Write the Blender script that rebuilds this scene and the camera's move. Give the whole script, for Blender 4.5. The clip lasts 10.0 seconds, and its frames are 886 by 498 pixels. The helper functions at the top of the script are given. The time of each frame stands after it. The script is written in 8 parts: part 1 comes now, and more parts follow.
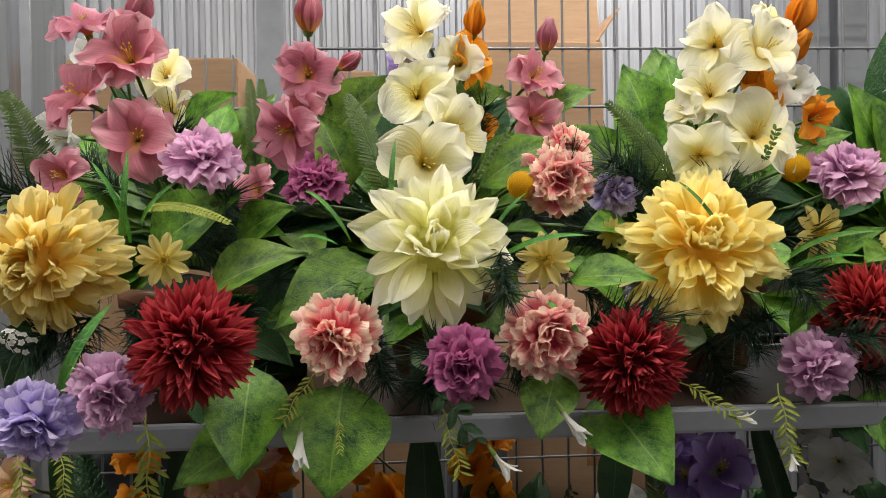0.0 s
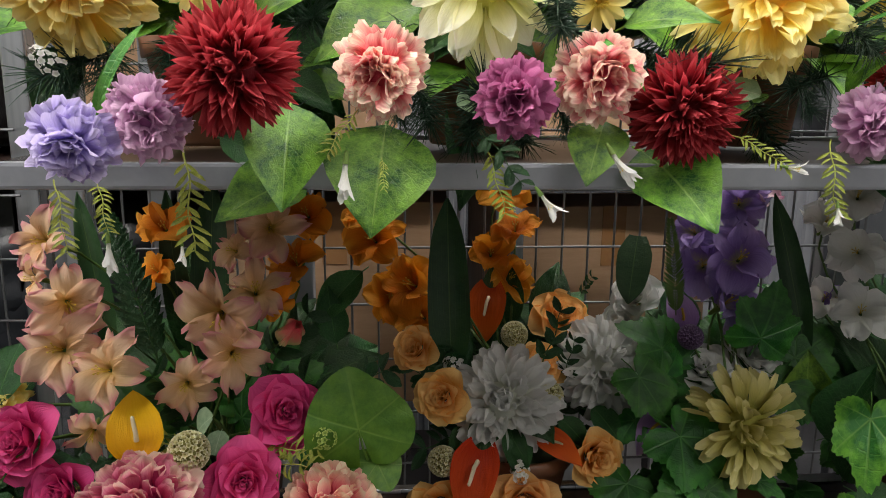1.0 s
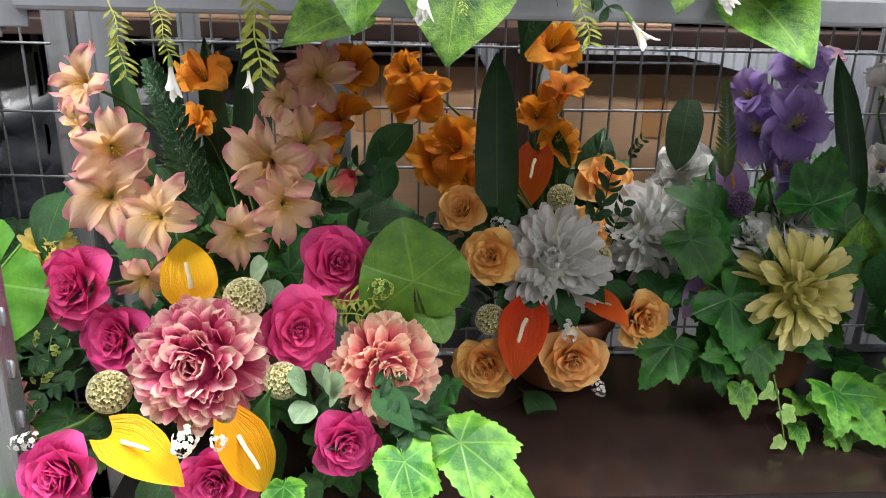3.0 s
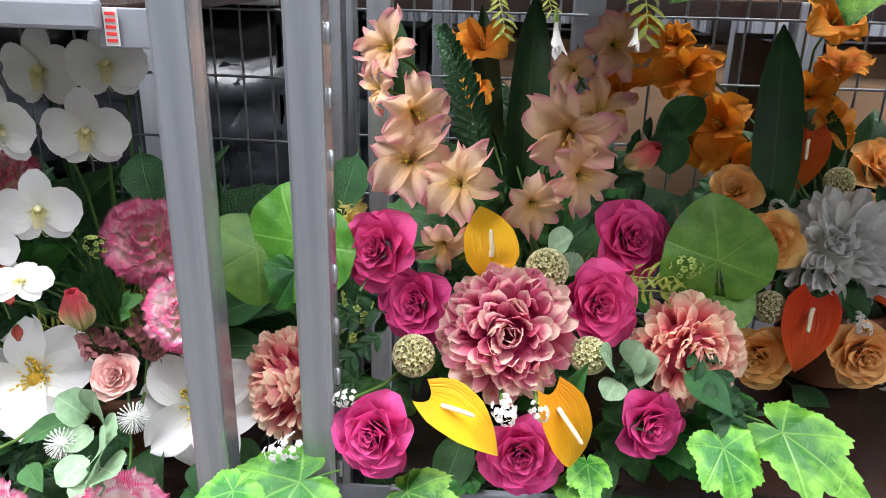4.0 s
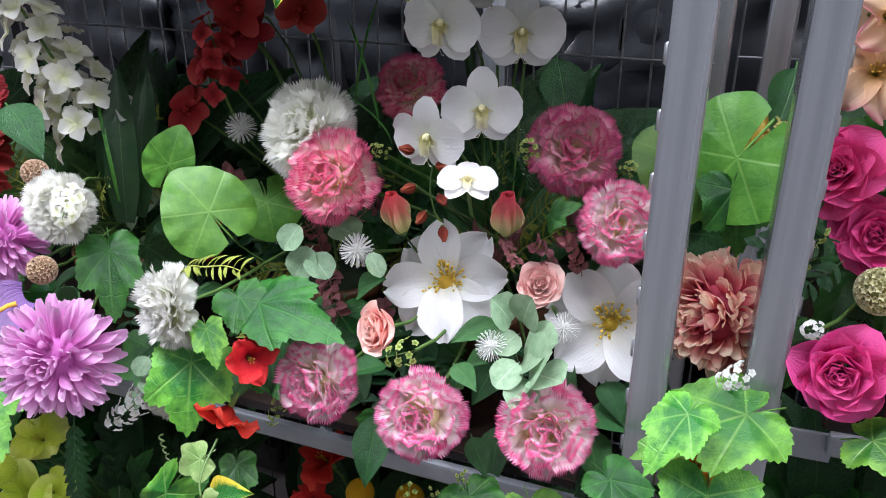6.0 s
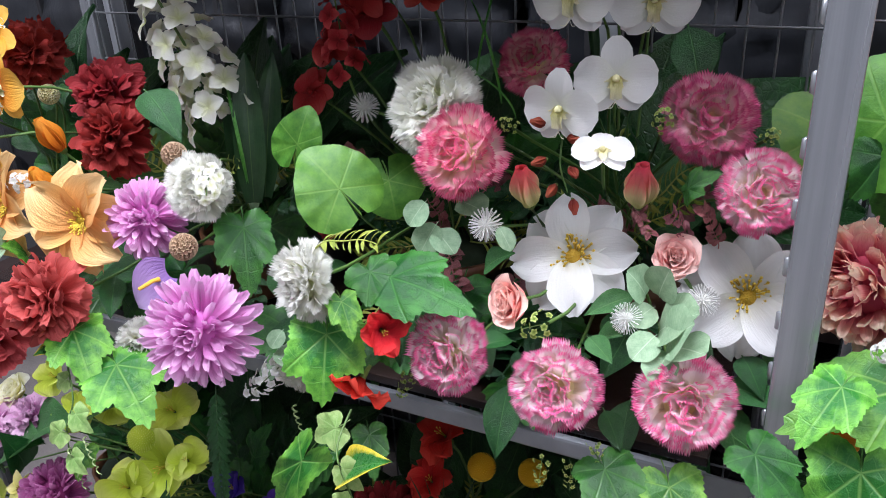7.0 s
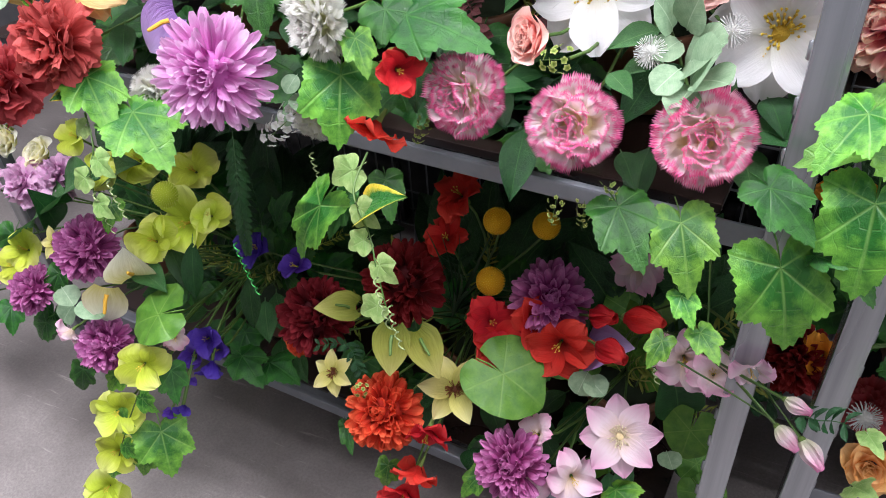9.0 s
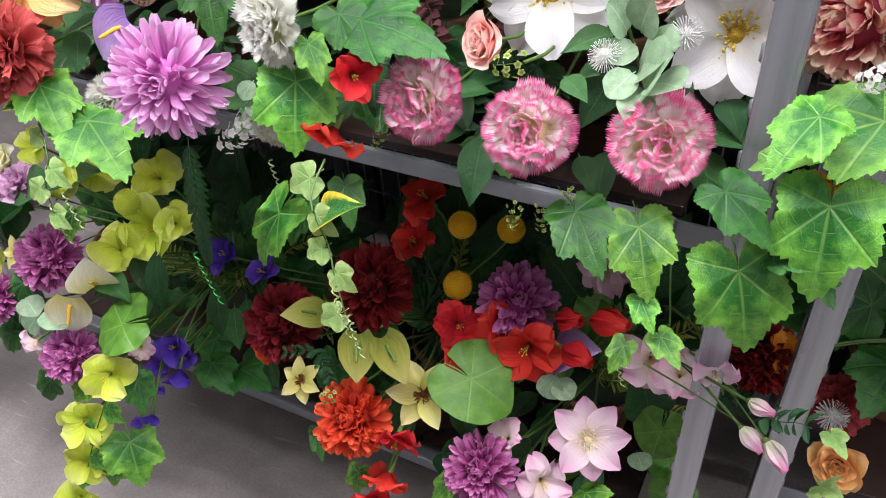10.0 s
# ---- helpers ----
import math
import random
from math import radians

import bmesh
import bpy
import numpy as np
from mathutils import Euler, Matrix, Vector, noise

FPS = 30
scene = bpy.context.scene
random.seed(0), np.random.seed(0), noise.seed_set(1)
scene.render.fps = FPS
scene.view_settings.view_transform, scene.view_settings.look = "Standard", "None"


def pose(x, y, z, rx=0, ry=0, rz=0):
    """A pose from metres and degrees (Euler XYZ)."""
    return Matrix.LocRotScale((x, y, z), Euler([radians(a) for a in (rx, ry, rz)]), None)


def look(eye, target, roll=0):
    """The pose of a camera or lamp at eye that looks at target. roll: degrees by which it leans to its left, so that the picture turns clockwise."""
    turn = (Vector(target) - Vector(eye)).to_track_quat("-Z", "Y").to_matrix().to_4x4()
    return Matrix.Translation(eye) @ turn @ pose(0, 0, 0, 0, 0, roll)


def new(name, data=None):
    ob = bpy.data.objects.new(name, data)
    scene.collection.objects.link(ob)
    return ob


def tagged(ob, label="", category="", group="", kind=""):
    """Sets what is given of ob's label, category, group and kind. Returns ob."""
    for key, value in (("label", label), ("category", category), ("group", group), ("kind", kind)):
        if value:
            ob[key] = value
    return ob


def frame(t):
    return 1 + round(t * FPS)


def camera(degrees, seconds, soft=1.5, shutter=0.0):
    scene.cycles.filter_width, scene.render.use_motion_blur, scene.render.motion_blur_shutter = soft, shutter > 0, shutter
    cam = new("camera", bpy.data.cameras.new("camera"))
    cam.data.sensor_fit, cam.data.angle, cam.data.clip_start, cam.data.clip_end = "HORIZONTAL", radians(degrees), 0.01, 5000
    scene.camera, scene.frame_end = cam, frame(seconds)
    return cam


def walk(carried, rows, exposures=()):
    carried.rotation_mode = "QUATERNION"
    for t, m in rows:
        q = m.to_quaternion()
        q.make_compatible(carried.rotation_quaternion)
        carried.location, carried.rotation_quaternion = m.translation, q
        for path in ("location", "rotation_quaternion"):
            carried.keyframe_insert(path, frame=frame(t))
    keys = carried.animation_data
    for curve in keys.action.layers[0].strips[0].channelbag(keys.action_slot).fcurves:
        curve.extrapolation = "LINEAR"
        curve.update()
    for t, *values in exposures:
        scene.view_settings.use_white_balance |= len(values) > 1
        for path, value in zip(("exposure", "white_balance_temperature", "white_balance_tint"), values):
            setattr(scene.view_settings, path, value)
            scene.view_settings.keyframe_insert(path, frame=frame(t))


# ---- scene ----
cam = camera(59.8, 10.0, 0.95)
PATH = [
    (0, (0.005, -0.024, 1.719), (0.14, 1.971, 1.691), -1.0),
    (0.5, (-0.021, -0.006, 1.667), (0.118, 1.979, 1.471), -0.1),
    (1, (-0.044, -0.006, 1.616), (0.101, 1.943, 1.194), 0.6),
    (1.5, (-0.049, -0.012, 1.592), (0.087, 1.918, 1.087), 0.6),
    (2, (-0.056, -0.013, 1.582), (0.079, 1.9, 1.017), 0.6),
    (2.2, (-0.057, -0.013, 1.581), (0.076, 1.895, 0.998), 0.7),
    (3.3, (-0.164, 0.017, 1.541), (-0.027, 1.89, 0.852), 1.8),
    (3.5, (-0.212, 0.017, 1.537), (-0.164, 1.894, 0.85), 1.4),
    (4, (-0.344, 0.03, 1.517), (-0.465, 1.897, 0.812), 1.3),
    (4.5, (-0.435, 0.03, 1.513), (-0.655, 1.872, 0.767), 1.5),
    (5, (-0.527, 0.009, 1.513), (-0.855, 1.825, 0.741), 1.4),
    (5.5, (-0.598, -0.008, 1.48), (-1.107, 1.774, 0.729), 0.8),
    (6, (-0.623, 0.009, 1.448), (-1.197, 1.745, 0.639), -0.1),
    (7.3, (-0.68, -0.03, 1.426), (-1.477, 1.597, 0.581), -3.6),
    (7.5, (-0.673, -0.033, 1.41), (-1.476, 1.568, 0.521), -3.8),
    (7.7, (-0.668, -0.038, 1.39), (-1.457, 1.501, 0.385), -4.0),
    (8, (-0.663, -0.048, 1.363), (-1.419, 1.408, 0.22), -4.1),
    (8.5, (-0.659, -0.055, 1.356), (-1.392, 1.344, 0.128), -4.1),
    (9, (-0.659, -0.05, 1.363), (-1.385, 1.335, 0.116), -4.0),
    (9.5, (-0.664, -0.045, 1.364), (-1.382, 1.342, 0.115), -3.9),
    (10, (-0.636, -0.022, 1.365), (-1.329, 1.37, 0.108), -4.2),
]
EXPOSURES = [(0.0, -1.26, 6850, 10), (0.5, -1.04, 6800, 10), (1.0, -0.56, 6700, 10), (1.5, 0.03, 6550, 10), (2.0, 0.34, 6500, 10), (3.5, 0.4, 6200, 12), (4.5, 0.04, 5850, 14), (5.0, -0.06, 5800, 16), (6.0, -0.18, 5750, 17), (7.5, -0.2, 5800, 18), (8.5, -0.14, 5900, 19), (10.0, -0.12, 6150, 19)]

walk(cam, [(t, look(eye, target, roll)) for t, eye, target, roll in PATH], EXPOSURES)

# ---------------------------------------------------------------- light
world = bpy.data.worlds.new("world")
scene.world = world
world.use_nodes = True
world.node_tree.nodes["Background"].inputs[0].default_value = (0.9, 0.95, 1.0, 1)
world.node_tree.nodes["Background"].inputs[1].default_value = 0.02
M_GLOW = bpy.data.materials.new("lamp_tube_glow")
M_GLOW.use_nodes = True
M_GLOW.node_tree.nodes["Principled BSDF"].inputs["Emission Color"].default_value = (1, 0.98, 0.95, 1)
M_GLOW.node_tree.nodes["Principled BSDF"].inputs["Emission Strength"].default_value = 12.0
# Unseen tubes guessed from the shading; last three added to brighten dim shelves.
LAMPS = [(x, y, p) for x in (-2.7, -1.2) for y, p in ((0.46, 60), (0.08, 38))] + [(0.7, 0.46, 44), (1.0, 0.02, 30), (0.6, 1.72, 44), (0.75, 1.39, 50), (1.3, -1.4, 54)]

# ---------------------------------------------------------------- materials
def rgb(r, g, b):
    """A colour from 0..255 display values to linear."""
    return tuple(((c / 255) / 12.92 if c <= 10 else ((c / 255 + 0.055) / 1.055) ** 2.4) for c in (r, g, b)) + (1.0,)


class Nodes:
    """A small helper to wire a node material."""

    def __init__(self, name):
        self.m = bpy.data.materials.new(name)
        self.m.use_nodes = True
        self.t = self.m.node_tree
        self.t.nodes.clear()
        self.out = self.t.nodes.new("ShaderNodeOutputMaterial")

    def n(self, kind, **values):
        node = self.t.nodes.new("ShaderNode" + kind)
        for k, v in values.items():
            setattr(node, k, v)
        return node

    def link(self, a, b):
        self.t.links.new(a, b)

    def put(self, sock, v):
        if hasattr(v, "is_output"):
            self.link(v, sock)
        else:
            sock.default_value = v

    def math(self, op, a, b=0.0, c=0.0, clamp=False):
        x = self.n("Math", operation=op, use_clamp=clamp)
        for i, v in enumerate((a, b, c)):
            self.put(x.inputs[i], v)
        return x.outputs[0]

    def mix(self, f, a, b, mode="MIX"):
        x = self.n("Mix", data_type="RGBA", blend_type=mode)
        self.put(x.inputs[0], f)
        self.put(x.inputs[6], a)
        self.put(x.inputs[7], b)
        return x.outputs[2]

    def attr(self, name):
        return self.n("Attribute", attribute_name=name).outputs["Fac"]

    def noise(self, vec, scale, detail=3.0, rough=0.55):
        x = self.n("TexNoise")
        if vec is not None:
            self.link(vec, x.inputs["Vector"])
        x.inputs["Scale"].default_value, x.inputs["Detail"].default_value = scale, detail
        x.inputs["Roughness"].default_value = rough
        return x.outputs["Fac"]

    def obj(self):
        return self.n("TexCoord").outputs["Object"]

    def ramp(self, f, stops):
        x = self.n("ValToRGB")
        e = x.color_ramp.elements
        while len(e) < len(stops):
            e.new(0.5)
        for el, (p, c) in zip(e, stops):
            el.position, el.color = p, c
        self.link(f, x.inputs[0])
        return x.outputs[0]

    def range(self, f, a, b, c, d):
        x = self.n("MapRange")
        for i, v in enumerate((f, a, b, c, d)):
            self.put(x.inputs[i], v)
        return x.outputs[0]

    def bump(self, h, strength, dist=0.02):
        x = self.n("Bump")
        x.inputs["Strength"].default_value, x.inputs["Distance"].default_value = strength, dist
        self.link(h, x.inputs["Height"])
        return x.outputs[0]

    def finish(self, colour, rough=0.5, normal=None, metal=0.0, trans=0.0, spec=0.5):
        p = self.n("BsdfPrincipled")
        self.put(p.inputs["Base Color"], colour)
        self.put(p.inputs["Roughness"], rough)
        p.inputs["Metallic"].default_value = metal
        p.inputs["Specular IOR Level"].default_value = spec
        if normal is not None:
            self.link(normal, p.inputs["Normal"])
        s = p.outputs[0]
        if trans:
            tr = self.n("BsdfTranslucent")
            self.put(tr.inputs["Color"], colour)
            mx = self.n("MixShader")
            mx.inputs[0].default_value = trans
            self.link(s, mx.inputs[1])
            self.link(tr.outputs[0], mx.inputs[2])
            s = mx.outputs[0]
        self.link(s, self.out.inputs[0])
        return self.m


def petal_mat(name, stops, trans=0.33, rough=0.62, streak=0.3, spread=0.3, rim=None, relief=0.45):
    """Dyed cloth: a gradient from the petal's root to its tip, fine streaks, and each petal a little different."""
    k = Nodes(name)
    geo = k.n("NewGeometry").outputs["Random Per Island"]
    info = k.n("ObjectInfo").outputs["Random"]
    along, across = k.attr("along"), k.attr("across")
    vec = k.n("CombineXYZ")
    k.put(vec.inputs[0], k.math("MULTIPLY", across, 5.0))
    k.put(vec.inputs[1], k.math("MULTIPLY", along, 1.2))
    k.put(vec.inputs[2], k.math("MULTIPLY", geo, 40.0))
    s = k.noise(vec.outputs[0], 2.6, 4.0)
    f = k.math("ADD", along, k.math("MULTIPLY", k.math("SUBTRACT", s, 0.5), 0.35))
    f = k.math("ADD", f, k.math("MULTIPLY", k.math("SUBTRACT", geo, 0.5), spread))
    c = k.ramp(f, [(p, rgb(*q)) for p, q in stops])
    if rim:
        e = k.math("ADD", k.math("MULTIPLY", k.math("ABSOLUTE", across), k.range(along, 0.25, 0.8, 0.0, 0.75)), k.range(along, 0.6, 1.0, 0.0, 0.4))
        e = k.math("ADD", e, k.math("MULTIPLY", k.math("SUBTRACT", s, 0.5), 0.9))
        c = k.mix(k.range(e, 0.42, 0.95, 0.0, 0.85), c, rgb(*rim))
    v = k.math("ADD", k.math("MULTIPLY", s, streak), 1.0 - streak * 0.5)
    v = k.math("MULTIPLY", v, k.range(geo, 0, 1, 0.86, 1.08))
    v = k.math("MULTIPLY", v, k.range(info, 0, 1, 0.92, 1.06))
    h = k.n("HueSaturation")
    k.put(h.inputs["Value"], v)
    k.put(h.inputs["Hue"], k.range(info, 0, 1, 0.494, 0.506))
    k.link(c, h.inputs["Color"])
    weave = k.noise(k.obj(), 70, 2.0)
    hgt = k.math("ADD", k.math("MULTIPLY", s, 1.0), k.math("MULTIPLY", weave, 0.35))
    return k.finish(h.outputs[0], rough, k.bump(hgt, relief, 0.02), trans=trans, spec=0.3)


def leaf_mat(name, dark, light, vein, veins=8.0, slant=2.4, rough=0.42, edge=None, trans=0.28, mottle=0.5, sides=0.45, ink=0.55, margin=0.0, net=22.0, relief=0.4):
    """Printed leaf cloth: mottled green with a fine net of veins, a midrib and slanting side veins in relief; margin lightens it towards its rim."""
    k = Nodes(name)
    info = k.n("ObjectInfo").outputs["Random"]
    geo = k.n("NewGeometry").outputs["Random Per Island"]
    along, across = k.attr("along"), k.attr("across")
    s = k.math("ABSOLUTE", across)
    o = k.obj()
    m = k.noise(o, 4.5, 4.0, 0.6)
    fine = k.noise(o, 26.0, 4.0, 0.7)
    cell = k.n("TexVoronoi", feature="DISTANCE_TO_EDGE")
    k.link(o, cell.inputs["Vector"])
    cell.inputs["Scale"].default_value = net
    mesh_ = k.range(cell.outputs["Distance"], 0.0, 0.1, 1.0 if net > 18 else 0.0, 0.0)
    w = k.math("FRACT", k.math("ADD", k.math("SUBTRACT", k.math("MULTIPLY", along, veins), k.math("MULTIPLY", s, slant)), k.math("MULTIPLY", m, 0.5)))
    off = k.math("ABSOLUTE", k.math("SUBTRACT", w, 0.5))
    side = k.range(off, 0.0, 0.06, 1.0, 0.0)
    rib = k.range(s, 0.012, 0.045, 1.0, 0.0)
    f = k.math("ADD", k.range(m, 0.36, 0.64, 0.0, 1.0), k.math("MULTIPLY", k.math("SUBTRACT", fine, 0.5), 1.3))
    f = k.math("ADD", f, k.math("MULTIPLY", k.range(off, 0.05, 0.4, -0.2, 0.2), sides))
    f = k.math("MULTIPLY", f, mottle, clamp=True)
    if margin:
        g = k.range(k.math("ADD", along, k.math("MULTIPLY", k.math("SUBTRACT", m, 0.5), 1.1)), 0.35, 1.0, -0.25, margin)
        f = k.math("ADD", k.math("MULTIPLY", f, 0.75), g, clamp=True)
    c = k.mix(f, rgb(*dark), rgb(*light))
    line = k.math("MAXIMUM", k.math("MULTIPLY", side, sides), rib)
    c = k.mix(k.math("MULTIPLY", k.math("MAXIMUM", line, k.math("MULTIPLY", mesh_, 0.35)), ink), c, rgb(*vein))
    if edge:
        e = k.range(k.math("ADD", s, k.math("MULTIPLY", k.math("SUBTRACT", m, 0.5), 0.9)), 0.55, 0.85, 0.0, 1.0)
        c = k.mix(e, c, rgb(*edge))
    h = k.n("HueSaturation")
    k.put(h.inputs["Value"], k.math("MULTIPLY", k.range(info, 0, 1, 0.74, 1.15), k.range(geo, 0, 1, 0.85, 1.1)))
    k.put(h.inputs["Hue"], k.range(info, 0, 1, 0.488, 0.508))
    k.link(c, h.inputs["Color"])
    hgt = k.math("ADD", k.math("ADD", k.math("MULTIPLY", line, -0.7), k.math("MULTIPLY", fine, 0.3)), k.math("MULTIPLY", mesh_, -0.3))
    return k.finish(h.outputs[0], k.range(fine, 0.3, 0.7, rough - 0.1, rough + 0.12), k.bump(hgt, relief, 0.03), trans=trans, spec=0.5)


def plain_mat(name, a, b, rough=0.6, scale=20.0, metal=0.0, strength=0.2, stretch=(1, 1, 1), trans=0.0, spec=0.5, rr=0.12):
    k = Nodes(name)
    mp = k.n("Mapping")
    mp.inputs["Scale"].default_value = stretch
    k.link(k.obj(), mp.inputs[0])
    big = k.noise(mp.outputs[0], scale * 0.12, 3.0)
    f = k.noise(mp.outputs[0], scale, 4.0, 0.65)
    mixf = k.math("ADD", k.math("MULTIPLY", k.range(big, 0.3, 0.7, 0, 1), 0.6), k.math("MULTIPLY", k.range(f, 0.3, 0.7, 0, 1), 0.4), clamp=True)
    c = k.mix(mixf, rgb(*a), rgb(*b))
    return k.finish(c, k.range(big, 0.3, 0.7, rough - rr, rough + rr), k.bump(f, strength, 0.004), metal=metal, trans=trans, spec=spec)


# ---------------------------------------------------------------- mesh building
class Shape:
    """Collects grids of vertices, with their run along and across each petal, into one mesh."""

    def __init__(self):
        self.v, self.f, self.a, self.c, self.mi, self.n = [], [], [], [], [], 0

    def add(self, pts, faces, along, across, m=0):
        pts = np.asarray(pts, float).reshape(-1, 3)
        self.v.append(pts)
        self.f.extend([tuple(i + self.n for i in q) for q in faces])
        self.mi.extend([m] * len(faces))
        self.a.append(np.broadcast_to(np.asarray(along, float).ravel(), (len(pts),)) if np.ndim(along) else np.full(len(pts), float(along)))
        self.c.append(np.broadcast_to(np.asarray(across, float).ravel(), (len(pts),)) if np.ndim(across) else np.full(len(pts), float(across)))
        self.n += len(pts)

    def grid(self, P, along, across, m=0, closed=False):
        nu, nv = P.shape[:2]
        q = []
        for i in range(nu - 1):
            for j in range(nv if closed else nv - 1):
                k = (j + 1) % nv
                q.append((i * nv + j, i * nv + k, (i + 1) * nv + k, (i + 1) * nv + j))
        self.add(P.reshape(-1, 3), q, along, across, m)

    def mesh(self, name, mats, smooth=True):
        me = bpy.data.meshes.new(name)
        me.from_pydata(np.concatenate(self.v).tolist(), [], self.f)
        for key, vals in (("along", self.a), ("across", self.c)):
            at = me.attributes.new(key, "FLOAT", "POINT")
            at.data.foreach_set("value", np.concatenate(vals))
        for m in mats:
            me.materials.append(m)
        me.polygons.foreach_set("material_index", self.mi)
        if smooth:
            me.polygons.foreach_set("use_smooth", [True] * len(self.f))
        me.update()
        return me


def rot(axis, deg):
    return np.array(Matrix.Rotation(radians(deg), 3, axis))


def blade(L, W, prof, nu=6, nv=5, lift=(0.0, 0.0), cup=0.0, ruffle=0.0, waves=2.0, phase=0.0, serr=0.0, twist=0.0, frill=0.0):
    """A petal or leaf from the origin out along +Y. lift: its slope in degrees at root and tip; cup raises its sides."""
    u = np.linspace(0, 1, nu)
    v = np.linspace(-1, 1, nv)
    w = W * 0.5 * np.interp(u, np.linspace(0, 1, len(prof)), prof)
    a = np.radians(lift[0] + (lift[1] - lift[0]) * u)
    st = np.diff(u, prepend=0) * L
    y, z = np.cumsum(np.cos(a) * st), np.cumsum(np.sin(a) * st)
    U, V = np.meshgrid(u, v, indexing="ij")
    X = w[:, None] * V
    up = cup * w[:, None] * V ** 2 + ruffle * L * np.sin(V * waves * math.pi + phase + U * 2.0) * U ** 1.5 + ruffle * 0.55 * L * np.sin(V * 7.5 + phase * 2.3 + U * 8.0) * V ** 2 * U
    if frill:
        up = up + frill * L * np.sin(U * 15.0 * np.where(V < 0, 1.0, 1.15) + phase * 3.1 + np.sign(V)) * np.abs(V) ** 2.2 * U ** 0.8 + frill * 0.8 * L * np.sin(V * 8.0 + phase) * U ** 5
    Y = y[:, None] - np.sin(a)[:, None] * up
    Z = z[:, None] + np.cos(a)[:, None] * up
    if serr:
        zig = serr * L * (np.arange(nv) % 2 - 0.5)
        Y[-1] += zig * np.cos(a[-1])
        Z[-1] += zig * np.sin(a[-1])
    if twist:
        Z += X * np.sin(np.radians(twist) * U)
    return np.stack([X, Y, Z], -1), U, V


ROUND = [0.25, 0.75, 1.0, 1.0, 0.82, 0.2]
OVAL = [0.2, 0.6, 0.95, 1.0, 0.8, 0.12]
POINT = [0.35, 0.75, 1.0, 0.9, 0.55, 0.03]
FAN = [0.12, 0.3, 0.55, 0.8, 1.0, 0.95]
SPOON = [0.3, 0.5, 0.75, 1.0, 0.95, 0.3]
RTIP = [0.35, 0.5, 0.66, 0.84, 0.98, 1.0, 0.86, 0.42]
LEAF = [0.05, 0.62, 0.95, 1.0, 0.86, 0.6, 0.3, 0.02]
HEART = [0.55, 1.0, 1.0, 0.85, 0.6, 0.3, 0.02]
SWORD = [0.5, 0.8, 1.0, 1.0, 0.95, 0.85, 0.6, 0.05]


def tube(pts, r0, r1, sides=6):
    """A tapered tube along points."""
    pts = [Vector(p) for p in pts]
    out, n = [], len(pts)
    for i, p in enumerate(pts):
        d = (pts[min(i + 1, n - 1)] - pts[max(i - 1, 0)]).normalized()
        e = d.orthogonal().normalized()
        b = d.cross(e)
        r = r0 + (r1 - r0) * i / max(1, n - 1)
        out.append([p + (e * math.cos(t) + b * math.sin(t)) * r for t in np.linspace(0, 2 * math.pi, sides, endpoint=False)])
    return np.array([[list(q) for q in row] for row in out])


def ball(r, nu=6, nv=8, sz=1.0, centre=(0, 0, 0)):
    th = np.linspace(0.02, math.pi - 0.02, nu)
    ph = np.linspace(0, 2 * math.pi, nv, endpoint=False)
    T, P = np.meshgrid(th, ph, indexing="ij")
    return np.stack([r * np.sin(T) * np.cos(P), r * np.sin(T) * np.sin(P), sz * r * np.cos(T)], -1) + np.array(centre)


def pom(seed, count, plen, pwid, prof, top=0.32, spread=115, lift=25, curl=35, cup=0.5, mats=(), squash=0.85, name="pompon", jit=13.0, tail=1.0, nv=5, serr=0.0, ruf=0.035):
    """A many-petalled head of unit width, facing +Z: petals on a spiral, upright in the middle, flat and drooping outside."""
    r = np.random.RandomState(seed)
    s = Shape()
    s.grid(ball(0.26, 6, 10, squash), 0.0, 0.0, closed=True)
    for i in range(count):
        q = (i + 0.5) / count
        th = radians(4) + radians(spread) * q ** 0.62
        az = i * 137.508 + r.uniform(-jit, jit) * 2.2
        ll = plen * (0.62 + 0.38 * min(1, q * 2.2)) * r.uniform(0.86, 1.1)
        if q > 0.8:
            ll *= tail
        P, U, V = blade(ll, pwid * r.uniform(0.75, 1.2), prof, 8 if prof is RTIP else 6, nv, (r.uniform(-8, 8), -curl * (0.2 + q) + r.uniform(-30, 35)), cup * r.uniform(0.6, 1.3), ruf, 1.2, r.uniform(0, 6), serr, r.uniform(-45, 45))
        tilt = 90 - math.degrees(th) + lift * (1 - q) * 0.3 + r.uniform(-jit, jit)
        M = rot("Z", az) @ rot("X", tilt)
        base = np.array([0, 0.2 * math.sin(th), 0.2 * squash * math.cos(th)])
        P = P @ M.T + rot("Z", az) @ base
        s.grid(P, U, V)
    k = np.concatenate(s.v)
    wide = np.percentile(np.hypot(k[:, 0], k[:, 1]), 97) * 2
    s.v = [p / wide for p in s.v]
    return s.mesh(name, mats)


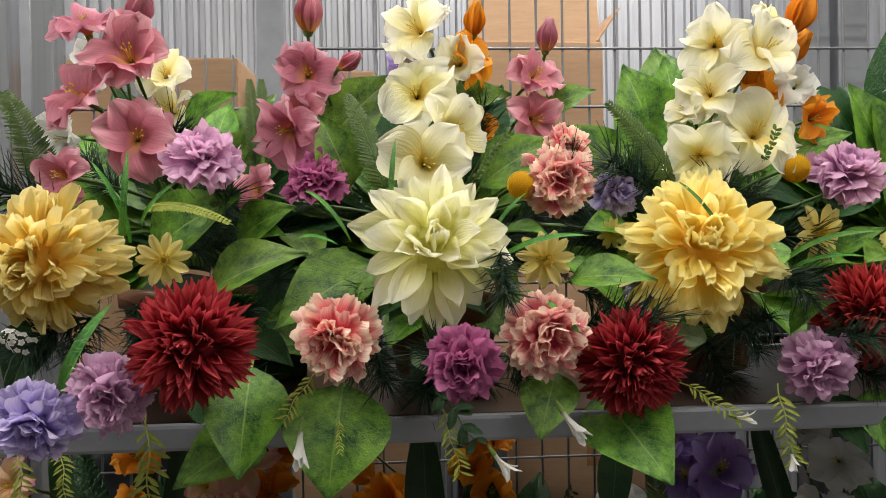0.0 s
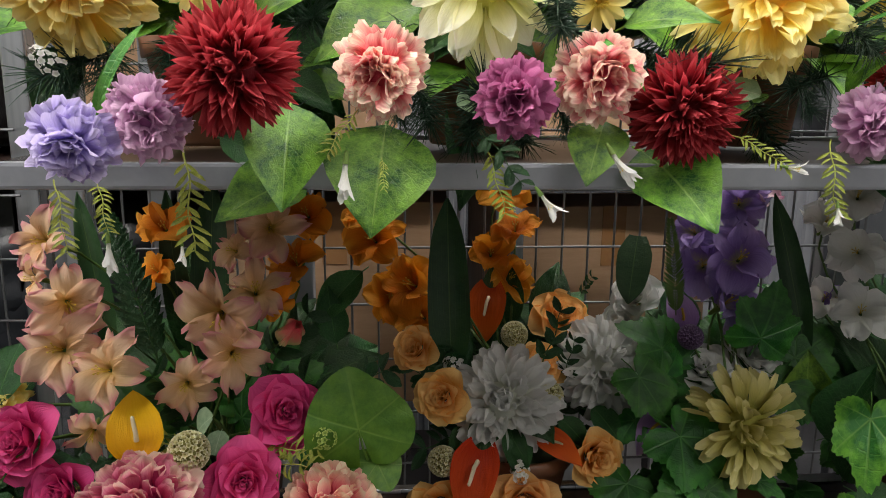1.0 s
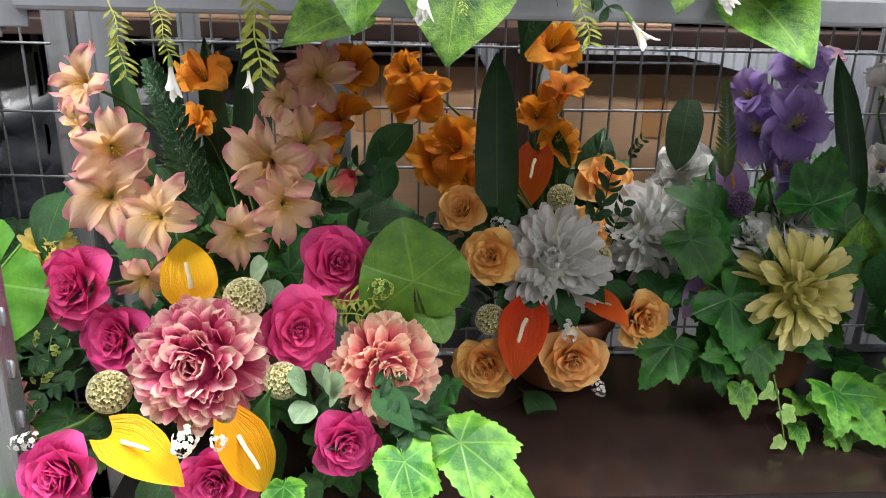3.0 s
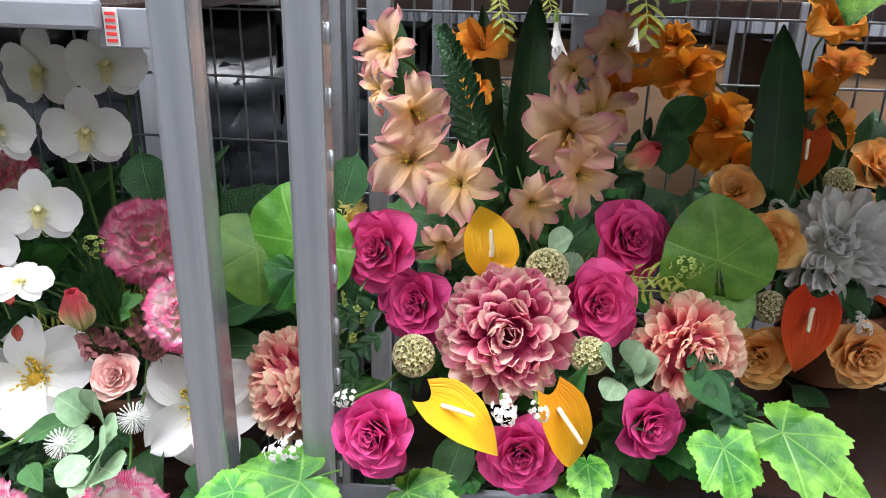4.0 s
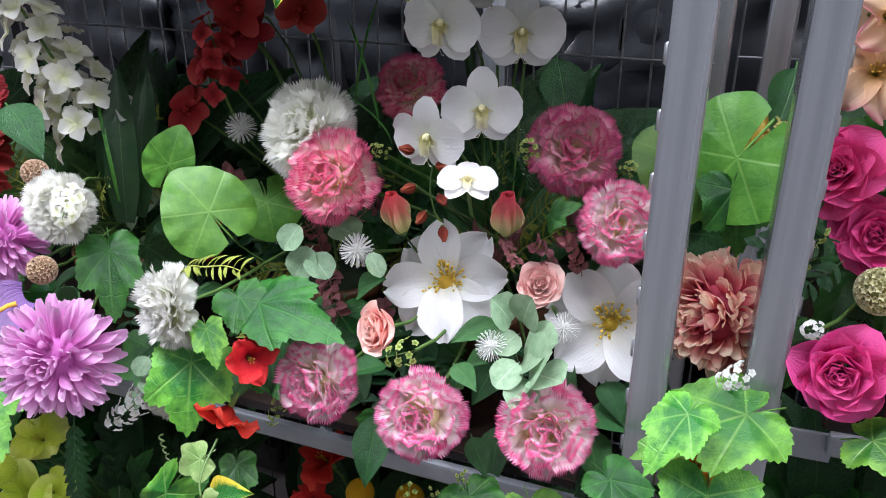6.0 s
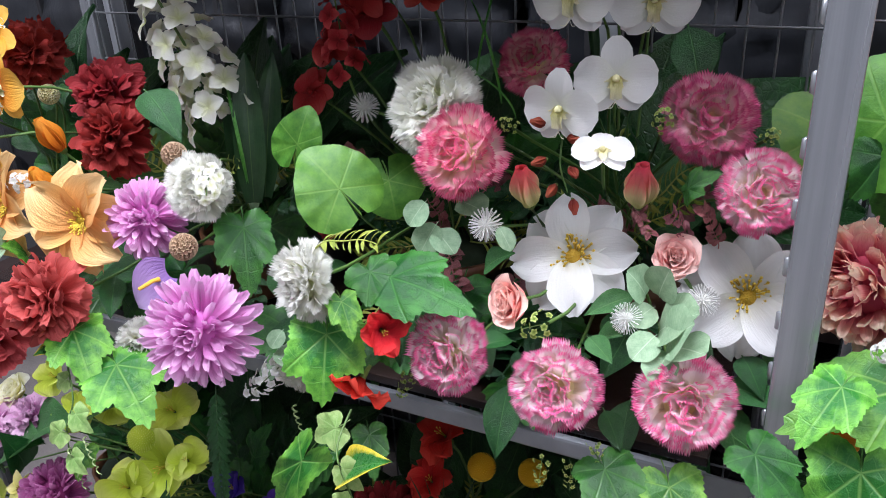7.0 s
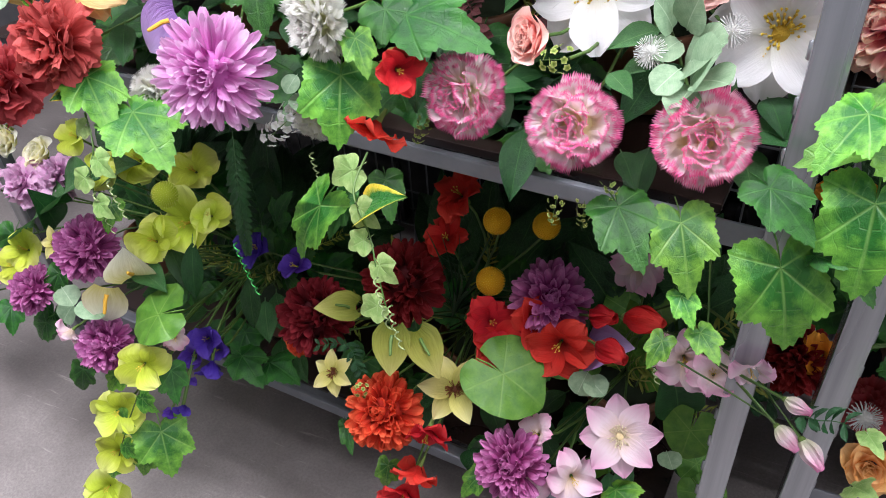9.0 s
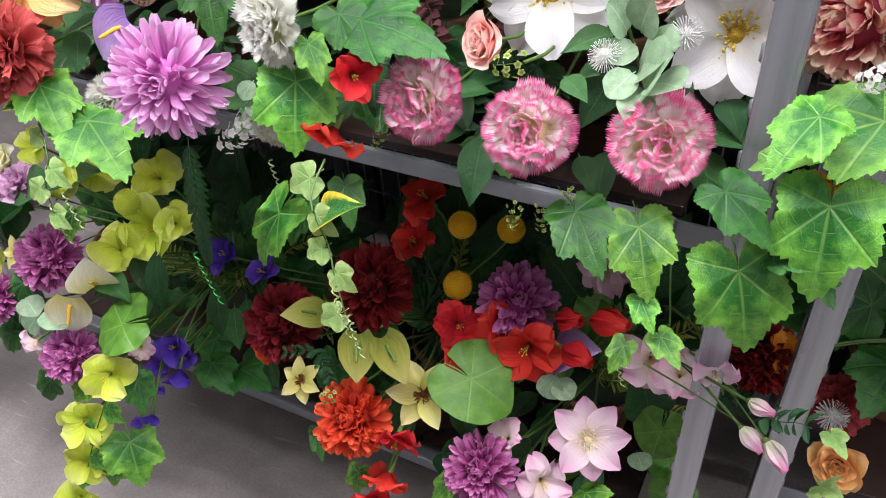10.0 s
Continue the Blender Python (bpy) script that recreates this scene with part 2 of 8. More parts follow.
def ruff(seed, layers, mats, serr=0.1, width=0.34, depth=0.22, ruffle=0.08, nv=9, name="carnation_head"):
    """A ruffled head with toothed petals in rings, unit width, facing +Z."""
    r = np.random.RandomState(seed)
    s = Shape()
    s.grid(ball(0.21, 7, 12, 1.1, (0, 0, 0.02)), 0.35, 0.0, m=0, closed=True)
    for ring, (count, slope, ll) in enumerate(layers):
        for j in range(count):
            az = 360 * (j + r.uniform(-0.25, 0.25)) / count + ring * 31
            sl = slope + r.uniform(-14, 14) * (1 + ring * 0.35)
            az += r.uniform(-30, 30) * ring / len(layers)
            P, U, V = blade(ll * r.uniform(0.85, 1.1), width * r.uniform(0.8, 1.25), FAN, 6, nv, (min(88, sl + 28), sl - 22), r.uniform(0.1, 0.5), ruffle * r.uniform(0.7, 1.4), r.uniform(1.2, 2.2), r.uniform(0, 6), serr, r.uniform(-30, 30))
            P = P + np.array([0, 0.02, -depth * (1 - ring / len(layers)) * 0.3])
            s.grid(P @ rot("Z", az).T, U, V)
    k = np.concatenate(s.v)
    wide = np.percentile(np.hypot(k[:, 0], k[:, 1]), 97) * 2
    s.v = [p / wide for p in s.v]
    return s.mesh(name, mats)


def rosette(seed, mats, name="rose_head", open_=1.0):
    """A rose: a tight spiral heart, then wider and wider cupped petals with rolled rims; unit width, facing +Z."""
    r = np.random.RandomState(seed)
    s = Shape()
    n = 26
    for i in range(n):
        q = i / (n - 1)
        az = i * 137.5 + r.uniform(-12, 12)
        rad = 0.015 + 0.2 * q ** 1.1
        ll = 0.3 + 0.08 * q
        wid = 0.2 + 0.42 * q
        slope = 90 - 44 * q * open_
        P, U, V = blade(ll, wid, [0.6, 0.85, 1.02, 1.1, 1.12, 1.04, 0.82, 0.3], 11, 9, (slope + 18, slope - 62 * q ** 1.5 - 4), 0.85 - 0.45 * q, 0.006 + 0.012 * q, r.uniform(0.8, 1.4), r.uniform(0, 6), 0, r.uniform(-6, 6))
        roll = np.clip((U - 0.75) / 0.25, 0, 1) ** 2 * (0.02 + 0.04 * q)
        P[..., 1] += roll
        P[..., 2] -= roll * 0.5
        P += np.array([0, rad, -0.15 * q + r.uniform(-0.012, 0.012)])
        s.grid(P @ rot("Z", az).T, U, V)
    k = np.concatenate(s.v)
    wide = np.percentile(np.hypot(k[:, 0], k[:, 1]), 98) * 2
    s.v = [(p - np.array([0, 0, 0.12])) / wide for p in s.v]
    return s.mesh(name, mats)


def trumpet(seed, mats, name="gladiolus_head", ruffle=0.07, width=0.5, flare=(70, -20), prof=None, petals=6, frill=0.06):
    """A flaring frilled flower in two whorls, unit width, facing +Z, with stamens of a second material and a green tube of a third."""
    r = np.random.RandomState(seed)
    s = Shape()
    lean = r.uniform(-18, 18)
    for j in range(petals):
        az = 360 / petals * j + r.uniform(-15, 15)
        inner = j % 2
        tip = flare[1] + r.uniform(-48, 34) + lean * math.cos(radians(az))
        P, U, V = blade(0.62 * r.uniform(0.86, 1.12), width * r.uniform(0.85, 1.15) * (1 if inner else 0.92), prof or [0.2, 0.4, 0.74, 1.02, 1.14, 1.08, 0.78, 0.3], 12, 13, (flare[0] + r.uniform(-8, 8), tip), r.uniform(0.1, 0.6), ruffle, r.uniform(0.8, 1.6), r.uniform(0, 6), 0.0, r.uniform(-40, 40), frill * r.uniform(0.6, 1.4))
        P += np.array([0, 0.02, -0.22 + 0.015 * inner])
        s.grid(P @ rot("Z", az).T, U, V)
    for j in range(5):
        t = math.radians(72 * j + 20)
        e = np.array([0.06 * math.cos(t), 0.06 * math.sin(t), 0.12])
        s.grid(tube([(0, 0, -0.2), tuple(e * 0.5), tuple(e)], 0.005, 0.005, 4), 0.5, 0.0, m=1, closed=True)
        s.grid(ball(0.012, 4, 6, 1.8, e), 1.0, 0.0, m=1, closed=True)
    s.grid(tube([(0, 0, -0.44), (0, 0, -0.34), (0, 0, -0.2)], 0.028, 0.06, 8), 0.4, 0.0, m=2, closed=True)
    k = np.concatenate(s.v)
    wide = np.percentile(np.hypot(k[:, 0], k[:, 1]), 98) * 2
    s.v = [p / wide for p in s.v]
    return s.mesh(name, mats)


def one_petal(L, W, prof, lift, cup, mats, seed=0, ruffle=0.02, name="petal", nv=7, serr=0.0):
    r = np.random.RandomState(seed)
    s = Shape()
    P, U, V = blade(L, W, prof, 12, nv + 4, lift, cup, ruffle, 1.3, r.uniform(0, 6), serr, r.uniform(-14, 14), ruffle * 0.6)
    s.grid(P, U, V)
    return s.mesh(name, mats)


def stamens(mats, rad=0.1, count=75, seed=1, high=0.07, name="flower_centre"):
    """A domed flower centre ringed by stamens."""
    r = np.random.RandomState(seed)
    s = Shape()
    s.grid(ball(rad * 0.55, 5, 10, 0.7), 0.2, 0.0, closed=True)
    for i in range(count):
        a, q = r.uniform(0, 6.283), r.uniform(0.4, 1.0)
        b = np.array([rad * 0.5 * q * math.cos(a), rad * 0.5 * q * math.sin(a), 0.01])
        e = np.array([rad * 1.25 * q * math.cos(a), rad * 1.25 * q * math.sin(a), high * r.uniform(0.6, 1.2)])
        s.grid(tube([tuple(b), tuple(e)], rad * 0.04, rad * 0.05, 4), 0.7, 0.0, closed=True)
        s.grid(ball(rad * 0.09, 3, 5, 1.3, e), 1.0, 0.0, closed=True)
    return s.mesh(name, mats)


def lobed(mats, name, outline, size_teeth=0.03, bend=-25, seed=0, wave=0.03, crease=0.06):
    """A lobed, toothed leaf (ivy or vine) of about unit length from its stalk at the origin along +Y."""
    r = np.random.RandomState(seed)
    s = Shape()
    n, rings = 124, 8
    ang = np.linspace(-math.pi * 0.95, math.pi * 0.95, n)
    skew = r.uniform(-0.05, 0.05)
    rad = np.interp(np.abs(np.degrees(ang)), [q[0] for q in outline], [q[1] for q in outline])
    rad *= 1 + 0.04 * np.sin(ang * 3 + seed) + skew * np.sin(ang)
    rad = np.convolve(np.pad(rad, 1, mode="edge"), [0.2, 0.6, 0.2], "valid")
    rim = 1 + size_teeth * ((np.arange(n) % 3) / 2.0 - 0.6)
    lobes = [q for q, _ in outline[0:5:2]] + [-q for q, _ in outline[2:5:2]]
    near = np.min([np.abs(ang - radians(la)) for la in lobes], axis=0)
    ph, ph2 = r.uniform(0, 6), r.uniform(0, 6)
    P = np.zeros((rings, n, 3))
    A, C = np.zeros((rings, n)), np.zeros((rings, n))
    for i, q in enumerate(np.linspace(0.0, 1, rings)):
        rr = q * rad * (rim if i == rings - 1 else 1)
        x, y = rr * np.sin(ang), rr * np.cos(ang)
        z = -crease * rr * np.cos(np.clip(near * 3.6, 0, math.pi)) + wave * np.sin(ang * 3 + ph) * q ** 2 + 0.4 * wave * np.sin(ang * 11 + ph2) * q ** 3
        z += np.radians(bend) * 0.5 * y ** 2 + 0.1 * np.sqrt(x ** 2 + 0.003) - 0.16 * x ** 2 - 0.12 * np.clip(rr - 0.42, 0, 1)
        P[i] = np.stack([x, y + 0.26, z], -1)
        A[i] = q
        C[i] = np.clip(near * 1.5, 0, 1) * q + 0.001
    s.grid(P, A, C)
    s.grid(tube([(0, 0.26, 0.0), (0, 0.05, -0.02), (0.02, -0.12, -0.08)], 0.012, 0.012, 5), 0.5, 0.0, closed=True)
    return s.mesh(name, mats)


def leaf_mesh(mats, name="leaf", W=0.55, prof=LEAF, lift=(25, -30), cup=0.35, seed=0, ruffle=0.015, nu=10, nv=7, stalk=0.12):
    r = np.random.RandomState(seed)
    s = Shape()
    P, U, V = blade(1.0, W, prof, nu, nv, lift, cup, ruffle, 1.5, r.uniform(0, 6), 0, r.uniform(-10, 10))
    s.grid(P, U, V)
    if stalk:
        s.grid(tube([(0, 0.03, 0), (0, -stalk, -stalk * 0.5)], 0.014, 0.012, 5), 0.5, 0.0, closed=True)
    return s.mesh(name, mats)


def frond(mats, seed=0, pairs=22, name="fern_frond", wide=0.34, lift=(20, -30), prof=None, slant=35):
    """A fern: a midrib with paired leaflets, unit length along +Y."""
    r = np.random.RandomState(seed)
    s = Shape()
    a = np.radians(np.linspace(lift[0], lift[1], 20))
    y = np.concatenate([[0], np.cumsum(np.cos(a) / 20)])
    z = np.concatenate([[0], np.cumsum(np.sin(a) / 20)])
    s.grid(tube([(0, y[i], z[i]) for i in range(0, 21, 2)], 0.01, 0.003, 5), 0.5, 0.0, closed=True)
    for i in range(pairs):
        q = 0.06 + 0.93 * i / pairs
        yy, zz = np.interp(q, np.linspace(0, 1, 21), y), np.interp(q, np.linspace(0, 1, 21), z)
        ll = wide * 0.5 * min(1, 0.45 + q * 2.4) * (1 - q) ** 0.55 + 0.02
        for side in (-1, 1):
            P, U, V = blade(ll, 0.045 if prof is None else prof, POINT, 4, 3, (10, -25), 0.3)
            P = P @ (rot("Z", -side * (90 - slant) + r.uniform(-4, 4))).T + np.array([0, yy, zz])
            s.grid(P, U, V)
    return s.mesh(name, mats)


def blades(mats, seed, count, length, width, fan, bend, name="grass_tuft"):
    """Long narrow leaves springing from one point, up along +Z."""
    r = np.random.RandomState(seed)
    s = Shape()
    for i in range(count):
        P, U, V = blade(length * r.uniform(0.6, 1.0), width, SWORD, 9, 3, (90, 90 - r.uniform(0.2, 1) * bend), 0.5, twist=r.uniform(-40, 40))
        s.grid(P @ (rot("Z", r.uniform(0, 360)) @ rot("X", -r.uniform(0, fan))).T, U, V)
    return s.mesh(name, mats)


def needles(mats, seed, count=150, length=0.5, name="pine_tuft", spread=0.75):
    """A short brush of needles round a twig along +Y, unit length."""
    r = np.random.RandomState(seed)
    s = Shape()
    s.grid(tube([(0, 0, 0), (0, 0.4, 0.04), (0.02, 0.8, 0.0)], 0.02, 0.012, 5), 0.1, 0.0, closed=True)
    for i in range(count):
        q = r.uniform(0.05, 0.8)
        d = Vector((r.normal() * spread, 0.75, r.normal() * spread)).normalized() * length * r.uniform(0.6, 1)
        b = Vector((0, q, 0.03))
        P = tube([b, b + d * 0.6 + Vector((0, 0, 0.01)), b + d], 0.009, 0.003, 3)
        s.grid(P, r.uniform(0, 1), 0.3, closed=True)
    return s.mesh(name, mats)


def sprig(mats, seed, pairs=8, lw=0.09, ll=0.2, name="sprig", droop=40, prof=OVAL):
    """A thin twig with paired little leaves, along +Y, unit length."""
    r = np.random.RandomState(seed)
    s = Shape()
    a = np.radians(np.linspace(15, 15 - droop, 12))
    pts = [(0.02 * math.sin(i * 0.9 + seed), float(np.sum(np.cos(a[:i])) / 12), float(np.sum(np.sin(a[:i])) / 12)) for i in range(13)]
    s.grid(tube(pts, 0.012, 0.006, 5), 0.4, 0.0, closed=True)
    for i in range(pairs):
        p = pts[min(12, 2 + int(11 * i / pairs))]
        for side in (-1, 1):
            P, U, V = blade(ll * r.uniform(0.75, 1.15), lw * r.uniform(0.8, 1.2), prof, 5, 4, (r.uniform(0, 45), -20), 0.35)
            s.grid(P @ (rot("Z", -side * r.uniform(35, 65)) @ rot("Y", r.uniform(-30, 30))).T + np.array(p), U, V)
    return s.mesh(name, mats)


def spathe(mats, seed=0, name="calla_spathe", tall=1.0, curl=0.35, wide=0.72, tip=-45):
    """A heart-shaped spathe, unit length from root to tip along +Y, hollow towards +Z, with its spadix in a second material."""
    s = Shape()
    P, U, V = blade(1.0, wide, [0.5, 0.95, 1.0, 0.9, 0.66, 0.34, 0.02], 11, 9, (10, tip), curl, 0.01, 1.0)
    P[..., 1] -= 0.12 * np.abs(V) ** 2 * (1 - U) ** 2
    s.grid(P, U, V)
    s.grid(tube([(0, 0.16, 0.02), (0.01, 0.26, 0.1), (0, 0.42, 0.17), (0, 0.5, 0.2)], 0.035, 0.026, 7), 0.8, 0.0, m=1, closed=True)
    s.grid(ball(0.026, 4, 7, 1.0, (0, 0.5, 0.2)), 0.8, 0.0, m=1, closed=True)
    return s.mesh(name, mats)


def moth_orchid(mats, seed=0, name="orchid_head"):
    """A moth orchid facing +Z: two broad side petals, three sepals and a small lip, unit width."""
    s = Shape()
    for az, L, W, up in ((90, 0.5, 0.56, 0.03), (-90, 0.5, 0.56, 0.03), (0, 0.5, 0.36, 0.0), (140, 0.48, 0.34, 0.0), (-140, 0.48, 0.34, 0.0)):
        P, U, V = blade(L, W, [0.2, 0.72, 1.0, 1.05, 0.92, 0.3], 8, 7, (18, -16), 0.12, 0.02, 1.0, seed + az)
        s.grid(P @ rot("Z", az).T + np.array([0, 0, up]), U, V)
    for az, L, W in ((180, 0.3, 0.16), (120, 0.17, 0.12), (-120, 0.17, 0.12)):
        P, U, V = blade(L, W, [0.4, 0.8, 1.0, 0.8, 0.9, 0.2], 6, 5, (75, -35), 0.8)
        s.grid(P @ rot("Z", az).T, U, V, m=1)
    for sx in (-1, 1):
        s.grid(tube([(0, -0.26, 0.1), (sx * 0.04, -0.34, 0.1), (sx * 0.09, -0.33, 0.14)], 0.008, 0.005, 5), 1.0, 0.0, m=1, closed=True)
    s.grid(ball(0.05, 5, 7, 1.4, (0, 0.01, 0.07)), 0.3, 0.0, m=1, closed=True)
    return s.mesh(name, mats)


def bud_mesh(mats, seed=0, name="rose_bud", green=True):
    """A closed bud along +Z, unit length, with its green calyx in a second material."""
    s = Shape()
    for i in range(6):
        P, U, V = blade(0.95, 0.62, [0.5, 0.9, 1.0, 0.9, 0.65, 0.3], 8, 7, (78, 100), 0.9, 0.01, 1.0, i)
        P += np.array([0, 0.16 - 0.018 * i, 0.0])
        s.grid(P @ rot("Z", i * 137.5).T, U, V)
    for i in range(5):
        P, U, V = blade(0.42, 0.2, POINT, 5, 4, (50, 100), 0.6)
        s.grid((P + np.array([0, 0.02, -0.06])) @ rot("Z", i * 72).T, U, V, m=1)
    s.grid(ball(0.12, 5, 8, 1.0, (0, 0, -0.02)), 0.5, 0.0, m=1, closed=True)
    return s.mesh(name, mats)


def floret_ball(mats, seed, count=120, name="scabious_head"):
    """A ball of tiny cupped florets, unit width, facing +Z."""
    s = Shape()
    s.grid(ball(0.36, 8, 12), 0.1, 0.0, closed=True)
    for i in range(count):
        z = 1 - 1.75 * (i + 0.5) / count
        a = i * 2.39996
        d = Vector((math.sqrt(max(0, 1 - z * z)) * math.cos(a), math.sqrt(max(0, 1 - z * z)) * math.sin(a), z))
        M = np.array(d.to_track_quat("Z", "Y").to_matrix())
        for j in range(5):
            P, U, V = blade(0.12, 0.085, ROUND, 4, 3, (80, 35), 0.5)
            s.grid((P @ rot("Z", j * 72 + i * 20).T) @ M.T + np.array(d) * 0.36, U, V)
    return s.mesh(name, mats)


def fuzz(mats, seed, count=260, name="bobble_head", r0=0.4, lh=0.1, thick=0.012):
    """A bristly ball of unit width."""
    s = Shape()
    s.grid(ball(r0, 9, 14), 0.4, 0.0, closed=True)
    for i in range(count):
        z = 1 - 2 * (i + 0.5) / count
        a = i * 2.39996
        d = np.array([math.sqrt(1 - z * z) * math.cos(a), math.sqrt(1 - z * z) * math.sin(a), z])
        s.grid(tube([tuple(d * (r0 - 0.02)), tuple(d * (r0 + lh))], thick, thick * 1.3, 4), 0.5 + 0.5 * (i % 3) / 2, 0.0, closed=True)
        s.grid(ball(thick * 1.6, 3, 5, 1.0, d * (r0 + lh)), 1.0, 0.0, closed=True)
    return s.mesh(name, mats)


def cluster(mats, seed, count=26, name="floret_raceme", petals=4, long=1.0, rad=0.26, size=0.24):
    """A spike of four-petalled florets round a stalk along +Z, unit length."""
    r = np.random.RandomState(seed)
    s = Shape()
    s.grid(tube([(0, 0, 0), (0, 0, long)], 0.012, 0.01, 5), 0.2, 0.0, m=1, closed=True)
    for i in range(count):
        q = (i + 0.5) / count
        a = i * 137.5 + r.uniform(-15, 15)
        rr = rad * (1 - 0.55 * q)
        M = rot("Z", a) @ rot("X", -75 + 40 * q + r.uniform(-15, 15))
        for j in range(petals):
            P, U, V = blade(size * 0.55, size * 0.5, ROUND, 4, 4, (40, -10), 0.3, 0.03, 1, r.uniform(0, 6))
            s.grid((P @ rot("Z", j * 360 / petals + 20 * (i % 3)).T) @ M.T + rot("Z", a) @ np.array([0, rr, 0]) + np.array([0, 0, q * long * 0.95]), U, V)
    return s.mesh(name, mats)


# ---------------------------------------------------------------- objects
def part(name, me, parent, m=None, label=""):
    ob = new(name, me)
    ob.parent = parent
    if m is not None:
        ob.matrix_basis = m
    if label:
        ob["label"] = label
    return ob


def box_mesh(name, size, mat, bevel=0.003, centre=(0, 0, 0)):
    bm = bmesh.new()
    bmesh.ops.create_cube(bm, size=1.0)
    bmesh.ops.scale(bm, vec=size, verts=bm.verts)
    if bevel:
        bmesh.ops.bevel(bm, geom=bm.edges[:], offset=bevel, segments=2, affect="EDGES", profile=0.6)
    bmesh.ops.translate(bm, vec=centre, verts=bm.verts)
    me = bpy.data.meshes.new(name)
    bm.to_mesh(me)
    bm.free()
    me.materials.append(mat)
    return me


def facing(d, spin):
    return Vector(d).to_track_quat("Z", "Y").to_matrix().to_4x4() @ Matrix.Rotation(radians(spin), 4, "Z")


class Bunch:
    """One arrangement: an Empty at the foot of its pot, to which heads, leaves and stems are added as parts."""

    def __init__(self, x, y, z, label, core=0.16, pot=True, seed=1, name="flower_arrangement", category="artificial flowers", group="flower arrangements on the racks"):
        self.root = tagged(new(name), label, category, group)
        self.root.location = (x, y, z)
        self.base, self.r = Vector((x, y, z)), random.Random(seed)
        self.core = Vector((x, y, z + core))
        if pot:
            part("flower_pot", POT, self.root, Matrix.Translation((0, 0, 0.001)), "brown plastic pot")
            part("florist_foam", FOAM, self.root, Matrix.Translation((0, 0, 0.1)))

    def head(self, kind, x, y, z, size, d=None, spin=None, stem=True, sq=1.0):
        """A flower head at a place, of that width, turned towards d (by default outwards and to the aisle)."""
        name, meshes, kids, label = HEADS[kind]
        p = Vector((x, y, z))
        if d is None:
            o = p - self.core
            d = o.normalized() * 0.55 + (Vector((p.x * 0.8 - 0.1, -0.05, 1.5)) - p).normalized() * 0.85
        d = Vector(d).normalized()
        if "glad" in kind or "lily" in kind:
            d = (d + Vector((self.r.uniform(-0.5, 0.5), 0, self.r.uniform(-0.4, 0.4)))).normalized()
        sp = self.r.uniform(0, 360) if spin is None else spin
        m = Matrix.Translation(p - self.base) @ facing(d, sp) @ Matrix.Diagonal((size, size * sq, size, 1))
        ob = part(name, self.r.choice(meshes), self.root, m, label)
        for kname, kme, km in kids:
            part(kname, self.r.choice(kme), ob, km)
        if stem and p.z > self.core.z - 0.04:
            self.stem(p - d * size * 0.12, d)
        return ob

    def stem(self, p, d, r=0.0022):
        a = Vector(p)
        b = self.core + Vector((self.r.uniform(-0.03, 0.03), self.r.uniform(-0.03, 0.03), -0.02))
        k = (a - b).length
        c1, c2 = a - Vector(d) * k * 0.35, b + Vector((0, 0, 1)) * k * 0.3
        pts = [((1 - t) ** 3 * a + 3 * (1 - t) ** 2 * t * c1 + 3 * (1 - t) * t * t * c2 + t ** 3 * b) - self.base for t in np.linspace(0, 1, 8)]
        s = Shape()
        s.grid(tube(pts, r, r, 5), 0.5, 0.0, closed=True)
        part("stem", s.mesh("stem", [M_STEM]), self.root)

    def leaf(self, kind, x, y, z, size, d, up=(0, -0.6, 0.8), wide=1.0):
        """A leaf whose root is at the place, pointing along d, its face towards up."""
        name, meshes = LEAVES[kind]
        d = Vector(d).normalized()
        n = Vector(up) - d * Vector(up).dot(d)
        n = n.normalized() if n.length > 1e-3 else d.orthogonal()
        m = Matrix((d.cross(n), d, n)).transposed().to_4x4()
        m = Matrix.Translation(Vector((x, y, z)) - self.base) @ m @ Matrix.Diagonal((size * wide, size, size, 1))
        return part(name, self.r.choice(meshes), self.root, m)

    def foliage(self, kind, count, lo, hi, spread=(0.7, 0.5, 0.6), z0=0.0, back=0.0, front=-0.35):
        """Loose leaves of one kind round the core, behind the heads."""
        for i in range(count):
            d = Vector((self.r.uniform(-1, 1) * spread[0], self.r.uniform(front, 1) * spread[1] + back, self.r.uniform(-0.25, 1) * spread[2])).normalized()
            p = self.core + d * self.r.uniform(0.0, 0.13) + Vector((0, back * 0.3, z0))
            self.leaf(kind, p.x, p.y, p.z, self.r.uniform(lo, hi), d, (self.r.uniform(-0.4, 0.4), -0.7, 0.7))

    def skirt(self, kind, count, lo, hi, wide=0.17, y=(-0.24, -0.06), z=(-0.13, 0.0)):
        """Leaves spilling forwards and down round the rim of the pot."""
        for i in range(count):
            dx = self.r.uniform(-1, 1)
            p = self.core + Vector((dx * wide, self.r.uniform(*y), self.r.uniform(*z)))
            self.leaf(kind, p.x, p.y, p.z, self.r.uniform(lo, hi), (dx * 0.8 + self.r.uniform(-0.4, 0.4), -0.6, self.r.uniform(-0.7, 0.25)), (self.r.uniform(-0.4, 0.4), -0.6, 0.9))

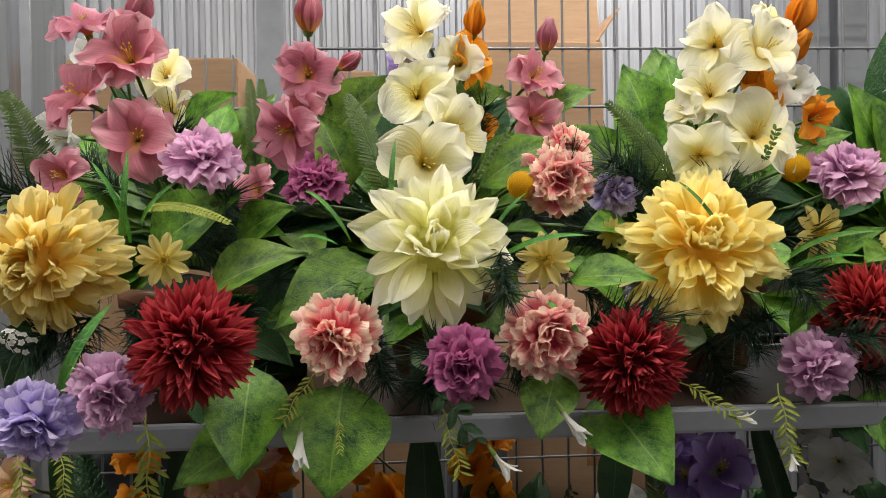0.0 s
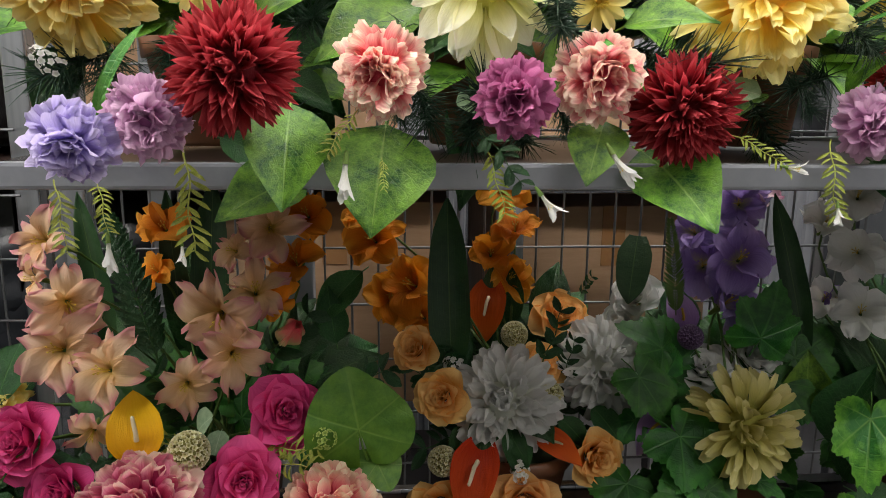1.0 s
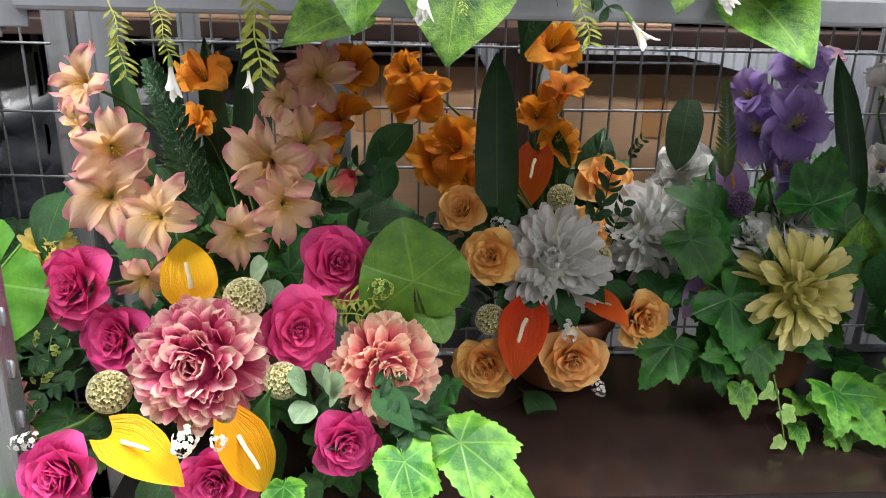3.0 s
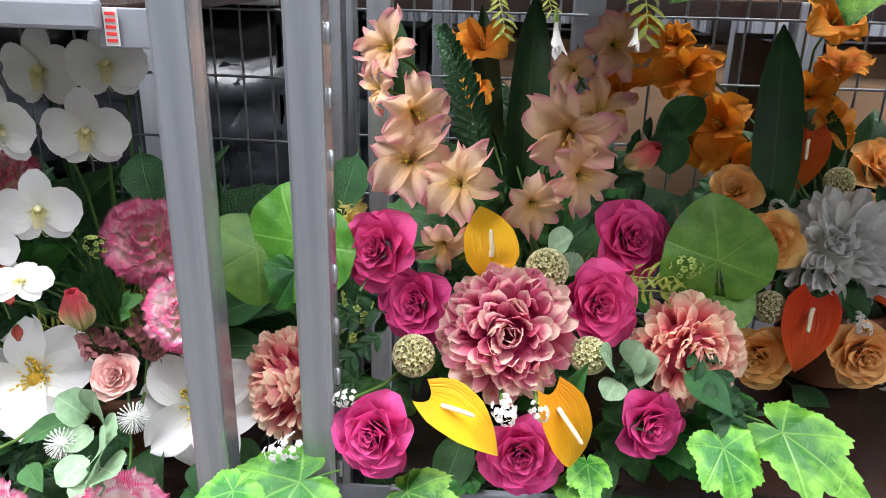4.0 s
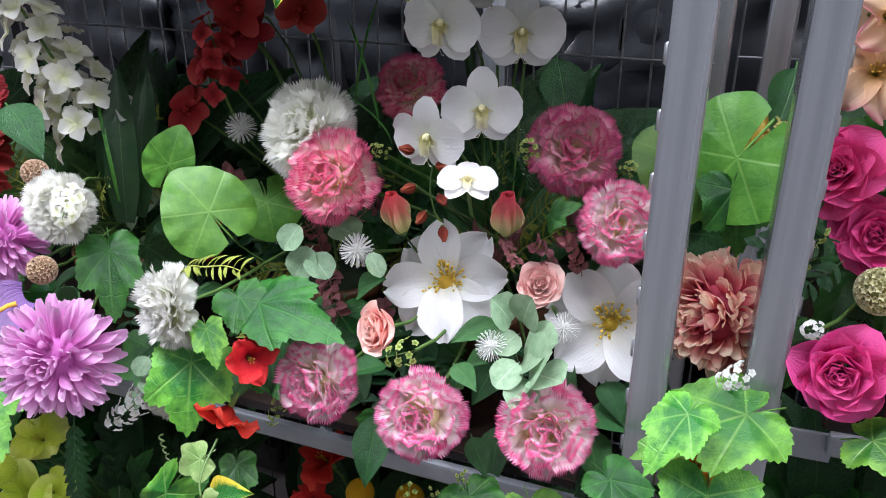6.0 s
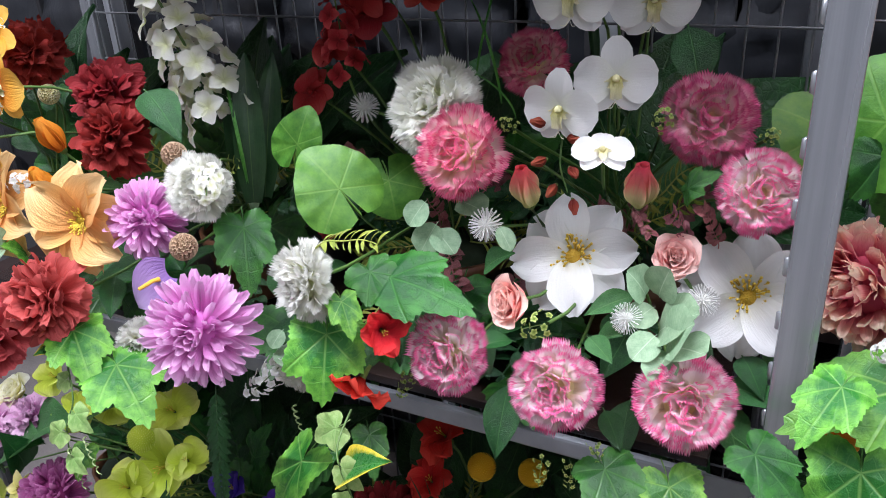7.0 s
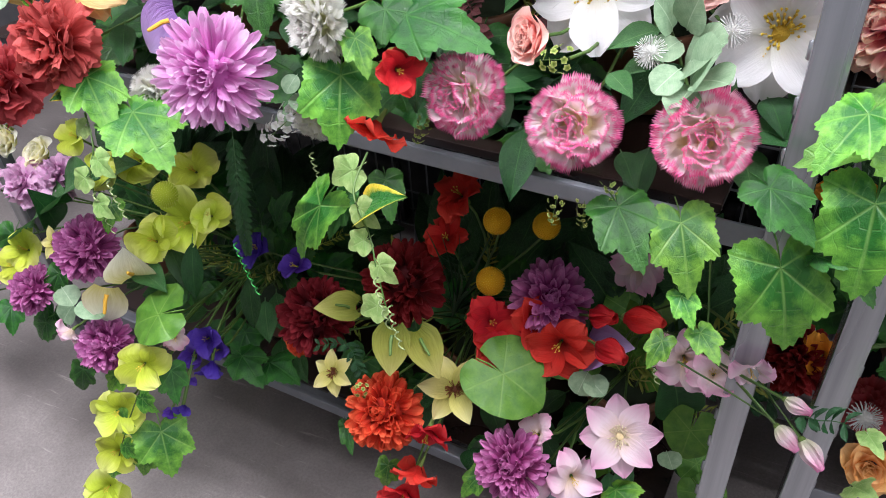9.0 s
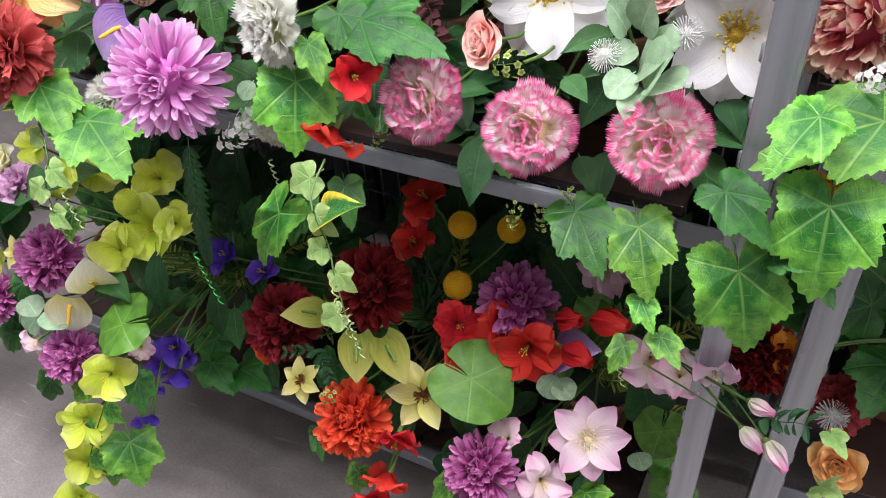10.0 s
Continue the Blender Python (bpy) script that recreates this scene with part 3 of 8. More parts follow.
    def vine(self, pts, kind=None, count=0, size=0.05, r=0.0016, name="vine_tendril", mat=None):
        """A thin stem through points, with small leaves along it."""
        P = [Vector(p) for p in pts]
        fine = []
        for i in range(len(P) - 1):
            a, b, c, e = P[max(i - 1, 0)], P[i], P[i + 1], P[min(i + 2, len(P) - 1)]
            for t in np.linspace(0, 1, 5, endpoint=False):
                fine.append(0.5 * (2 * b + (c - a) * t + (2 * a - 5 * b + 4 * c - e) * t * t + (3 * b - a - 3 * c + e) * t ** 3))
        fine.append(P[-1])
        s = Shape()
        s.grid(tube([q - self.base for q in fine], r, r * 0.6, 5), 0.5, 0.0, closed=True)
        part(name, s.mesh(name, [mat or M_STEM]), self.root)
        for i in range(count):
            q = fine[int((i + 0.7) / count * (len(fine) - 1))]
            side = 1 if i % 2 else -1
            self.leaf(kind, q.x, q.y, q.z, size * self.r.uniform(0.75, 1.2), (side * 0.8, -0.35, -0.5), (side * 0.2, -1, 0.3))

    def curl(self, x, y, z, length, turns=5, rad=0.006, lean=(0, 0), mat=None):
        """A hanging corkscrew tendril."""
        pts = [(x + lean[0] * t + rad * 0.55 * math.cos(t * turns * 6.283) + 0.01 * t * t, y + lean[1] * t + rad * 0.3 * math.sin(t * turns * 6.283), z - length * t) for t in np.linspace(0, 1, turns * 8)]
        s = Shape()
        s.grid(tube([Vector(q) - self.base for q in pts], 0.0013, 0.0009, 4), 0.5, 0.0, closed=True)
        part("vine_tendril", s.mesh("vine_tendril", [mat or M_TENDRIL]), self.root)

# ---------------------------------------------------------------- the place's materials
M_STEM = plain_mat("stem_green", (52, 84, 34), (92, 122, 52), 0.5, 30, trans=0.05)
M_TENDRIL = plain_mat("tendril_pale_green", (150, 175, 110), (190, 205, 150), 0.5, 30)
M_CURL = plain_mat("tendril_bright_green", (40, 150, 60), (80, 190, 90), 0.45, 30)
M_STEEL = plain_mat("galvanised_steel", (118, 122, 128), (192, 195, 199), 0.28, 60, metal=0.72, strength=0.15, stretch=(1, 1, 0.03), rr=0.12)
M_WIRE = plain_mat("wire_zinc", (92, 94, 97), (130, 132, 136), 0.5, 40, metal=0.3)
M_DECK = plain_mat("shelf_board_brown", (30, 22, 20), (58, 44, 40), 0.3, 14, strength=0.15)


def floor_mat():
    """Grey vinyl with cloudy wear, dark grit and long thin scuffs."""
    k = Nodes("grey_vinyl_floor")
    o = k.obj()
    mp = k.n("Mapping")
    mp.inputs["Scale"].default_value = (3.0, 40.0, 1.0)
    mp.inputs["Rotation"].default_value = (0, 0, 0.5)
    k.link(o, mp.inputs[0])
    cloud, grit, scuff = k.noise(o, 3.5, 5.0, 0.6), k.noise(o, 160.0, 3.0, 0.7), k.noise(mp.outputs[0], 2.2, 4.0, 0.65)
    c = k.mix(k.range(cloud, 0.32, 0.68, 0.0, 1.0), rgb(98, 93, 90), rgb(140, 134, 130))
    c = k.mix(k.range(grit, 0.35, 0.65, 0.0, 0.45), c, rgb(84, 78, 76))
    c = k.mix(k.range(scuff, 0.62, 0.72, 0.0, 0.5), c, rgb(172, 166, 160))
    return k.finish(c, k.range(cloud, 0.3, 0.7, 0.28, 0.5), k.bump(grit, 0.2, 0.003))


M_FLOOR = floor_mat()
M_CHAN = plain_mat("grey_painted_channel", (112, 115, 122), (144, 147, 153), 0.45, 20, metal=0.35)
M_CARD = plain_mat("cardboard", (148, 116, 88), (174, 142, 112), 0.85, 18, strength=0.15, stretch=(1, 1, 6))
M_TAPE = plain_mat("brown_tape", (140, 100, 66), (160, 120, 80), 0.25, 10)
# Greys of the unseen walls, set by how much light they bounce.
M_SHADE = plain_mat("wall_grey_low_bounce", (92, 92, 94), (112, 112, 112), 0.7, 12)
M_MID = plain_mat("wall_grey_mid_bounce", (122, 122, 124), (140, 140, 140), 0.7, 12)
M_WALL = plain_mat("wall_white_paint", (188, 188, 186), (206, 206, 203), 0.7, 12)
M_CORR = plain_mat("corrugated_grey_metal", (128, 131, 138), (166, 169, 175), 0.42, 14, metal=0.3, stretch=(1, 1, 0.2))
M_POT = plain_mat("brown_plastic", (96, 62, 42), (124, 84, 58), 0.45, 8)
M_FOAM = plain_mat("dark_foam", (22, 34, 20), (40, 54, 34), 0.95, 60, strength=0.6)
M_WRAP = plain_mat("stretch_film", (150, 152, 156), (214, 216, 220), 0.16, 16, strength=1.0, stretch=(1, 1, 0.4))
# Nearly black film; its darkness stands in for the shaded gaps.
M_DFILM = plain_mat("dark_gap_film", (18, 19, 22), (40, 42, 46), 0.3, 18, strength=1.0, stretch=(1, 1, 0.4))
M_BLACK = plain_mat("black_plastic", (18, 18, 20), (34, 34, 36), 0.5, 20)

M_LEAF = leaf_mat("leaf_mottled_green", (24, 78, 26), (122, 172, 56), (158, 192, 96), 8, 2.6, rough=0.38, mottle=0.8, ink=0.45, net=30.0, relief=0.22)
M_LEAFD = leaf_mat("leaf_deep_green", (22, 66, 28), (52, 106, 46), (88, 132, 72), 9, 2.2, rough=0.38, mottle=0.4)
M_HEART = leaf_mat("leaf_soft_green", (70, 124, 34), (116, 170, 56), (150, 190, 92), 3, 1.0, rough=0.48, sides=0.1, ink=0.3, mottle=0.5, net=10.0, relief=0.15)
M_IVY = leaf_mat("leaf_ivy_green", (38, 104, 28), (120, 180, 60), (164, 204, 110), 5, 2.6, rough=0.4, mottle=0.5, sides=0.4, ink=0.3, margin=0.55, trans=0.22, net=10.0, relief=0.3)
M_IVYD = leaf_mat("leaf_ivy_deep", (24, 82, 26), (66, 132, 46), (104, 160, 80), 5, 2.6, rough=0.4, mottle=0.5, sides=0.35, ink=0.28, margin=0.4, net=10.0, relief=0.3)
M_IVYL = leaf_mat("leaf_ivy_pale", (132, 172, 88), (184, 210, 132), (206, 222, 164), 5, 2.0, sides=0.2, ink=0.25, margin=0.4)
M_VAR = leaf_mat("leaf_yellow_rimmed", (30, 100, 36), (62, 136, 50), (110, 160, 70), 8, 2.4, edge=(228, 206, 60), rough=0.3)
M_FERN = leaf_mat("fern_green", (66, 98, 42), (112, 140, 64), (110, 140, 70), 3, 1.0)
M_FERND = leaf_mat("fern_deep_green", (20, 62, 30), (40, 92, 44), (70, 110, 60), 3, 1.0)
M_GRASS = leaf_mat("grass_green", (50, 120, 40), (108, 176, 70), (140, 196, 96), 1, 0.3)
M_SWORD = leaf_mat("sword_leaf_green", (24, 60, 30), (58, 92, 50), (86, 116, 60), 1, 4.0, net=10.0, relief=0.2)
M_PINE = leaf_mat("pine_green", (18, 48, 32), (44, 84, 54), (60, 100, 70), 1, 0.5)
M_EUC = leaf_mat("leaf_grey_green", (126, 158, 122), (170, 196, 158), (194, 214, 182), 5, 2.0, rough=0.6, net=10.0, relief=0.2)
M_BIRCH = leaf_mat("leaf_saw_green", (40, 96, 44), (74, 132, 66), (120, 160, 100), 10, 2.2)
M_SPRIG = leaf_mat("sprig_yellow_green", (128, 146, 50), (186, 192, 84), (200, 206, 110), 2, 1.0)
M_RUST = leaf_mat("sprig_dusty_pink", (122, 66, 70), (172, 108, 108), (190, 130, 126), 2, 1.0)

M_YCEN = petal_mat("stamen_yellow", [(0.0, (176, 140, 30)), (1.0, (238, 208, 76))], 0.05, 0.7)
M_SPADIX = petal_mat("spadix_cream", [(0.0, (236, 214, 160)), (1.0, (250, 238, 206))], 0.1, 0.6)
M_SPADIXY = petal_mat("spadix_yellow", [(0.0, (214, 160, 40)), (1.0, (244, 196, 70))], 0.1, 0.6)
M_CALYX = petal_mat("calyx_green", [(0.0, (90, 120, 50)), (1.0, (140, 164, 86))], 0.15, 0.6)
M_LIP = petal_mat("orchid_lip_cream", [(0.0, (220, 214, 130)), (0.6, (238, 232, 190)), (1.0, (250, 246, 232))], 0.2, 0.5)


def P(name, *stops, trans=0.4, spread=0.3, streak=0.18, rough=0.62, rim=None, relief=0.45):
    n = len(stops)
    return petal_mat(name, [(i / (n - 1), c) for i, c in enumerate(stops)], trans, rough, streak, spread, rim, relief)


C_RED = P("petal_crimson", (104, 16, 28), (172, 40, 54), (204, 80, 88))
C_YEL = P("petal_butter_yellow", (255, 212, 84), (255, 230, 118), (255, 244, 174), trans=0.5)
C_CRM = P("petal_cream", (228, 224, 120), (250, 247, 196), (254, 253, 236), trans=0.5)
C_WHT = P("petal_white", (226, 228, 214), (240, 240, 236), (246, 246, 244), spread=0.1, streak=0.12, trans=0.5)
C_LIL = P("petal_lilac", (218, 118, 198), (240, 160, 222), (252, 208, 244))
C_PNK = P("petal_rose_pink_cream", (170, 28, 78), (206, 60, 110), (226, 96, 136), (243, 154, 174), (255, 228, 210), spread=0.5, trans=0.5)
C_COR = P("petal_coral_cream", (196, 62, 98), (228, 106, 130), (242, 150, 158), (250, 198, 182), (255, 234, 210), spread=0.5, trans=0.5)
C_STRAW = P("petal_straw", (170, 168, 70), (222, 214, 126), (238, 230, 164))
C_MAU = P("petal_mauve", (136, 40, 104), (196, 98, 164), (220, 146, 198))
C_ORD = P("petal_orange_red", (160, 24, 16), (230, 66, 44), (244, 110, 70), spread=0.4)
C_DRD = P("petal_dark_red", (64, 8, 12), (126, 22, 26), (150, 42, 42))
C_SAL = petal_mat("petal_salmon", [(0.0, (220, 56, 90)), (0.6, (238, 100, 122)), (0.8, (247, 164, 164)), (1.0, (255, 228, 208))], 0.33, 0.62, 0.3, 0.2)
C_CLI = P("petal_lilac_pink", (184, 96, 164), (212, 146, 196), (234, 194, 222))
C_VIO = P("petal_violet_blue", (110, 88, 178), (158, 138, 216), (212, 202, 238))
C_CMA = P("petal_carnation_mauve", (120, 26, 84), (178, 72, 132), (206, 122, 166))
C_DIA = petal_mat("petal_dianthus_pink", [(0.0, (250, 236, 180)), (0.4, (253, 240, 226)), (0.8, (254, 238, 240)), (0.92, (250, 164, 200)), (1.0, (242, 100, 160))], 0.5, 0.62, 0.2, 0.12)
C_DID = petal_mat("petal_dianthus_deep", [(0.0, (250, 234, 190)), (0.45, (251, 226, 212)), (0.76, (246, 192, 202)), (0.92, (234, 134, 166)), (1.0, (216, 84, 136))], 0.45, 0.62, 0.2, 0.12)
C_DIW = P("petal_dianthus_white", (224, 228, 176), (242, 242, 226), (246, 246, 240), spread=0.1, streak=0.15, trans=0.5)
C_MAG = P("petal_magenta", (166, 20, 94), (220, 46, 132), (236, 92, 160), spread=0.25)
C_APR = P("petal_apricot", (226, 132, 40), (248, 176, 84), (252, 206, 134))
C_DUS = P("petal_dusty_rose", (226, 160, 90), (186, 106, 124), (208, 134, 150), (232, 178, 190), streak=0.25, relief=0.25)
C_GCR = P("petal_ivory", (240, 200, 70), (246, 238, 176), (250, 247, 220), (252, 250, 236))
C_GOR = P("petal_tangerine", (206, 110, 16), (238, 148, 26), (248, 176, 62))
C_PEA = P("petal_peach", (214, 178, 76), (242, 202, 150), (250, 214, 180), (250, 212, 190), spread=0.2, rim=(230, 150, 164), trans=0.5)
C_PUR = P("petal_soft_purple", (206, 200, 150), (146, 116, 190), (170, 146, 210), (190, 170, 224))
C_GRD = P("petal_scarlet", (164, 16, 18), (218, 40, 36), (232, 74, 62))
C_PKW = P("petal_pink_white", (236, 214, 190), (246, 226, 232), (236, 178, 208), spread=0.35)
C_LIM = P("petal_lime", (190, 206, 50), (226, 240, 84), (244, 250, 146), trans=0.5)
C_ORC = P("petal_orchid_white", (236, 238, 226), (246, 246, 244), (250, 250, 250), spread=0.06, streak=0.06, relief=0.2, trans=0.5)
C_OYE = P("petal_orchid_yellow", (206, 110, 16), (240, 170, 50), (246, 200, 92))
C_ORE = P("petal_orchid_red", (120, 14, 20), (172, 38, 40), (200, 78, 76))
C_CAY = P("spathe_yellow", (236, 160, 10), (246, 186, 22), (250, 200, 48), spread=0.05, streak=0.1, rough=0.45)
C_ANO = P("spathe_orange", (196, 60, 14), (230, 92, 30), (240, 118, 50), spread=0.05, streak=0.15, rough=0.42)
C_CAG = P("spathe_green_yellow", (116, 128, 40), (172, 176, 80), (206, 204, 120), spread=0.05, rough=0.45)
C_CAW = P("spathe_white", (214, 206, 120), (238, 234, 204), (246, 244, 230), spread=0.05)
C_ANL = P("spathe_lilac", (150, 110, 180), (190, 154, 214), (206, 180, 226), spread=0.05)
C_COS = P("petal_cosmos_apricot", (214, 140, 60), (240, 190, 116), (248, 216, 156))
C_BUD = P("petal_bud", (214, 220, 140), (240, 226, 170), (240, 140, 128), (226, 84, 96), spread=0.1)
C_BPK = P("petal_bud_pink", (230, 232, 200), (246, 224, 230), (226, 138, 184), spread=0.1)
C_DAI = P("petal_daisy_yellow", (240, 206, 90), (248, 226, 130), (250, 234, 160), trans=0.5)
C_BLU = P("petal_deep_violet", (54, 26, 120), (84, 52, 172), (112, 84, 196))
C_CRAS = P("bobble_yellow", (206, 150, 10), (244, 196, 20), (250, 216, 60))
C_TAN = P("floret_tan", (150, 120, 90), (206, 172, 140), (224, 200, 170))
C_DPU = P("floret_purple", (80, 56, 90), (122, 92, 134), (150, 124, 160))
C_SEED = P("seed_head_green", (104, 136, 52), (164, 186, 92), (204, 216, 136))
C_STB = P("floret_straw_green", (158, 154, 82), (226, 220, 158), (248, 244, 212))

# ---------------------------------------------------------------- flower heads
CARN = [(11, 0, 0.5), (10, 24, 0.48), (9, 44, 0.45), (8, 60, 0.43), (7, 74, 0.4)]


def heads():
    H = {}

    def pm(kind, mat, count, pl, pw, prof, label, n=2, **kw):
        H[kind] = ("chrysanthemum_head", [pom(i + 3, count, pl, pw, prof, mats=[mat], name=kind, **kw) for i in range(n)], (), label)

    pm("red_mum", C_RED, 260, 0.34, 0.09, POINT, "deep crimson cloth chrysanthemum head", cup=0.9, curl=-10)
    pm("yel_dahlia", C_YEL, 150, 0.4, 0.15, RTIP, "butter-yellow cloth dahlia head", tail=1.3, cup=0.55, curl=22, jit=17.0, ruf=0.06)
    pm("cream_dahlia", C_CRM, 58, 0.5, 0.23, [0.35, 0.6, 0.88, 1.0, 0.95, 0.68, 0.12], "pale cream-yellow pointed dahlia head", spread=112, cup=0.5, curl=22, squash=0.6, jit=17.0, ruf=0.06)
    pm("white_mum", C_WHT, 190, 0.34, 0.11, RTIP, "white cloth chrysanthemum head", cup=0.8, curl=-10, jit=18.0)
    pm("lilac_mum", C_LIL, 170, 0.4, 0.1, RTIP, "lilac cloth chrysanthemum head", tail=1.05, cup=0.7, curl=18)
    pm("pink_mum", C_PNK, 250, 0.3, 0.13, RTIP, "rose-pink chrysanthemum head with cream petal tips", cup=0.4, curl=-22, jit=22.0, spread=122)
    pm("coral_mum", C_COR, 260, 0.28, 0.12, RTIP, "coral chrysanthemum head with cream petal tips", cup=0.4, curl=-22, jit=22.0, spread=122)
    pm("straw_mum", C_STRAW, 110, 0.42, 0.12, RTIP, "straw-yellow dahlia head", tail=1.2, cup=0.5)
    pm("mauve_pom", C_MAU, 190, 0.31, 0.1, RTIP, "mauve cloth pompon head", cup=0.9, curl=-25, jit=18.0)
    pm("orange_pom", C_ORD, 180, 0.34, 0.12, RTIP, "orange-red cloth pompon head", cup=0.8, curl=-25, jit=20.0)
    pm("dkred_pom", C_DRD, 170, 0.33, 0.11, RTIP, "dark red cloth pompon head", cup=0.8, curl=-25, jit=18.0)

    def cr(kind, mat, layers, label, n=3, **kw):
        H[kind] = ("carnation_head", [ruff(i + 5, layers, [mat], name=kind, **kw) for i in range(n)], (), label)

    cr("carn_salmon", C_SAL, CARN, "salmon-pink carnation with cream edges", serr=0.05, ruffle=0.12, nv=13, width=0.44)
    cr("carn_lilac", C_CLI, CARN, "lilac-pink ruffled carnation", serr=0.05, ruffle=0.12, nv=13, width=0.44)
    cr("carn_violet", C_VIO, CARN, "violet-blue ruffled carnation", serr=0.05, ruffle=0.12, nv=13, width=0.44)
    cr("carn_mauve", C_CMA, CARN, "mauve ruffled carnation", serr=0.05, ruffle=0.12, nv=13, width=0.44)
    cr("carn_dkred", C_DRD, CARN, "dark red ruffled carnation", serr=0.06, ruffle=0.12, nv=15, width=0.44)
    cr("carn_brick", P("petal_brick_red", (116, 20, 26), (170, 44, 48), (198, 88, 88)), CARN, "brick-red ruffled carnation", serr=0.06, ruffle=0.12, nv=15, width=0.44)
    H["dianthus"] = ("carnation_head", [pom(i + 11, 122, 0.36, 0.28, FAN, mats=[C_DIA], name="dianthus", cup=0.15, curl=4, jit=22.0, spread=106, squash=0.6, nv=23, serr=0.16, ruf=0.08) for i in range(4)], (), "white carnation with bright pink toothed edges")
    H["dianthus_deep"] = ("carnation_head", [pom(i + 11, 122, 0.36, 0.28, FAN, mats=[C_DID], name="dianthus_deep", cup=0.15, curl=4, jit=22.0, spread=106, squash=0.6, nv=23, serr=0.16, ruf=0.08) for i in range(4)], (), "deep pink carnation with toothed edges")
    H["dianthus_white"] = ("carnation_head", [pom(i + 11, 122, 0.36, 0.28, FAN, mats=[C_DIW], name="dianthus_white", cup=0.15, curl=4, jit=22.0, spread=106, squash=0.6, nv=23, serr=0.16, ruf=0.08) for i in range(4)], (), "white carnation with toothed edges")

    def rs(kind, mat, label, **kw):
        H[kind] = ("rose_head", [rosette(i + 2, [mat], name=kind, **kw) for i in range(3)], (), label)

    rs("rose_magenta", C_MAG, "magenta cloth rose")
    rs("rose_apricot", C_APR, "apricot cloth rose")
    rs("rose_white", C_WHT, "white cloth rose")
    rs("rose_cream", C_CRM, "small cream rose", open_=0.7)

    def tr(kind, mat, label, name="gladiolus_head", cm=None, **kw):
        H[kind] = (name, [trumpet(i + 4, [mat, cm or M_YCEN, M_CALYX], name=kind, **kw) for i in range(5)], (), label)

    tr("glad_rose", C_DUS, "dusty-rose gladiolus flower")
    tr("glad_ivory", C_GCR, "ivory gladiolus flower with a yellow throat")
    tr("glad_tangerine", C_GOR, "tangerine gladiolus flower")
    tr("lily_peach", C_PEA, "peach lily with pink petal tips", "lily_head", ruffle=0.12, width=0.36, flare=(74, -34), frill=0.07, prof=[0.25, 0.42, 0.7, 0.95, 1.12, 1.12, 0.9, 0.45])
    tr("glad_purple", C_PUR, "soft purple gladiolus flower")
    tr("glad_scarlet", C_GRD, "scarlet gladiolus flower")
    tr("glad_pinkwhite", C_PKW, "pale pink and white gladiolus flower")
    tr("glad_white", C_WHT, "white gladiolus flower")
    tr("lime_flower", C_LIM, "lime-yellow open flower", "lime_flower_head", width=0.78, flare=(48, -8), petals=5, frill=0.03)
    tr("violet_flower", C_BLU, "deep violet bell flower", "violet_flower_head", width=0.56, flare=(75, 10), petals=5, frill=0.03)
    tr("white_bell", C_WHT, "small white trumpet flower", "trumpet_flower_head", width=0.26, flare=(89, 62), petals=5, ruffle=0.0, frill=0.0, prof=[0.35, 0.4, 0.45, 0.55, 0.8, 0.2])

    def op(kind, name, label, mat, n, L, W, prof, lift, cup, cen, rings=1, cname="flower_centre", crad=0.1, ruf=0.02):
        ps = [one_petal(L, W, prof, lift, cup, [mat], i, ruf) for i in range(3)]
        kids = []
        for ring in range(rings):
            for j in range(n):
                az = 360 / n * (j + 0.5 * ring)
                kids.append(("petal", ps, Matrix.Translation((0, 0, -0.015 * ring - 0.004 * (j % 2))) @ Matrix.Rotation(radians(az), 4, "Z") @ Matrix.Rotation(radians(-12 * ring + 9 * (j % 3) - 4), 4, "X")))
        H[kind] = (name, [stamens([cen], crad)], kids, label)

    op("magnolia", "magnolia_head", "white open magnolia with a yellow centre", C_ORC, 4, 0.52, 0.36, [0.35, 0.55, 0.8, 0.97, 1.04, 0.98, 0.7, 0.2], (32, -22), 0.35, M_YCEN, 2, crad=0.15, ruf=0.04)
    op("cosmos", "cosmos_head", "apricot open flower with a pale centre", C_COS, 4, 0.52, 0.42, [0.3, 0.62, 0.9, 1.03, 1.04, 0.9, 0.55, 0.2], (34, -24), 0.4, M_YCEN, 2, crad=0.1, ruf=0.05)
    op("daisy", "daisy_head", "pale yellow daisy", C_DAI, 11, 0.42, 0.155, SPOON, (16, -12), 0.3, M_YCEN, 1, crad=0.1)
    op("clematis", "clematis_head", "pale pink eight-petalled clematis", C_PKW, 4, 0.5, 0.34, [0.3, 0.7, 1.0, 0.95, 0.65, 0.1], (14, -8), 0.25, M_SPADIX, 2, crad=0.11)
    op("star", "star_flower_head", "cream-green star flower with a brown centre", C_STRAW, 3, 0.5, 0.3, POINT, (16, -12), 0.3, petal_mat("centre_brown", [(0.0, (90, 50, 30)), (1.0, (150, 90, 50))]), 2, crad=0.1)
    for kind, mat, lip, label in (("orchid_white", C_ORC, M_LIP, "white moth orchid"), ("orchid_yellow", C_OYE, M_LIP, "amber-yellow moth orchid"), ("orchid_red", C_ORE, C_ORE, "red moth orchid")):
        H[kind] = ("orchid_head", [moth_orchid([mat, lip], i) for i in range(2)], (), label)
    H["bud"] = ("rose_bud", [bud_mesh([C_BUD, M_CALYX])], (), "half-closed rosebud, cream with pink rim")
    H["bud_salmon"] = ("rose_bud", [rosette(9, [P("petal_bud_salmon", (240, 142, 140), (247, 172, 166), (253, 216, 204))], "bud_salmon", 0.4)], (), "salmon-pink opening rosebud")
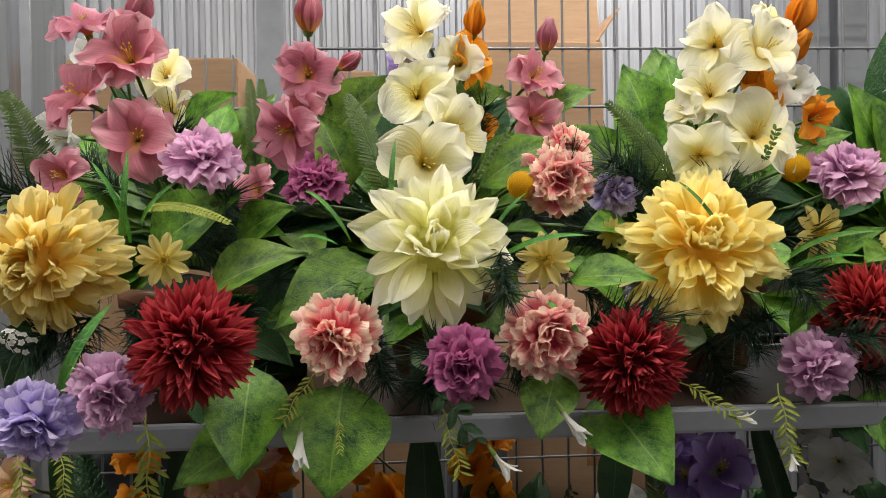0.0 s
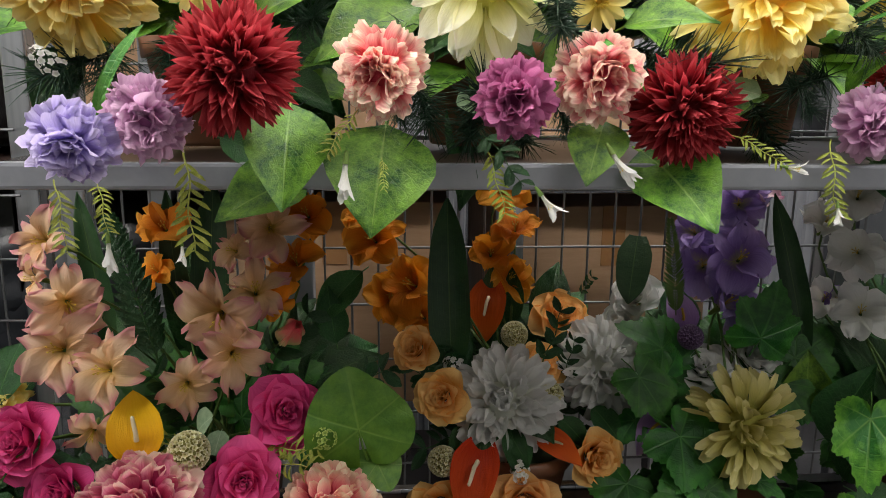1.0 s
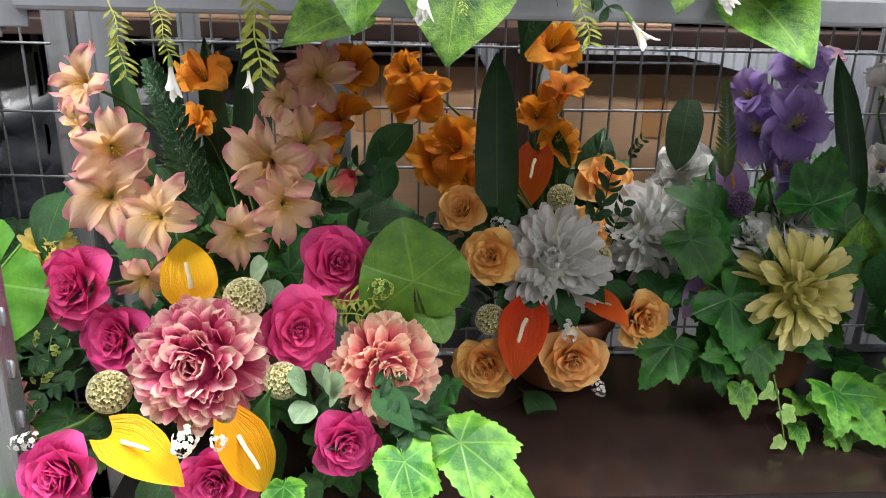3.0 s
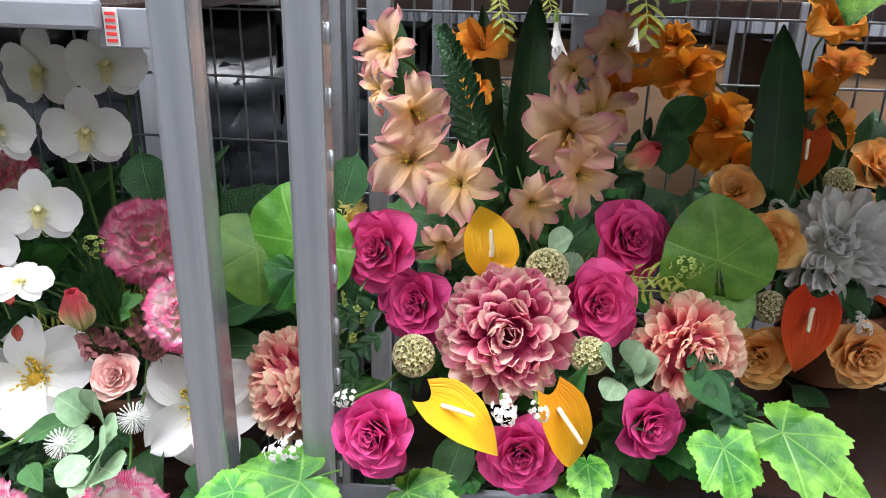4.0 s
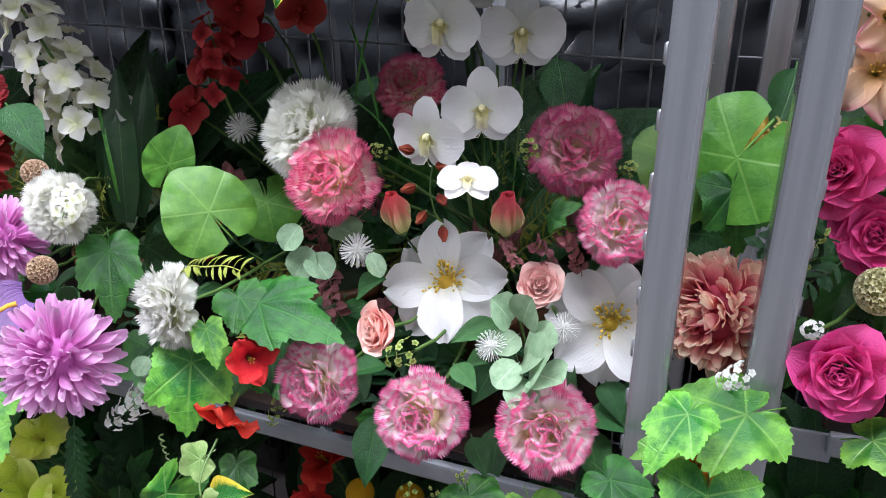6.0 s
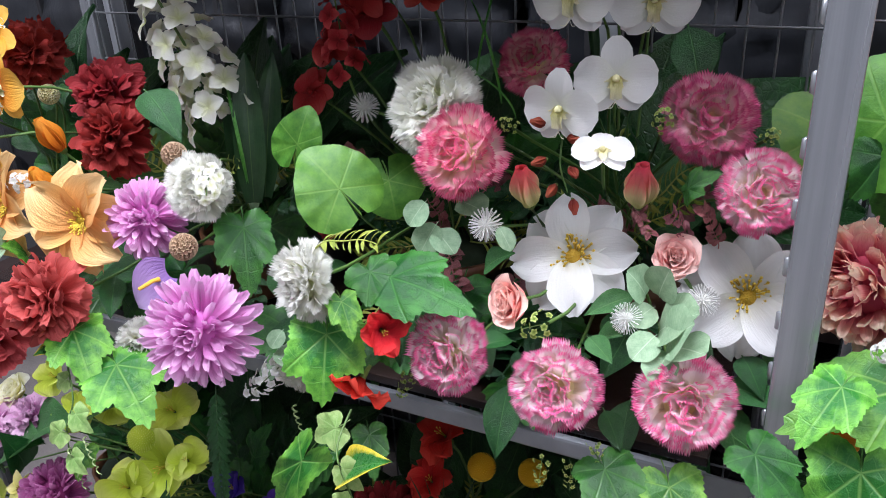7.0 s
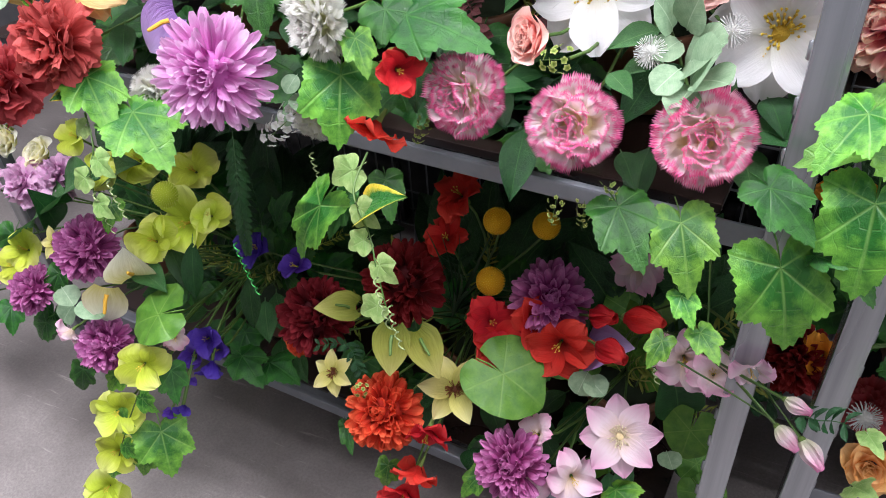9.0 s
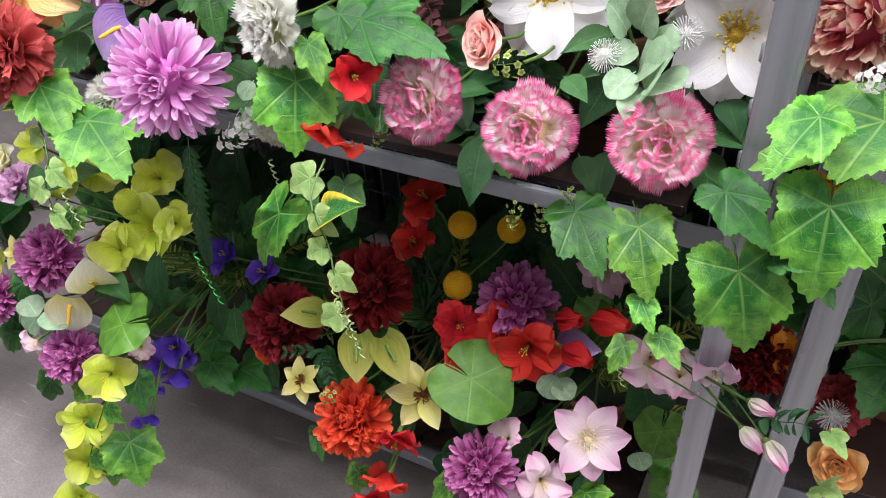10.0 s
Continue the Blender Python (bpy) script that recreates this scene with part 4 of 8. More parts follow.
    H["bud_pink"] = ("gladiolus_bud", [bud_mesh([C_BPK, M_CALYX])], (), "pale pink closed bud")
    H["bud_red"] = ("gladiolus_bud", [bud_mesh([C_GRD, M_CALYX])], (), "scarlet closed bud")
    H["bud_rose"] = ("gladiolus_bud", [bud_mesh([C_DUS, M_CALYX])], (), "dusty-rose closed bud")
    H["bud_orange"] = ("gladiolus_bud", [bud_mesh([C_GOR, M_CALYX])], (), "orange closed bud")
    H["bud_brown"] = ("orchid_bud", [bud_mesh([P("petal_bud_brown_red", (120, 44, 30), (164, 74, 52), (180, 96, 70)), M_CALYX])], (), "small brown-red closed orchid bud")
    H["ball_straw"] = ("scabious_head", [floret_ball([C_STB], 1)], (), "small straw-green scabious ball")
    H["ball_tan"] = ("scabious_head", [floret_ball([C_TAN], 1)], (), "small tan scabious ball")
    H["ball_purple"] = ("scabious_head", [floret_ball([C_DPU], 1)], (), "small dusty purple scabious ball")
    H["fuzz_white"] = ("allium_head", [fuzz([C_WHT], 1, 110, "allium_head", 0.22, 0.26, 0.012)], (), "small white bristly allium ball")
    H["bobble"] = ("craspedia_head", [fuzz([C_CRAS], 1, 420, "craspedia_head", 0.46, 0.03, 0.011)], (), "round golden-yellow craspedia ball")
    H["bobble_green"] = ("craspedia_head", [fuzz([C_LIM], 1, 420, "craspedia_green", 0.46, 0.03, 0.011)], (), "round lime-green ball")
    H["raceme_white"] = ("blossom_spike", [cluster([C_DIW, M_STEM], i) for i in range(2)], (), "spike of creamy white florets")
    H["raceme_red"] = ("blossom_spike", [cluster([C_ORE, M_STEM], i, 16, "red_spike", 4, 1.0, 0.24, 0.32) for i in range(2)], (), "spike of dull red florets")
    H["tiny_white"] = ("filler_sprig", [cluster([C_WHT, M_STEM], 7, 22, "tiny_white", 5, 1.0, 0.32, 0.2)], (), "sprig of tiny white flowers")
    H["berries"] = ("filler_sprig", [cluster([C_SEED, M_STEM], 8 + i, 15, "berries", 5, 1.0, 0.3, 0.17) for i in range(2)], (), "sprig of green seed heads")
    H["grass_dark"] = ("grass_tuft", [blades([M_SWORD], i, 16, 1.0, 0.02, 16, 30) for i in range(2)], (), "tuft of dark thin grass blades")
    return H


def leaves():
    L = {}
    L["big"] = ("leaf", [leaf_mesh([M_LEAF], "big_leaf", 0.7, LEAF, (18, -22), 0.3, i) for i in range(3)])
    L["deep"] = ("leaf", [leaf_mesh([M_LEAFD], "deep_leaf", 0.55, LEAF, (20, -30), 0.3, i) for i in range(3)])
    L["heart"] = ("leaf", [lobed([M_HEART], "heart_leaf", [(0, 0.6), (25, 0.54), (60, 0.52), (90, 0.52), (120, 0.52), (150, 0.5), (171, 0.42)], 0.006, -30, i, 0.03, 0.012) for i in range(3)])
    L["ivy"] = ("ivy_leaf", [lobed([M_IVY], "ivy_leaf", [(0, 0.87), (29, 0.58), (48, 0.72), (80, 0.5), (108, 0.55), (140, 0.38), (171, 0.14)], 0.06, -34, i, 0.04) for i in range(4)])
    L["ivy_deep"] = ("ivy_leaf", [lobed([M_IVYD], "ivy_deep", [(0, 0.87), (29, 0.58), (48, 0.72), (80, 0.5), (108, 0.55), (140, 0.38), (171, 0.14)], 0.055, -34, i, 0.045) for i in range(4)])
    L["ivy_pale"] = ("ivy_leaf", [lobed([M_IVYL], "ivy_pale", [(0, 0.74), (30, 0.45), (58, 0.55), (95, 0.4), (125, 0.4), (150, 0.3), (171, 0.14)], 0.02, -30, i, 0.03, 0.03) for i in range(2)])
    L["rimmed"] = ("leaf", [leaf_mesh([M_VAR], "rimmed_leaf", 0.56, HEART, (15, -25), 0.3, i) for i in range(2)])
    L["fern"] = ("fern_frond", [frond([M_FERN], i, 34, wide=0.44, prof=0.03, slant=28) for i in range(2)])
    L["fern_deep"] = ("fern_frond", [frond([M_FERND], i, 18, wide=0.5, prof=0.06) for i in range(2)])
    L["yellow_frond"] = ("fern_frond", [frond([M_SPRIG], 3, 26, wide=0.14)])
    L["seed_frond"] = ("seed_sprig", [sprig([M_FERN], 5, 11, 0.06, 0.1, "seed_sprig", 10, ROUND)])
    L["sword"] = ("sword_leaf", [leaf_mesh([M_SWORD], "sword_leaf", 0.16, SWORD, (8, -12), 0.5, i, 0.01, 12, 5, 0) for i in range(2)])
    L["grass"] = ("grass_blade", [leaf_mesh([M_GRASS], "grass_blade", 0.06, SWORD, (40, -45), 0.5, i, 0.0, 12, 3, 0) for i in range(2)])
    L["pine"] = ("pine_tuft", [needles([M_PINE], i, 150) for i in range(2)])
    L["euc"] = ("leaf", [leaf_mesh([M_EUC], "round_leaf", 0.92, [0.3, 0.85, 1.0, 1.0, 0.85, 0.2], (10, -15), 0.2, i) for i in range(2)])
    L["saw"] = ("leaf", [leaf_mesh([M_BIRCH], "saw_leaf", 0.6, LEAF, (15, -25), 0.3, i) for i in range(2)])
    L["sprig"] = ("leaf_sprig", [sprig([M_SPRIG], i, 11, 0.045, 0.2) for i in range(3)])
    L["rust"] = ("leaf_sprig", [sprig([M_RUST], i, 9, 0.13, 0.2) for i in range(2)])
    L["green_sprig"] = ("leaf_sprig", [sprig([M_FERND], i, 7, 0.12, 0.26) for i in range(3)])
    for kind, mat, sp in (("calla_yellow", C_CAY, M_SPADIX), ("anthurium", C_ANO, M_SPADIX), ("calla_green", C_CAG, M_STEM), ("calla_white", C_CAW, M_SPADIXY), ("anthurium_lilac", C_ANL, M_SPADIXY)):
        L[kind] = ("calla_head" if "calla" in kind else "anthurium_head", [spathe([mat, sp], 0, kind, tip=-12 if kind in ("calla_green", "calla_white") else -45, wide=0.66 if kind == "calla_green" else 0.72)])
    return L


HEADS, LEAVES = heads(), leaves()


def lathe(name, rings, mat, sides=28):
    s = Shape()
    P_ = np.array([[[r * math.cos(t), r * math.sin(t), z] for t in np.linspace(0, 2 * math.pi, sides, endpoint=False)] for r, z in rings])
    s.grid(P_, 0.5, 0.0, closed=True)
    return s.mesh(name, [mat])


POT = lathe("flower_pot", [(0.001, 0.0), (0.058, 0.0), (0.06, 0.004), (0.078, 0.1), (0.084, 0.1), (0.086, 0.122), (0.08, 0.124), (0.076, 0.1), (0.06, 0.012), (0.001, 0.01)], M_POT)
FOAM = lathe("florist_foam", [(0.001, -0.06), (0.066, -0.06), (0.072, 0.006), (0.05, 0.03), (0.001, 0.04)], M_FOAM, 18)

# ---------------------------------------------------------------- floor, walls, ceiling
tagged(new("floor", box_mesh("floor", (7.0, 6.0, 0.1), M_FLOOR, 0, (-0.5, 0.6, -0.05))), "worn grey vinyl shop floor", "floor", kind="structure")
# Unseen walls and ceiling added to close the room; wall greys steer the fill.
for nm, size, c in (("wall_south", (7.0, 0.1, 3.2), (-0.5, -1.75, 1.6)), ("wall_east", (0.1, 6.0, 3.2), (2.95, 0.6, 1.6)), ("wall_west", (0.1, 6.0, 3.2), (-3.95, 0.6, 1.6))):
    tagged(new(nm, box_mesh(nm, size, M_MID if nm == "wall_south" else M_SHADE, 0, c)), "unseen plain grey wall added to close the room and bounce light", "wall", kind="structure")
tagged(new("ceiling", box_mesh("ceiling", (7.0, 6.0, 0.1), M_WALL, 0, (-0.5, 0.6, 3.25))), "unseen plain white ceiling added to close the room", "ceiling", kind="structure")


def corrugated(x0, x1, y, z0, z1, pitch=0.036, depth=0.012):
    s = Shape()
    n = int((x1 - x0) / pitch)
    prof_ = []
    for i in range(n):
        a = x0 + i * pitch
        prof_ += [(a, y), (a + pitch * 0.3, y), (a + pitch * 0.42, y - depth), (a + pitch * 0.78, y - depth), (a + pitch * 0.9, y)]
    back = [(x, y + 0.03) for x, _ in prof_]
    s.grid(np.array([[[x, q, z] for x, q in prof_] for z in (z0, z1)]), 0.5, 0.0)
    s.grid(np.array([[[x, q, z] for x, q in back] for z in (z1, z0)]), 0.5, 0.0)
    return s.mesh("corrugated_wall", [M_CORR], smooth=False)


tagged(new("wall_north", corrugated(-3.9, 2.9, 2.35, 0.0, 3.2)), "grey corrugated sheet-metal wall behind the racks", "wall", kind="structure")


def rack(x, y, turn, shelves, length, side, label, deep=0.52, high=2.15):
    """A shelving rack: square tube posts, channel-edged shelves and brackets. side is -1 when it runs to the left from its first post."""
    root = tagged(new("display_rack"), label, "display rack", "display racks")
    root.matrix_basis = Matrix.Translation((x, y, 0)) @ Matrix.Rotation(radians(turn), 4, "Z")
    pm_ = box_mesh("post", (0.037, 0.037, high), M_STEEL, 0.004, (0, 0, high / 2))
    for px in (0, side * length):
        for py in (0.0, deep):
            post = part("post", pm_, root, Matrix.Translation((px, py + 0.0185, 0)))
            if py == 0:
                for k in range(34):
                    part("slot_rim", SLOT, post, Matrix.Translation((-side * -0.0195, 0.0, 0.12 + k * 0.06)))
    for z in shelves:
        x0, x1 = side * 0.075, side * (length - 0.075)
        cx, w = (x0 + x1) / 2, abs(x1 - x0)
        shelf = part("shelf", box_mesh("shelf", (w, deep - 0.05, 0.014), M_DECK, 0.002, (cx, deep / 2 + 0.035, z - 0.012)), root, None, "dark brown shelf board")
        part("front_channel", box_mesh("front_channel", (w, 0.012, 0.027), M_CHAN, 0.004, (cx, 0.026, z - 0.0125)), shelf, None, "grey steel channel edge")
        part("channel_lip", box_mesh("channel_lip", (w, 0.03, 0.003), M_CHAN, 0.001, (cx, 0.045, z - 0.0255)), shelf)
        part("back_channel", box_mesh("back_channel", (w, 0.02, 0.03), M_STEEL, 0.004, (cx, deep - 0.01, z - 0.014)), shelf)
        for e, ex in ((1, side * 0.05), (-1, side * (length - 0.05))):
            part("bracket", box_mesh("bracket", (0.066, 0.004, 0.036), M_CHAN, 0.0015, (ex, 0.034, z - 0.024)), root)
        for k in range(1, 4):
            part("cross_bar", box_mesh("cross_bar", (0.02, deep - 0.06, 0.012), M_STEEL, 0.002, (x0 + (x1 - x0) * k / 4, deep / 2 + 0.03, z - 0.0262)), root)
    return root


SLOT = lathe("slot_rim", [(0.0002, 0.0), (0.0035, 0.002), (0.0035, 0.02), (0.0002, 0.022)], M_STEEL, 6)
RACK_R = rack(-0.5215, 0.735, 0.0, (1.537, 0.945, 0.35), 1.55, 1, "grey steel shelving rack filled with artificial flowers", deep=0.46)
RACK_L = rack(-0.633, 0.705, -3.4, (1.475, 0.81, 0.125), 1.55, -1, "grey steel shelving rack beside another, filled with artificial flowers")


def mesh_panel(x, y, turn, z0, z1, length, label, cx=0.0455, cz=0.1):
    """A welded wire panel, each wire its own part."""
    root = tagged(new("wire_panel"), label, "wire panel", "wire panels")
    root.matrix_basis = Matrix.Translation((x, y, 0)) @ Matrix.Rotation(radians(turn), 4, "Z")
    s = Shape()
    s.grid(tube([(0, 0, z0), (0, 0, z1)], 0.0021, 0.0021, 6), 0.5, 0, closed=True)
    up = s.mesh("upright_wire", [M_WIRE])
    s = Shape()
    s.grid(tube([(0, 0, 0), (length, 0, 0)], 0.0023, 0.0023, 6), 0.5, 0, closed=True)
    flat = s.mesh("cross_wire", [M_WIRE])
    for i in range(int(length / cx) + 1):
        part("upright_wire", up, root, Matrix.Translation((i * cx, 0, 0)))
    for j in range(int((z1 - z0) / cz) + 1):
        part("cross_wire", flat, root, Matrix.Translation((0, -0.004, z0 + 0.01 + j * cz)))
    return root


mesh_panel(-0.15, 1.285, 0, 0.13, 2.25, 1.2, "welded zinc wire panel behind the flower rack")
mesh_panel(-0.57, 1.285, 0, 0.13, 2.03, 0.36, "narrow welded zinc wire panel behind the flower rack")
mesh_panel(-2.1, 1.30, -3.4, 0.13, 1.6, 1.5, "welded zinc wire panel behind the flower rack")


def carton(x, y, z, w, d, h, turn, label, open_=False):
    """A cardboard box with tape and flaps."""
    root = tagged(new("cardboard_box"), label, "box", "cardboard boxes")
    root.matrix_basis = Matrix.Translation((x, y, z)) @ Matrix.Rotation(radians(turn), 4, "Z")
    part("box_body", box_mesh("box_body", (w, d, h), M_CARD, 0.004, (0, 0, h / 2)), root)
    if open_:
        part("flap", box_mesh("flap", (w * 0.98, 0.004, d * 0.45), M_CARD, 0.001, (0, 0, d * 0.22)), root, Matrix.Translation((0, -d / 2 + 0.01, h + 0.002)) @ Matrix.Rotation(radians(-12), 4, "X"))
        part("flap", box_mesh("flap", (0.004, d * 0.98, w * 0.3), M_CARD, 0.001, (0, 0, w * 0.15)), root, Matrix.Translation((w / 2 - 0.01, 0, h + 0.002)) @ Matrix.Rotation(radians(35), 4, "Y"))
    else:
        part("tape", box_mesh("tape", (w * 1.004, 0.05, 0.002), M_TAPE, 0.0005, (0, 0, h + 0.001)), root)
        part("tape", box_mesh("tape", (0.05, 0.002, h * 0.3), M_TAPE, 0.0005, (0, -d / 2 - 0.001, h * 0.85)), root)
    return root


def steel_post(x, y, w=0.06, h=2.6, label="grey steel upright behind the racks"):
    root = tagged(new("steel_upright"), label, "steel post", "uprights behind the racks")
    root.location = (x, y, 0)
    part("web", box_mesh("web", (w, 0.04, h), M_CHAN, 0.004, (0, 0, h / 2)), root)
    part("foot_plate", box_mesh("foot_plate", (w * 1.6, 0.1, 0.006), M_STEEL, 0.001, (0, 0, 0.003)), root)


def pallet_shelf(z, label):
    root = tagged(new("storage_shelf"), label, "shelf", "storage shelves")
    part("board", box_mesh("board", (3.6, 0.62, 0.03), M_DECK, 0.003, (-0.5, 1.78, z - 0.015)), root)
    for k in (-2.25, -1.0, 0.2, 1.25):
        part("upright", box_mesh("upright", (0.05, 0.05, z), M_STEEL, 0.004, (k, 1.49, z / 2)), root)
        part("upright", box_mesh("upright", (0.05, 0.05, z), M_STEEL, 0.004, (k, 2.07, z / 2)), root)


def wrapped(x, y, z, w, d, h, seed, label, mat=None):
    """Goods under crumpled stretch film: a rumpled block."""
    root = tagged(new("wrapped_bundle"), label, "wrapped goods", "film-wrapped goods")
    root.location = (x, y, z)
    n = 28
    s = Shape()
    P_ = np.zeros((n, n * 2, 3))
    for i, q in enumerate(np.linspace(0, 1, n)):
        for j, t in enumerate(np.linspace(0, 2 * math.pi, n * 2, endpoint=False)):
            c, e = math.cos(t), math.sin(t)
            k = 1 / max(abs(c), abs(e)) ** 0.97
            lid = math.sin(min(1, q * 1.02) * math.pi) ** 0.1
            p = Vector((c * k * w / 2 * lid, e * k * d / 2 * lid, q * h))
            nn = noise.noise(p * 16 + Vector((seed, 0, 0))) * 0.02 + abs(noise.noise(Vector((p.x * 30, p.y * 30, p.z * 9)) + Vector((0, seed, 0)))) * 0.026
            P_[i, j] = (p.x * (1 - nn * 6), p.y * (1 - nn * 6), p.z)
    s.grid(P_, 0.5, 0.0, closed=True)
    part("film", s.mesh("film", [mat or M_WRAP]), root)
    for k in (-0.25, 0.22):
        part("strap", box_mesh("strap", (0.014, d * 0.96, h * 1.01), M_BLACK, 0.002, (k * w, 0, h * 0.505)), root)


def price_mark():
    root = tagged(new("shelf_label"), "small white shelf label with red marks", "label", "shelf labels")
    root.matrix_basis = Matrix.Translation((-0.6985, 0.7378, 1.452)) @ Matrix.Rotation(radians(-3.4), 4, "Z")
    part("label_card", box_mesh("label_card", (0.014, 0.001, 0.034), M_WALL, 0.0003), root)
    for k in range(5):
        part("red_bar", box_mesh("red_bar", (0.010, 0.0008, 0.003), M_REDINK, 0.0002, (0, -0.001, -0.012 + k * 0.006)), root)


M_REDINK = plain_mat("red_ink", (196, 40, 40), (214, 60, 56), 0.6, 20)
price_mark()
pallet_shelf(0.62, "dark storage shelf behind the racks")
pallet_shelf(1.46, "upper dark storage shelf behind the racks")
for x, w in ((-0.62, 0.07), (-0.2, 0.05), (0.79, 0.05), (0.86, 0.06), (-0.44, 0.03)):
    steel_post(x, 1.36, w)
carton(0.3, 1.74, 1.46, 0.28, 0.4, 0.66, 3, "open brown cardboard box on the storage shelf", True)
carton(-0.485, 1.72, 1.46, 0.41, 0.4, 0.62, -2, "closed brown cardboard box on the storage shelf")
carton(-0.135, 1.74, 1.46, 0.22, 0.4, 0.6, 1, "narrow brown cardboard box on the storage shelf")
carton(0.42, 1.74, 0.95, 0.42, 0.4, 0.42, 2, "brown cardboard box among film-wrapped goods")
carton(-0.14, 1.74, 0.95, 0.46, 0.4, 0.43, -3, "brown cardboard box in shade behind the rack")
wrapped(0.4, 1.76, 0.62, 0.62, 0.42, 0.33, 3, "goods under crumpled clear stretch film")
wrapped(-0.35, 1.76, 0.62, 0.62, 0.42, 0.33, 8, "goods under crumpled clear stretch film")
# Mostly added stacks: their dark film keeps the gaps behind the racks dark.
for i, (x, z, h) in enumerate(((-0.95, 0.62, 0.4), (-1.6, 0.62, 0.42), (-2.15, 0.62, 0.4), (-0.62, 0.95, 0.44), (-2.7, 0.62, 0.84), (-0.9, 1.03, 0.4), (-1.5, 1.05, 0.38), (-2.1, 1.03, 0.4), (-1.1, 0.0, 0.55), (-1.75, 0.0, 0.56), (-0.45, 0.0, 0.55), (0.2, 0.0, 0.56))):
    wrapped(x, 1.76, z, 0.6, 0.46, h, 11 + i, "dark film-wrapped goods added to darken the gaps behind the racks", M_DFILM)
# Upper bundles put in to hide the bright wall behind the flowers.
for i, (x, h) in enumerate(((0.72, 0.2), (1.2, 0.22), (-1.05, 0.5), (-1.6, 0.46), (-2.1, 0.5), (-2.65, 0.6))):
    wrapped(x, 1.78, 1.46, 0.52, 0.46, h, 31 + i, "dark film-wrapped goods added to darken the gaps behind the racks", M_DFILM)


def tube_light(x, y, z, length, power):
    """An unseen ceiling batten with a glowing tube, and the light it gives."""
    root = tagged(new("ceiling_light"), "unseen white ceiling batten with a glowing tube, placed to suit the shading", "ceiling light", "ceiling lights")
    root.location = (x, y, z)
    part("batten", box_mesh("batten", (length, 0.09, 0.05), M_WALL, 0.006, (0, 0, 0.045)), root)
    s = Shape()
    s.grid(tube([(-length / 2, 0, 0), (length / 2, 0, 0)], 0.014, 0.014, 10), 0.5, 0, closed=True)
    part("tube", s.mesh("tube", [M_GLOW]), root)
    lamp = bpy.data.lights.new("tube_lamp", "AREA")
    lamp.shape, lamp.size, lamp.size_y, lamp.energy, lamp.color = "RECTANGLE", length, 0.12, power, (1.0, 0.985, 0.96)
    ob = new("tube_lamp", lamp)
    ob.location = (x, y, z - 0.03)


for x, y, p in LAMPS:
    tube_light(x, y, 3.13, 1.5, p)

# ---------------------------------------------------------------- the arrangements

t1 = Bunch(-0.25, 0.97, 1.54, "mixed arrangement with yellow dahlia, crimson chrysanthemum and dusty-rose gladioli", 0.17, True, 0)
t1.head("yel_dahlia", -0.328, 0.735, 1.704, 0.137)
t1.head("red_mum", -0.177, 0.69, 1.627, 0.121, (-0.1, -1, 0.1))
t1.head("daisy", -0.222, 0.765, 1.702, 0.068)
t1.head("carn_lilac", -0.251, 0.695, 1.583, 0.072)
t1.head("carn_violet", -0.312, 0.68, 1.563, 0.073)
t1.head("carn_lilac", -0.186, 0.79, 1.802, 0.078, (0.1, -0.75, 0.7))
t1.head("glad_rose", -0.322, 0.84, 1.96, 0.081, (-0.1, -0.8, 0.5))
t1.head("glad_rose", -0.27, 0.82, 1.922, 0.092, (0.5, -0.9, 0.2))
t1.head("glad_rose", -0.325, 0.82, 1.88, 0.095, (-0.7, -0.7, 0.2))
t1.head("glad_rose", -0.262, 0.82, 1.834, 0.091, (0.1, -1, 0))
t1.head("glad_rose", -0.336, 0.8, 1.791, 0.072, (-0.3, -1, 0.1))
t1.head("bud_rose", -0.274, 0.85, 1.96, 0.047, (0.5, -0.4, 0.8))
t1.head("glad_ivory", -0.262, 0.92, 1.922, 0.074)
t1.head("glad_ivory", -0.256, 0.92, 1.881, 0.074)
t1.head("glad_ivory", -0.27, 0.92, 1.848, 0.068)
t1.head("glad_white", -0.373, 0.9, 1.843, 0.072)
t1.head("glad_white", -0.336, 0.9, 1.928, 0.066)
t1.leaf("big", -0.232, 0.9, 1.851, 0.085, (0.757, -0.472, 0.452), (0.218, -0.963, 0.589), 0.80)
t1.leaf("big", -0.256, 0.84, 1.707, 0.126, (0.799, -0.318, 0.51), (0.242, -0.97, 0.727), 0.90)
t1.leaf("big", -0.164, 0.84, 1.718, 0.088, (0.763, -0.452, 0.461), (0.158, -0.987, 0.727), 0.90)
t1.leaf("big", -0.187, 0.8, 1.665, 0.132, (0.817, -0.456, 0.352), (0.171, -0.985, 0.788), 0.75)
t1.leaf("big", -0.135, 0.75, 1.594, 0.111, (-0.036, -0.539, -0.842), (0.183, -0.958, 0.971), 1.05)
t1.leaf("big", -0.128, 0.78, 1.519, 0.107, (-0.709, -0.657, -0.257), (0.209, -0.942, 1.012), 0.90)
t1.leaf("deep", -0.212, 0.8, 1.559, 0.111, (0.836, -0.359, -0.415), (0.203, -0.955, 0.968), 0.90)
t1.leaf("deep", -0.354, 0.8, 1.645, 0.093, (-0.134, -0.647, -0.751), (0.415, -0.902, 0.873), 1.00)
t1.leaf("fern", -0.388, 0.9, 1.781, 0.129, (-0.319, -0.155, 0.935), (0.409, -0.905, 0.629), 1.10)
t1.leaf("fern", -0.164, 0.98, 1.812, 0.123, (-0.066, 0, 0.998), (0.168, -0.974, 0.601), 0.60)
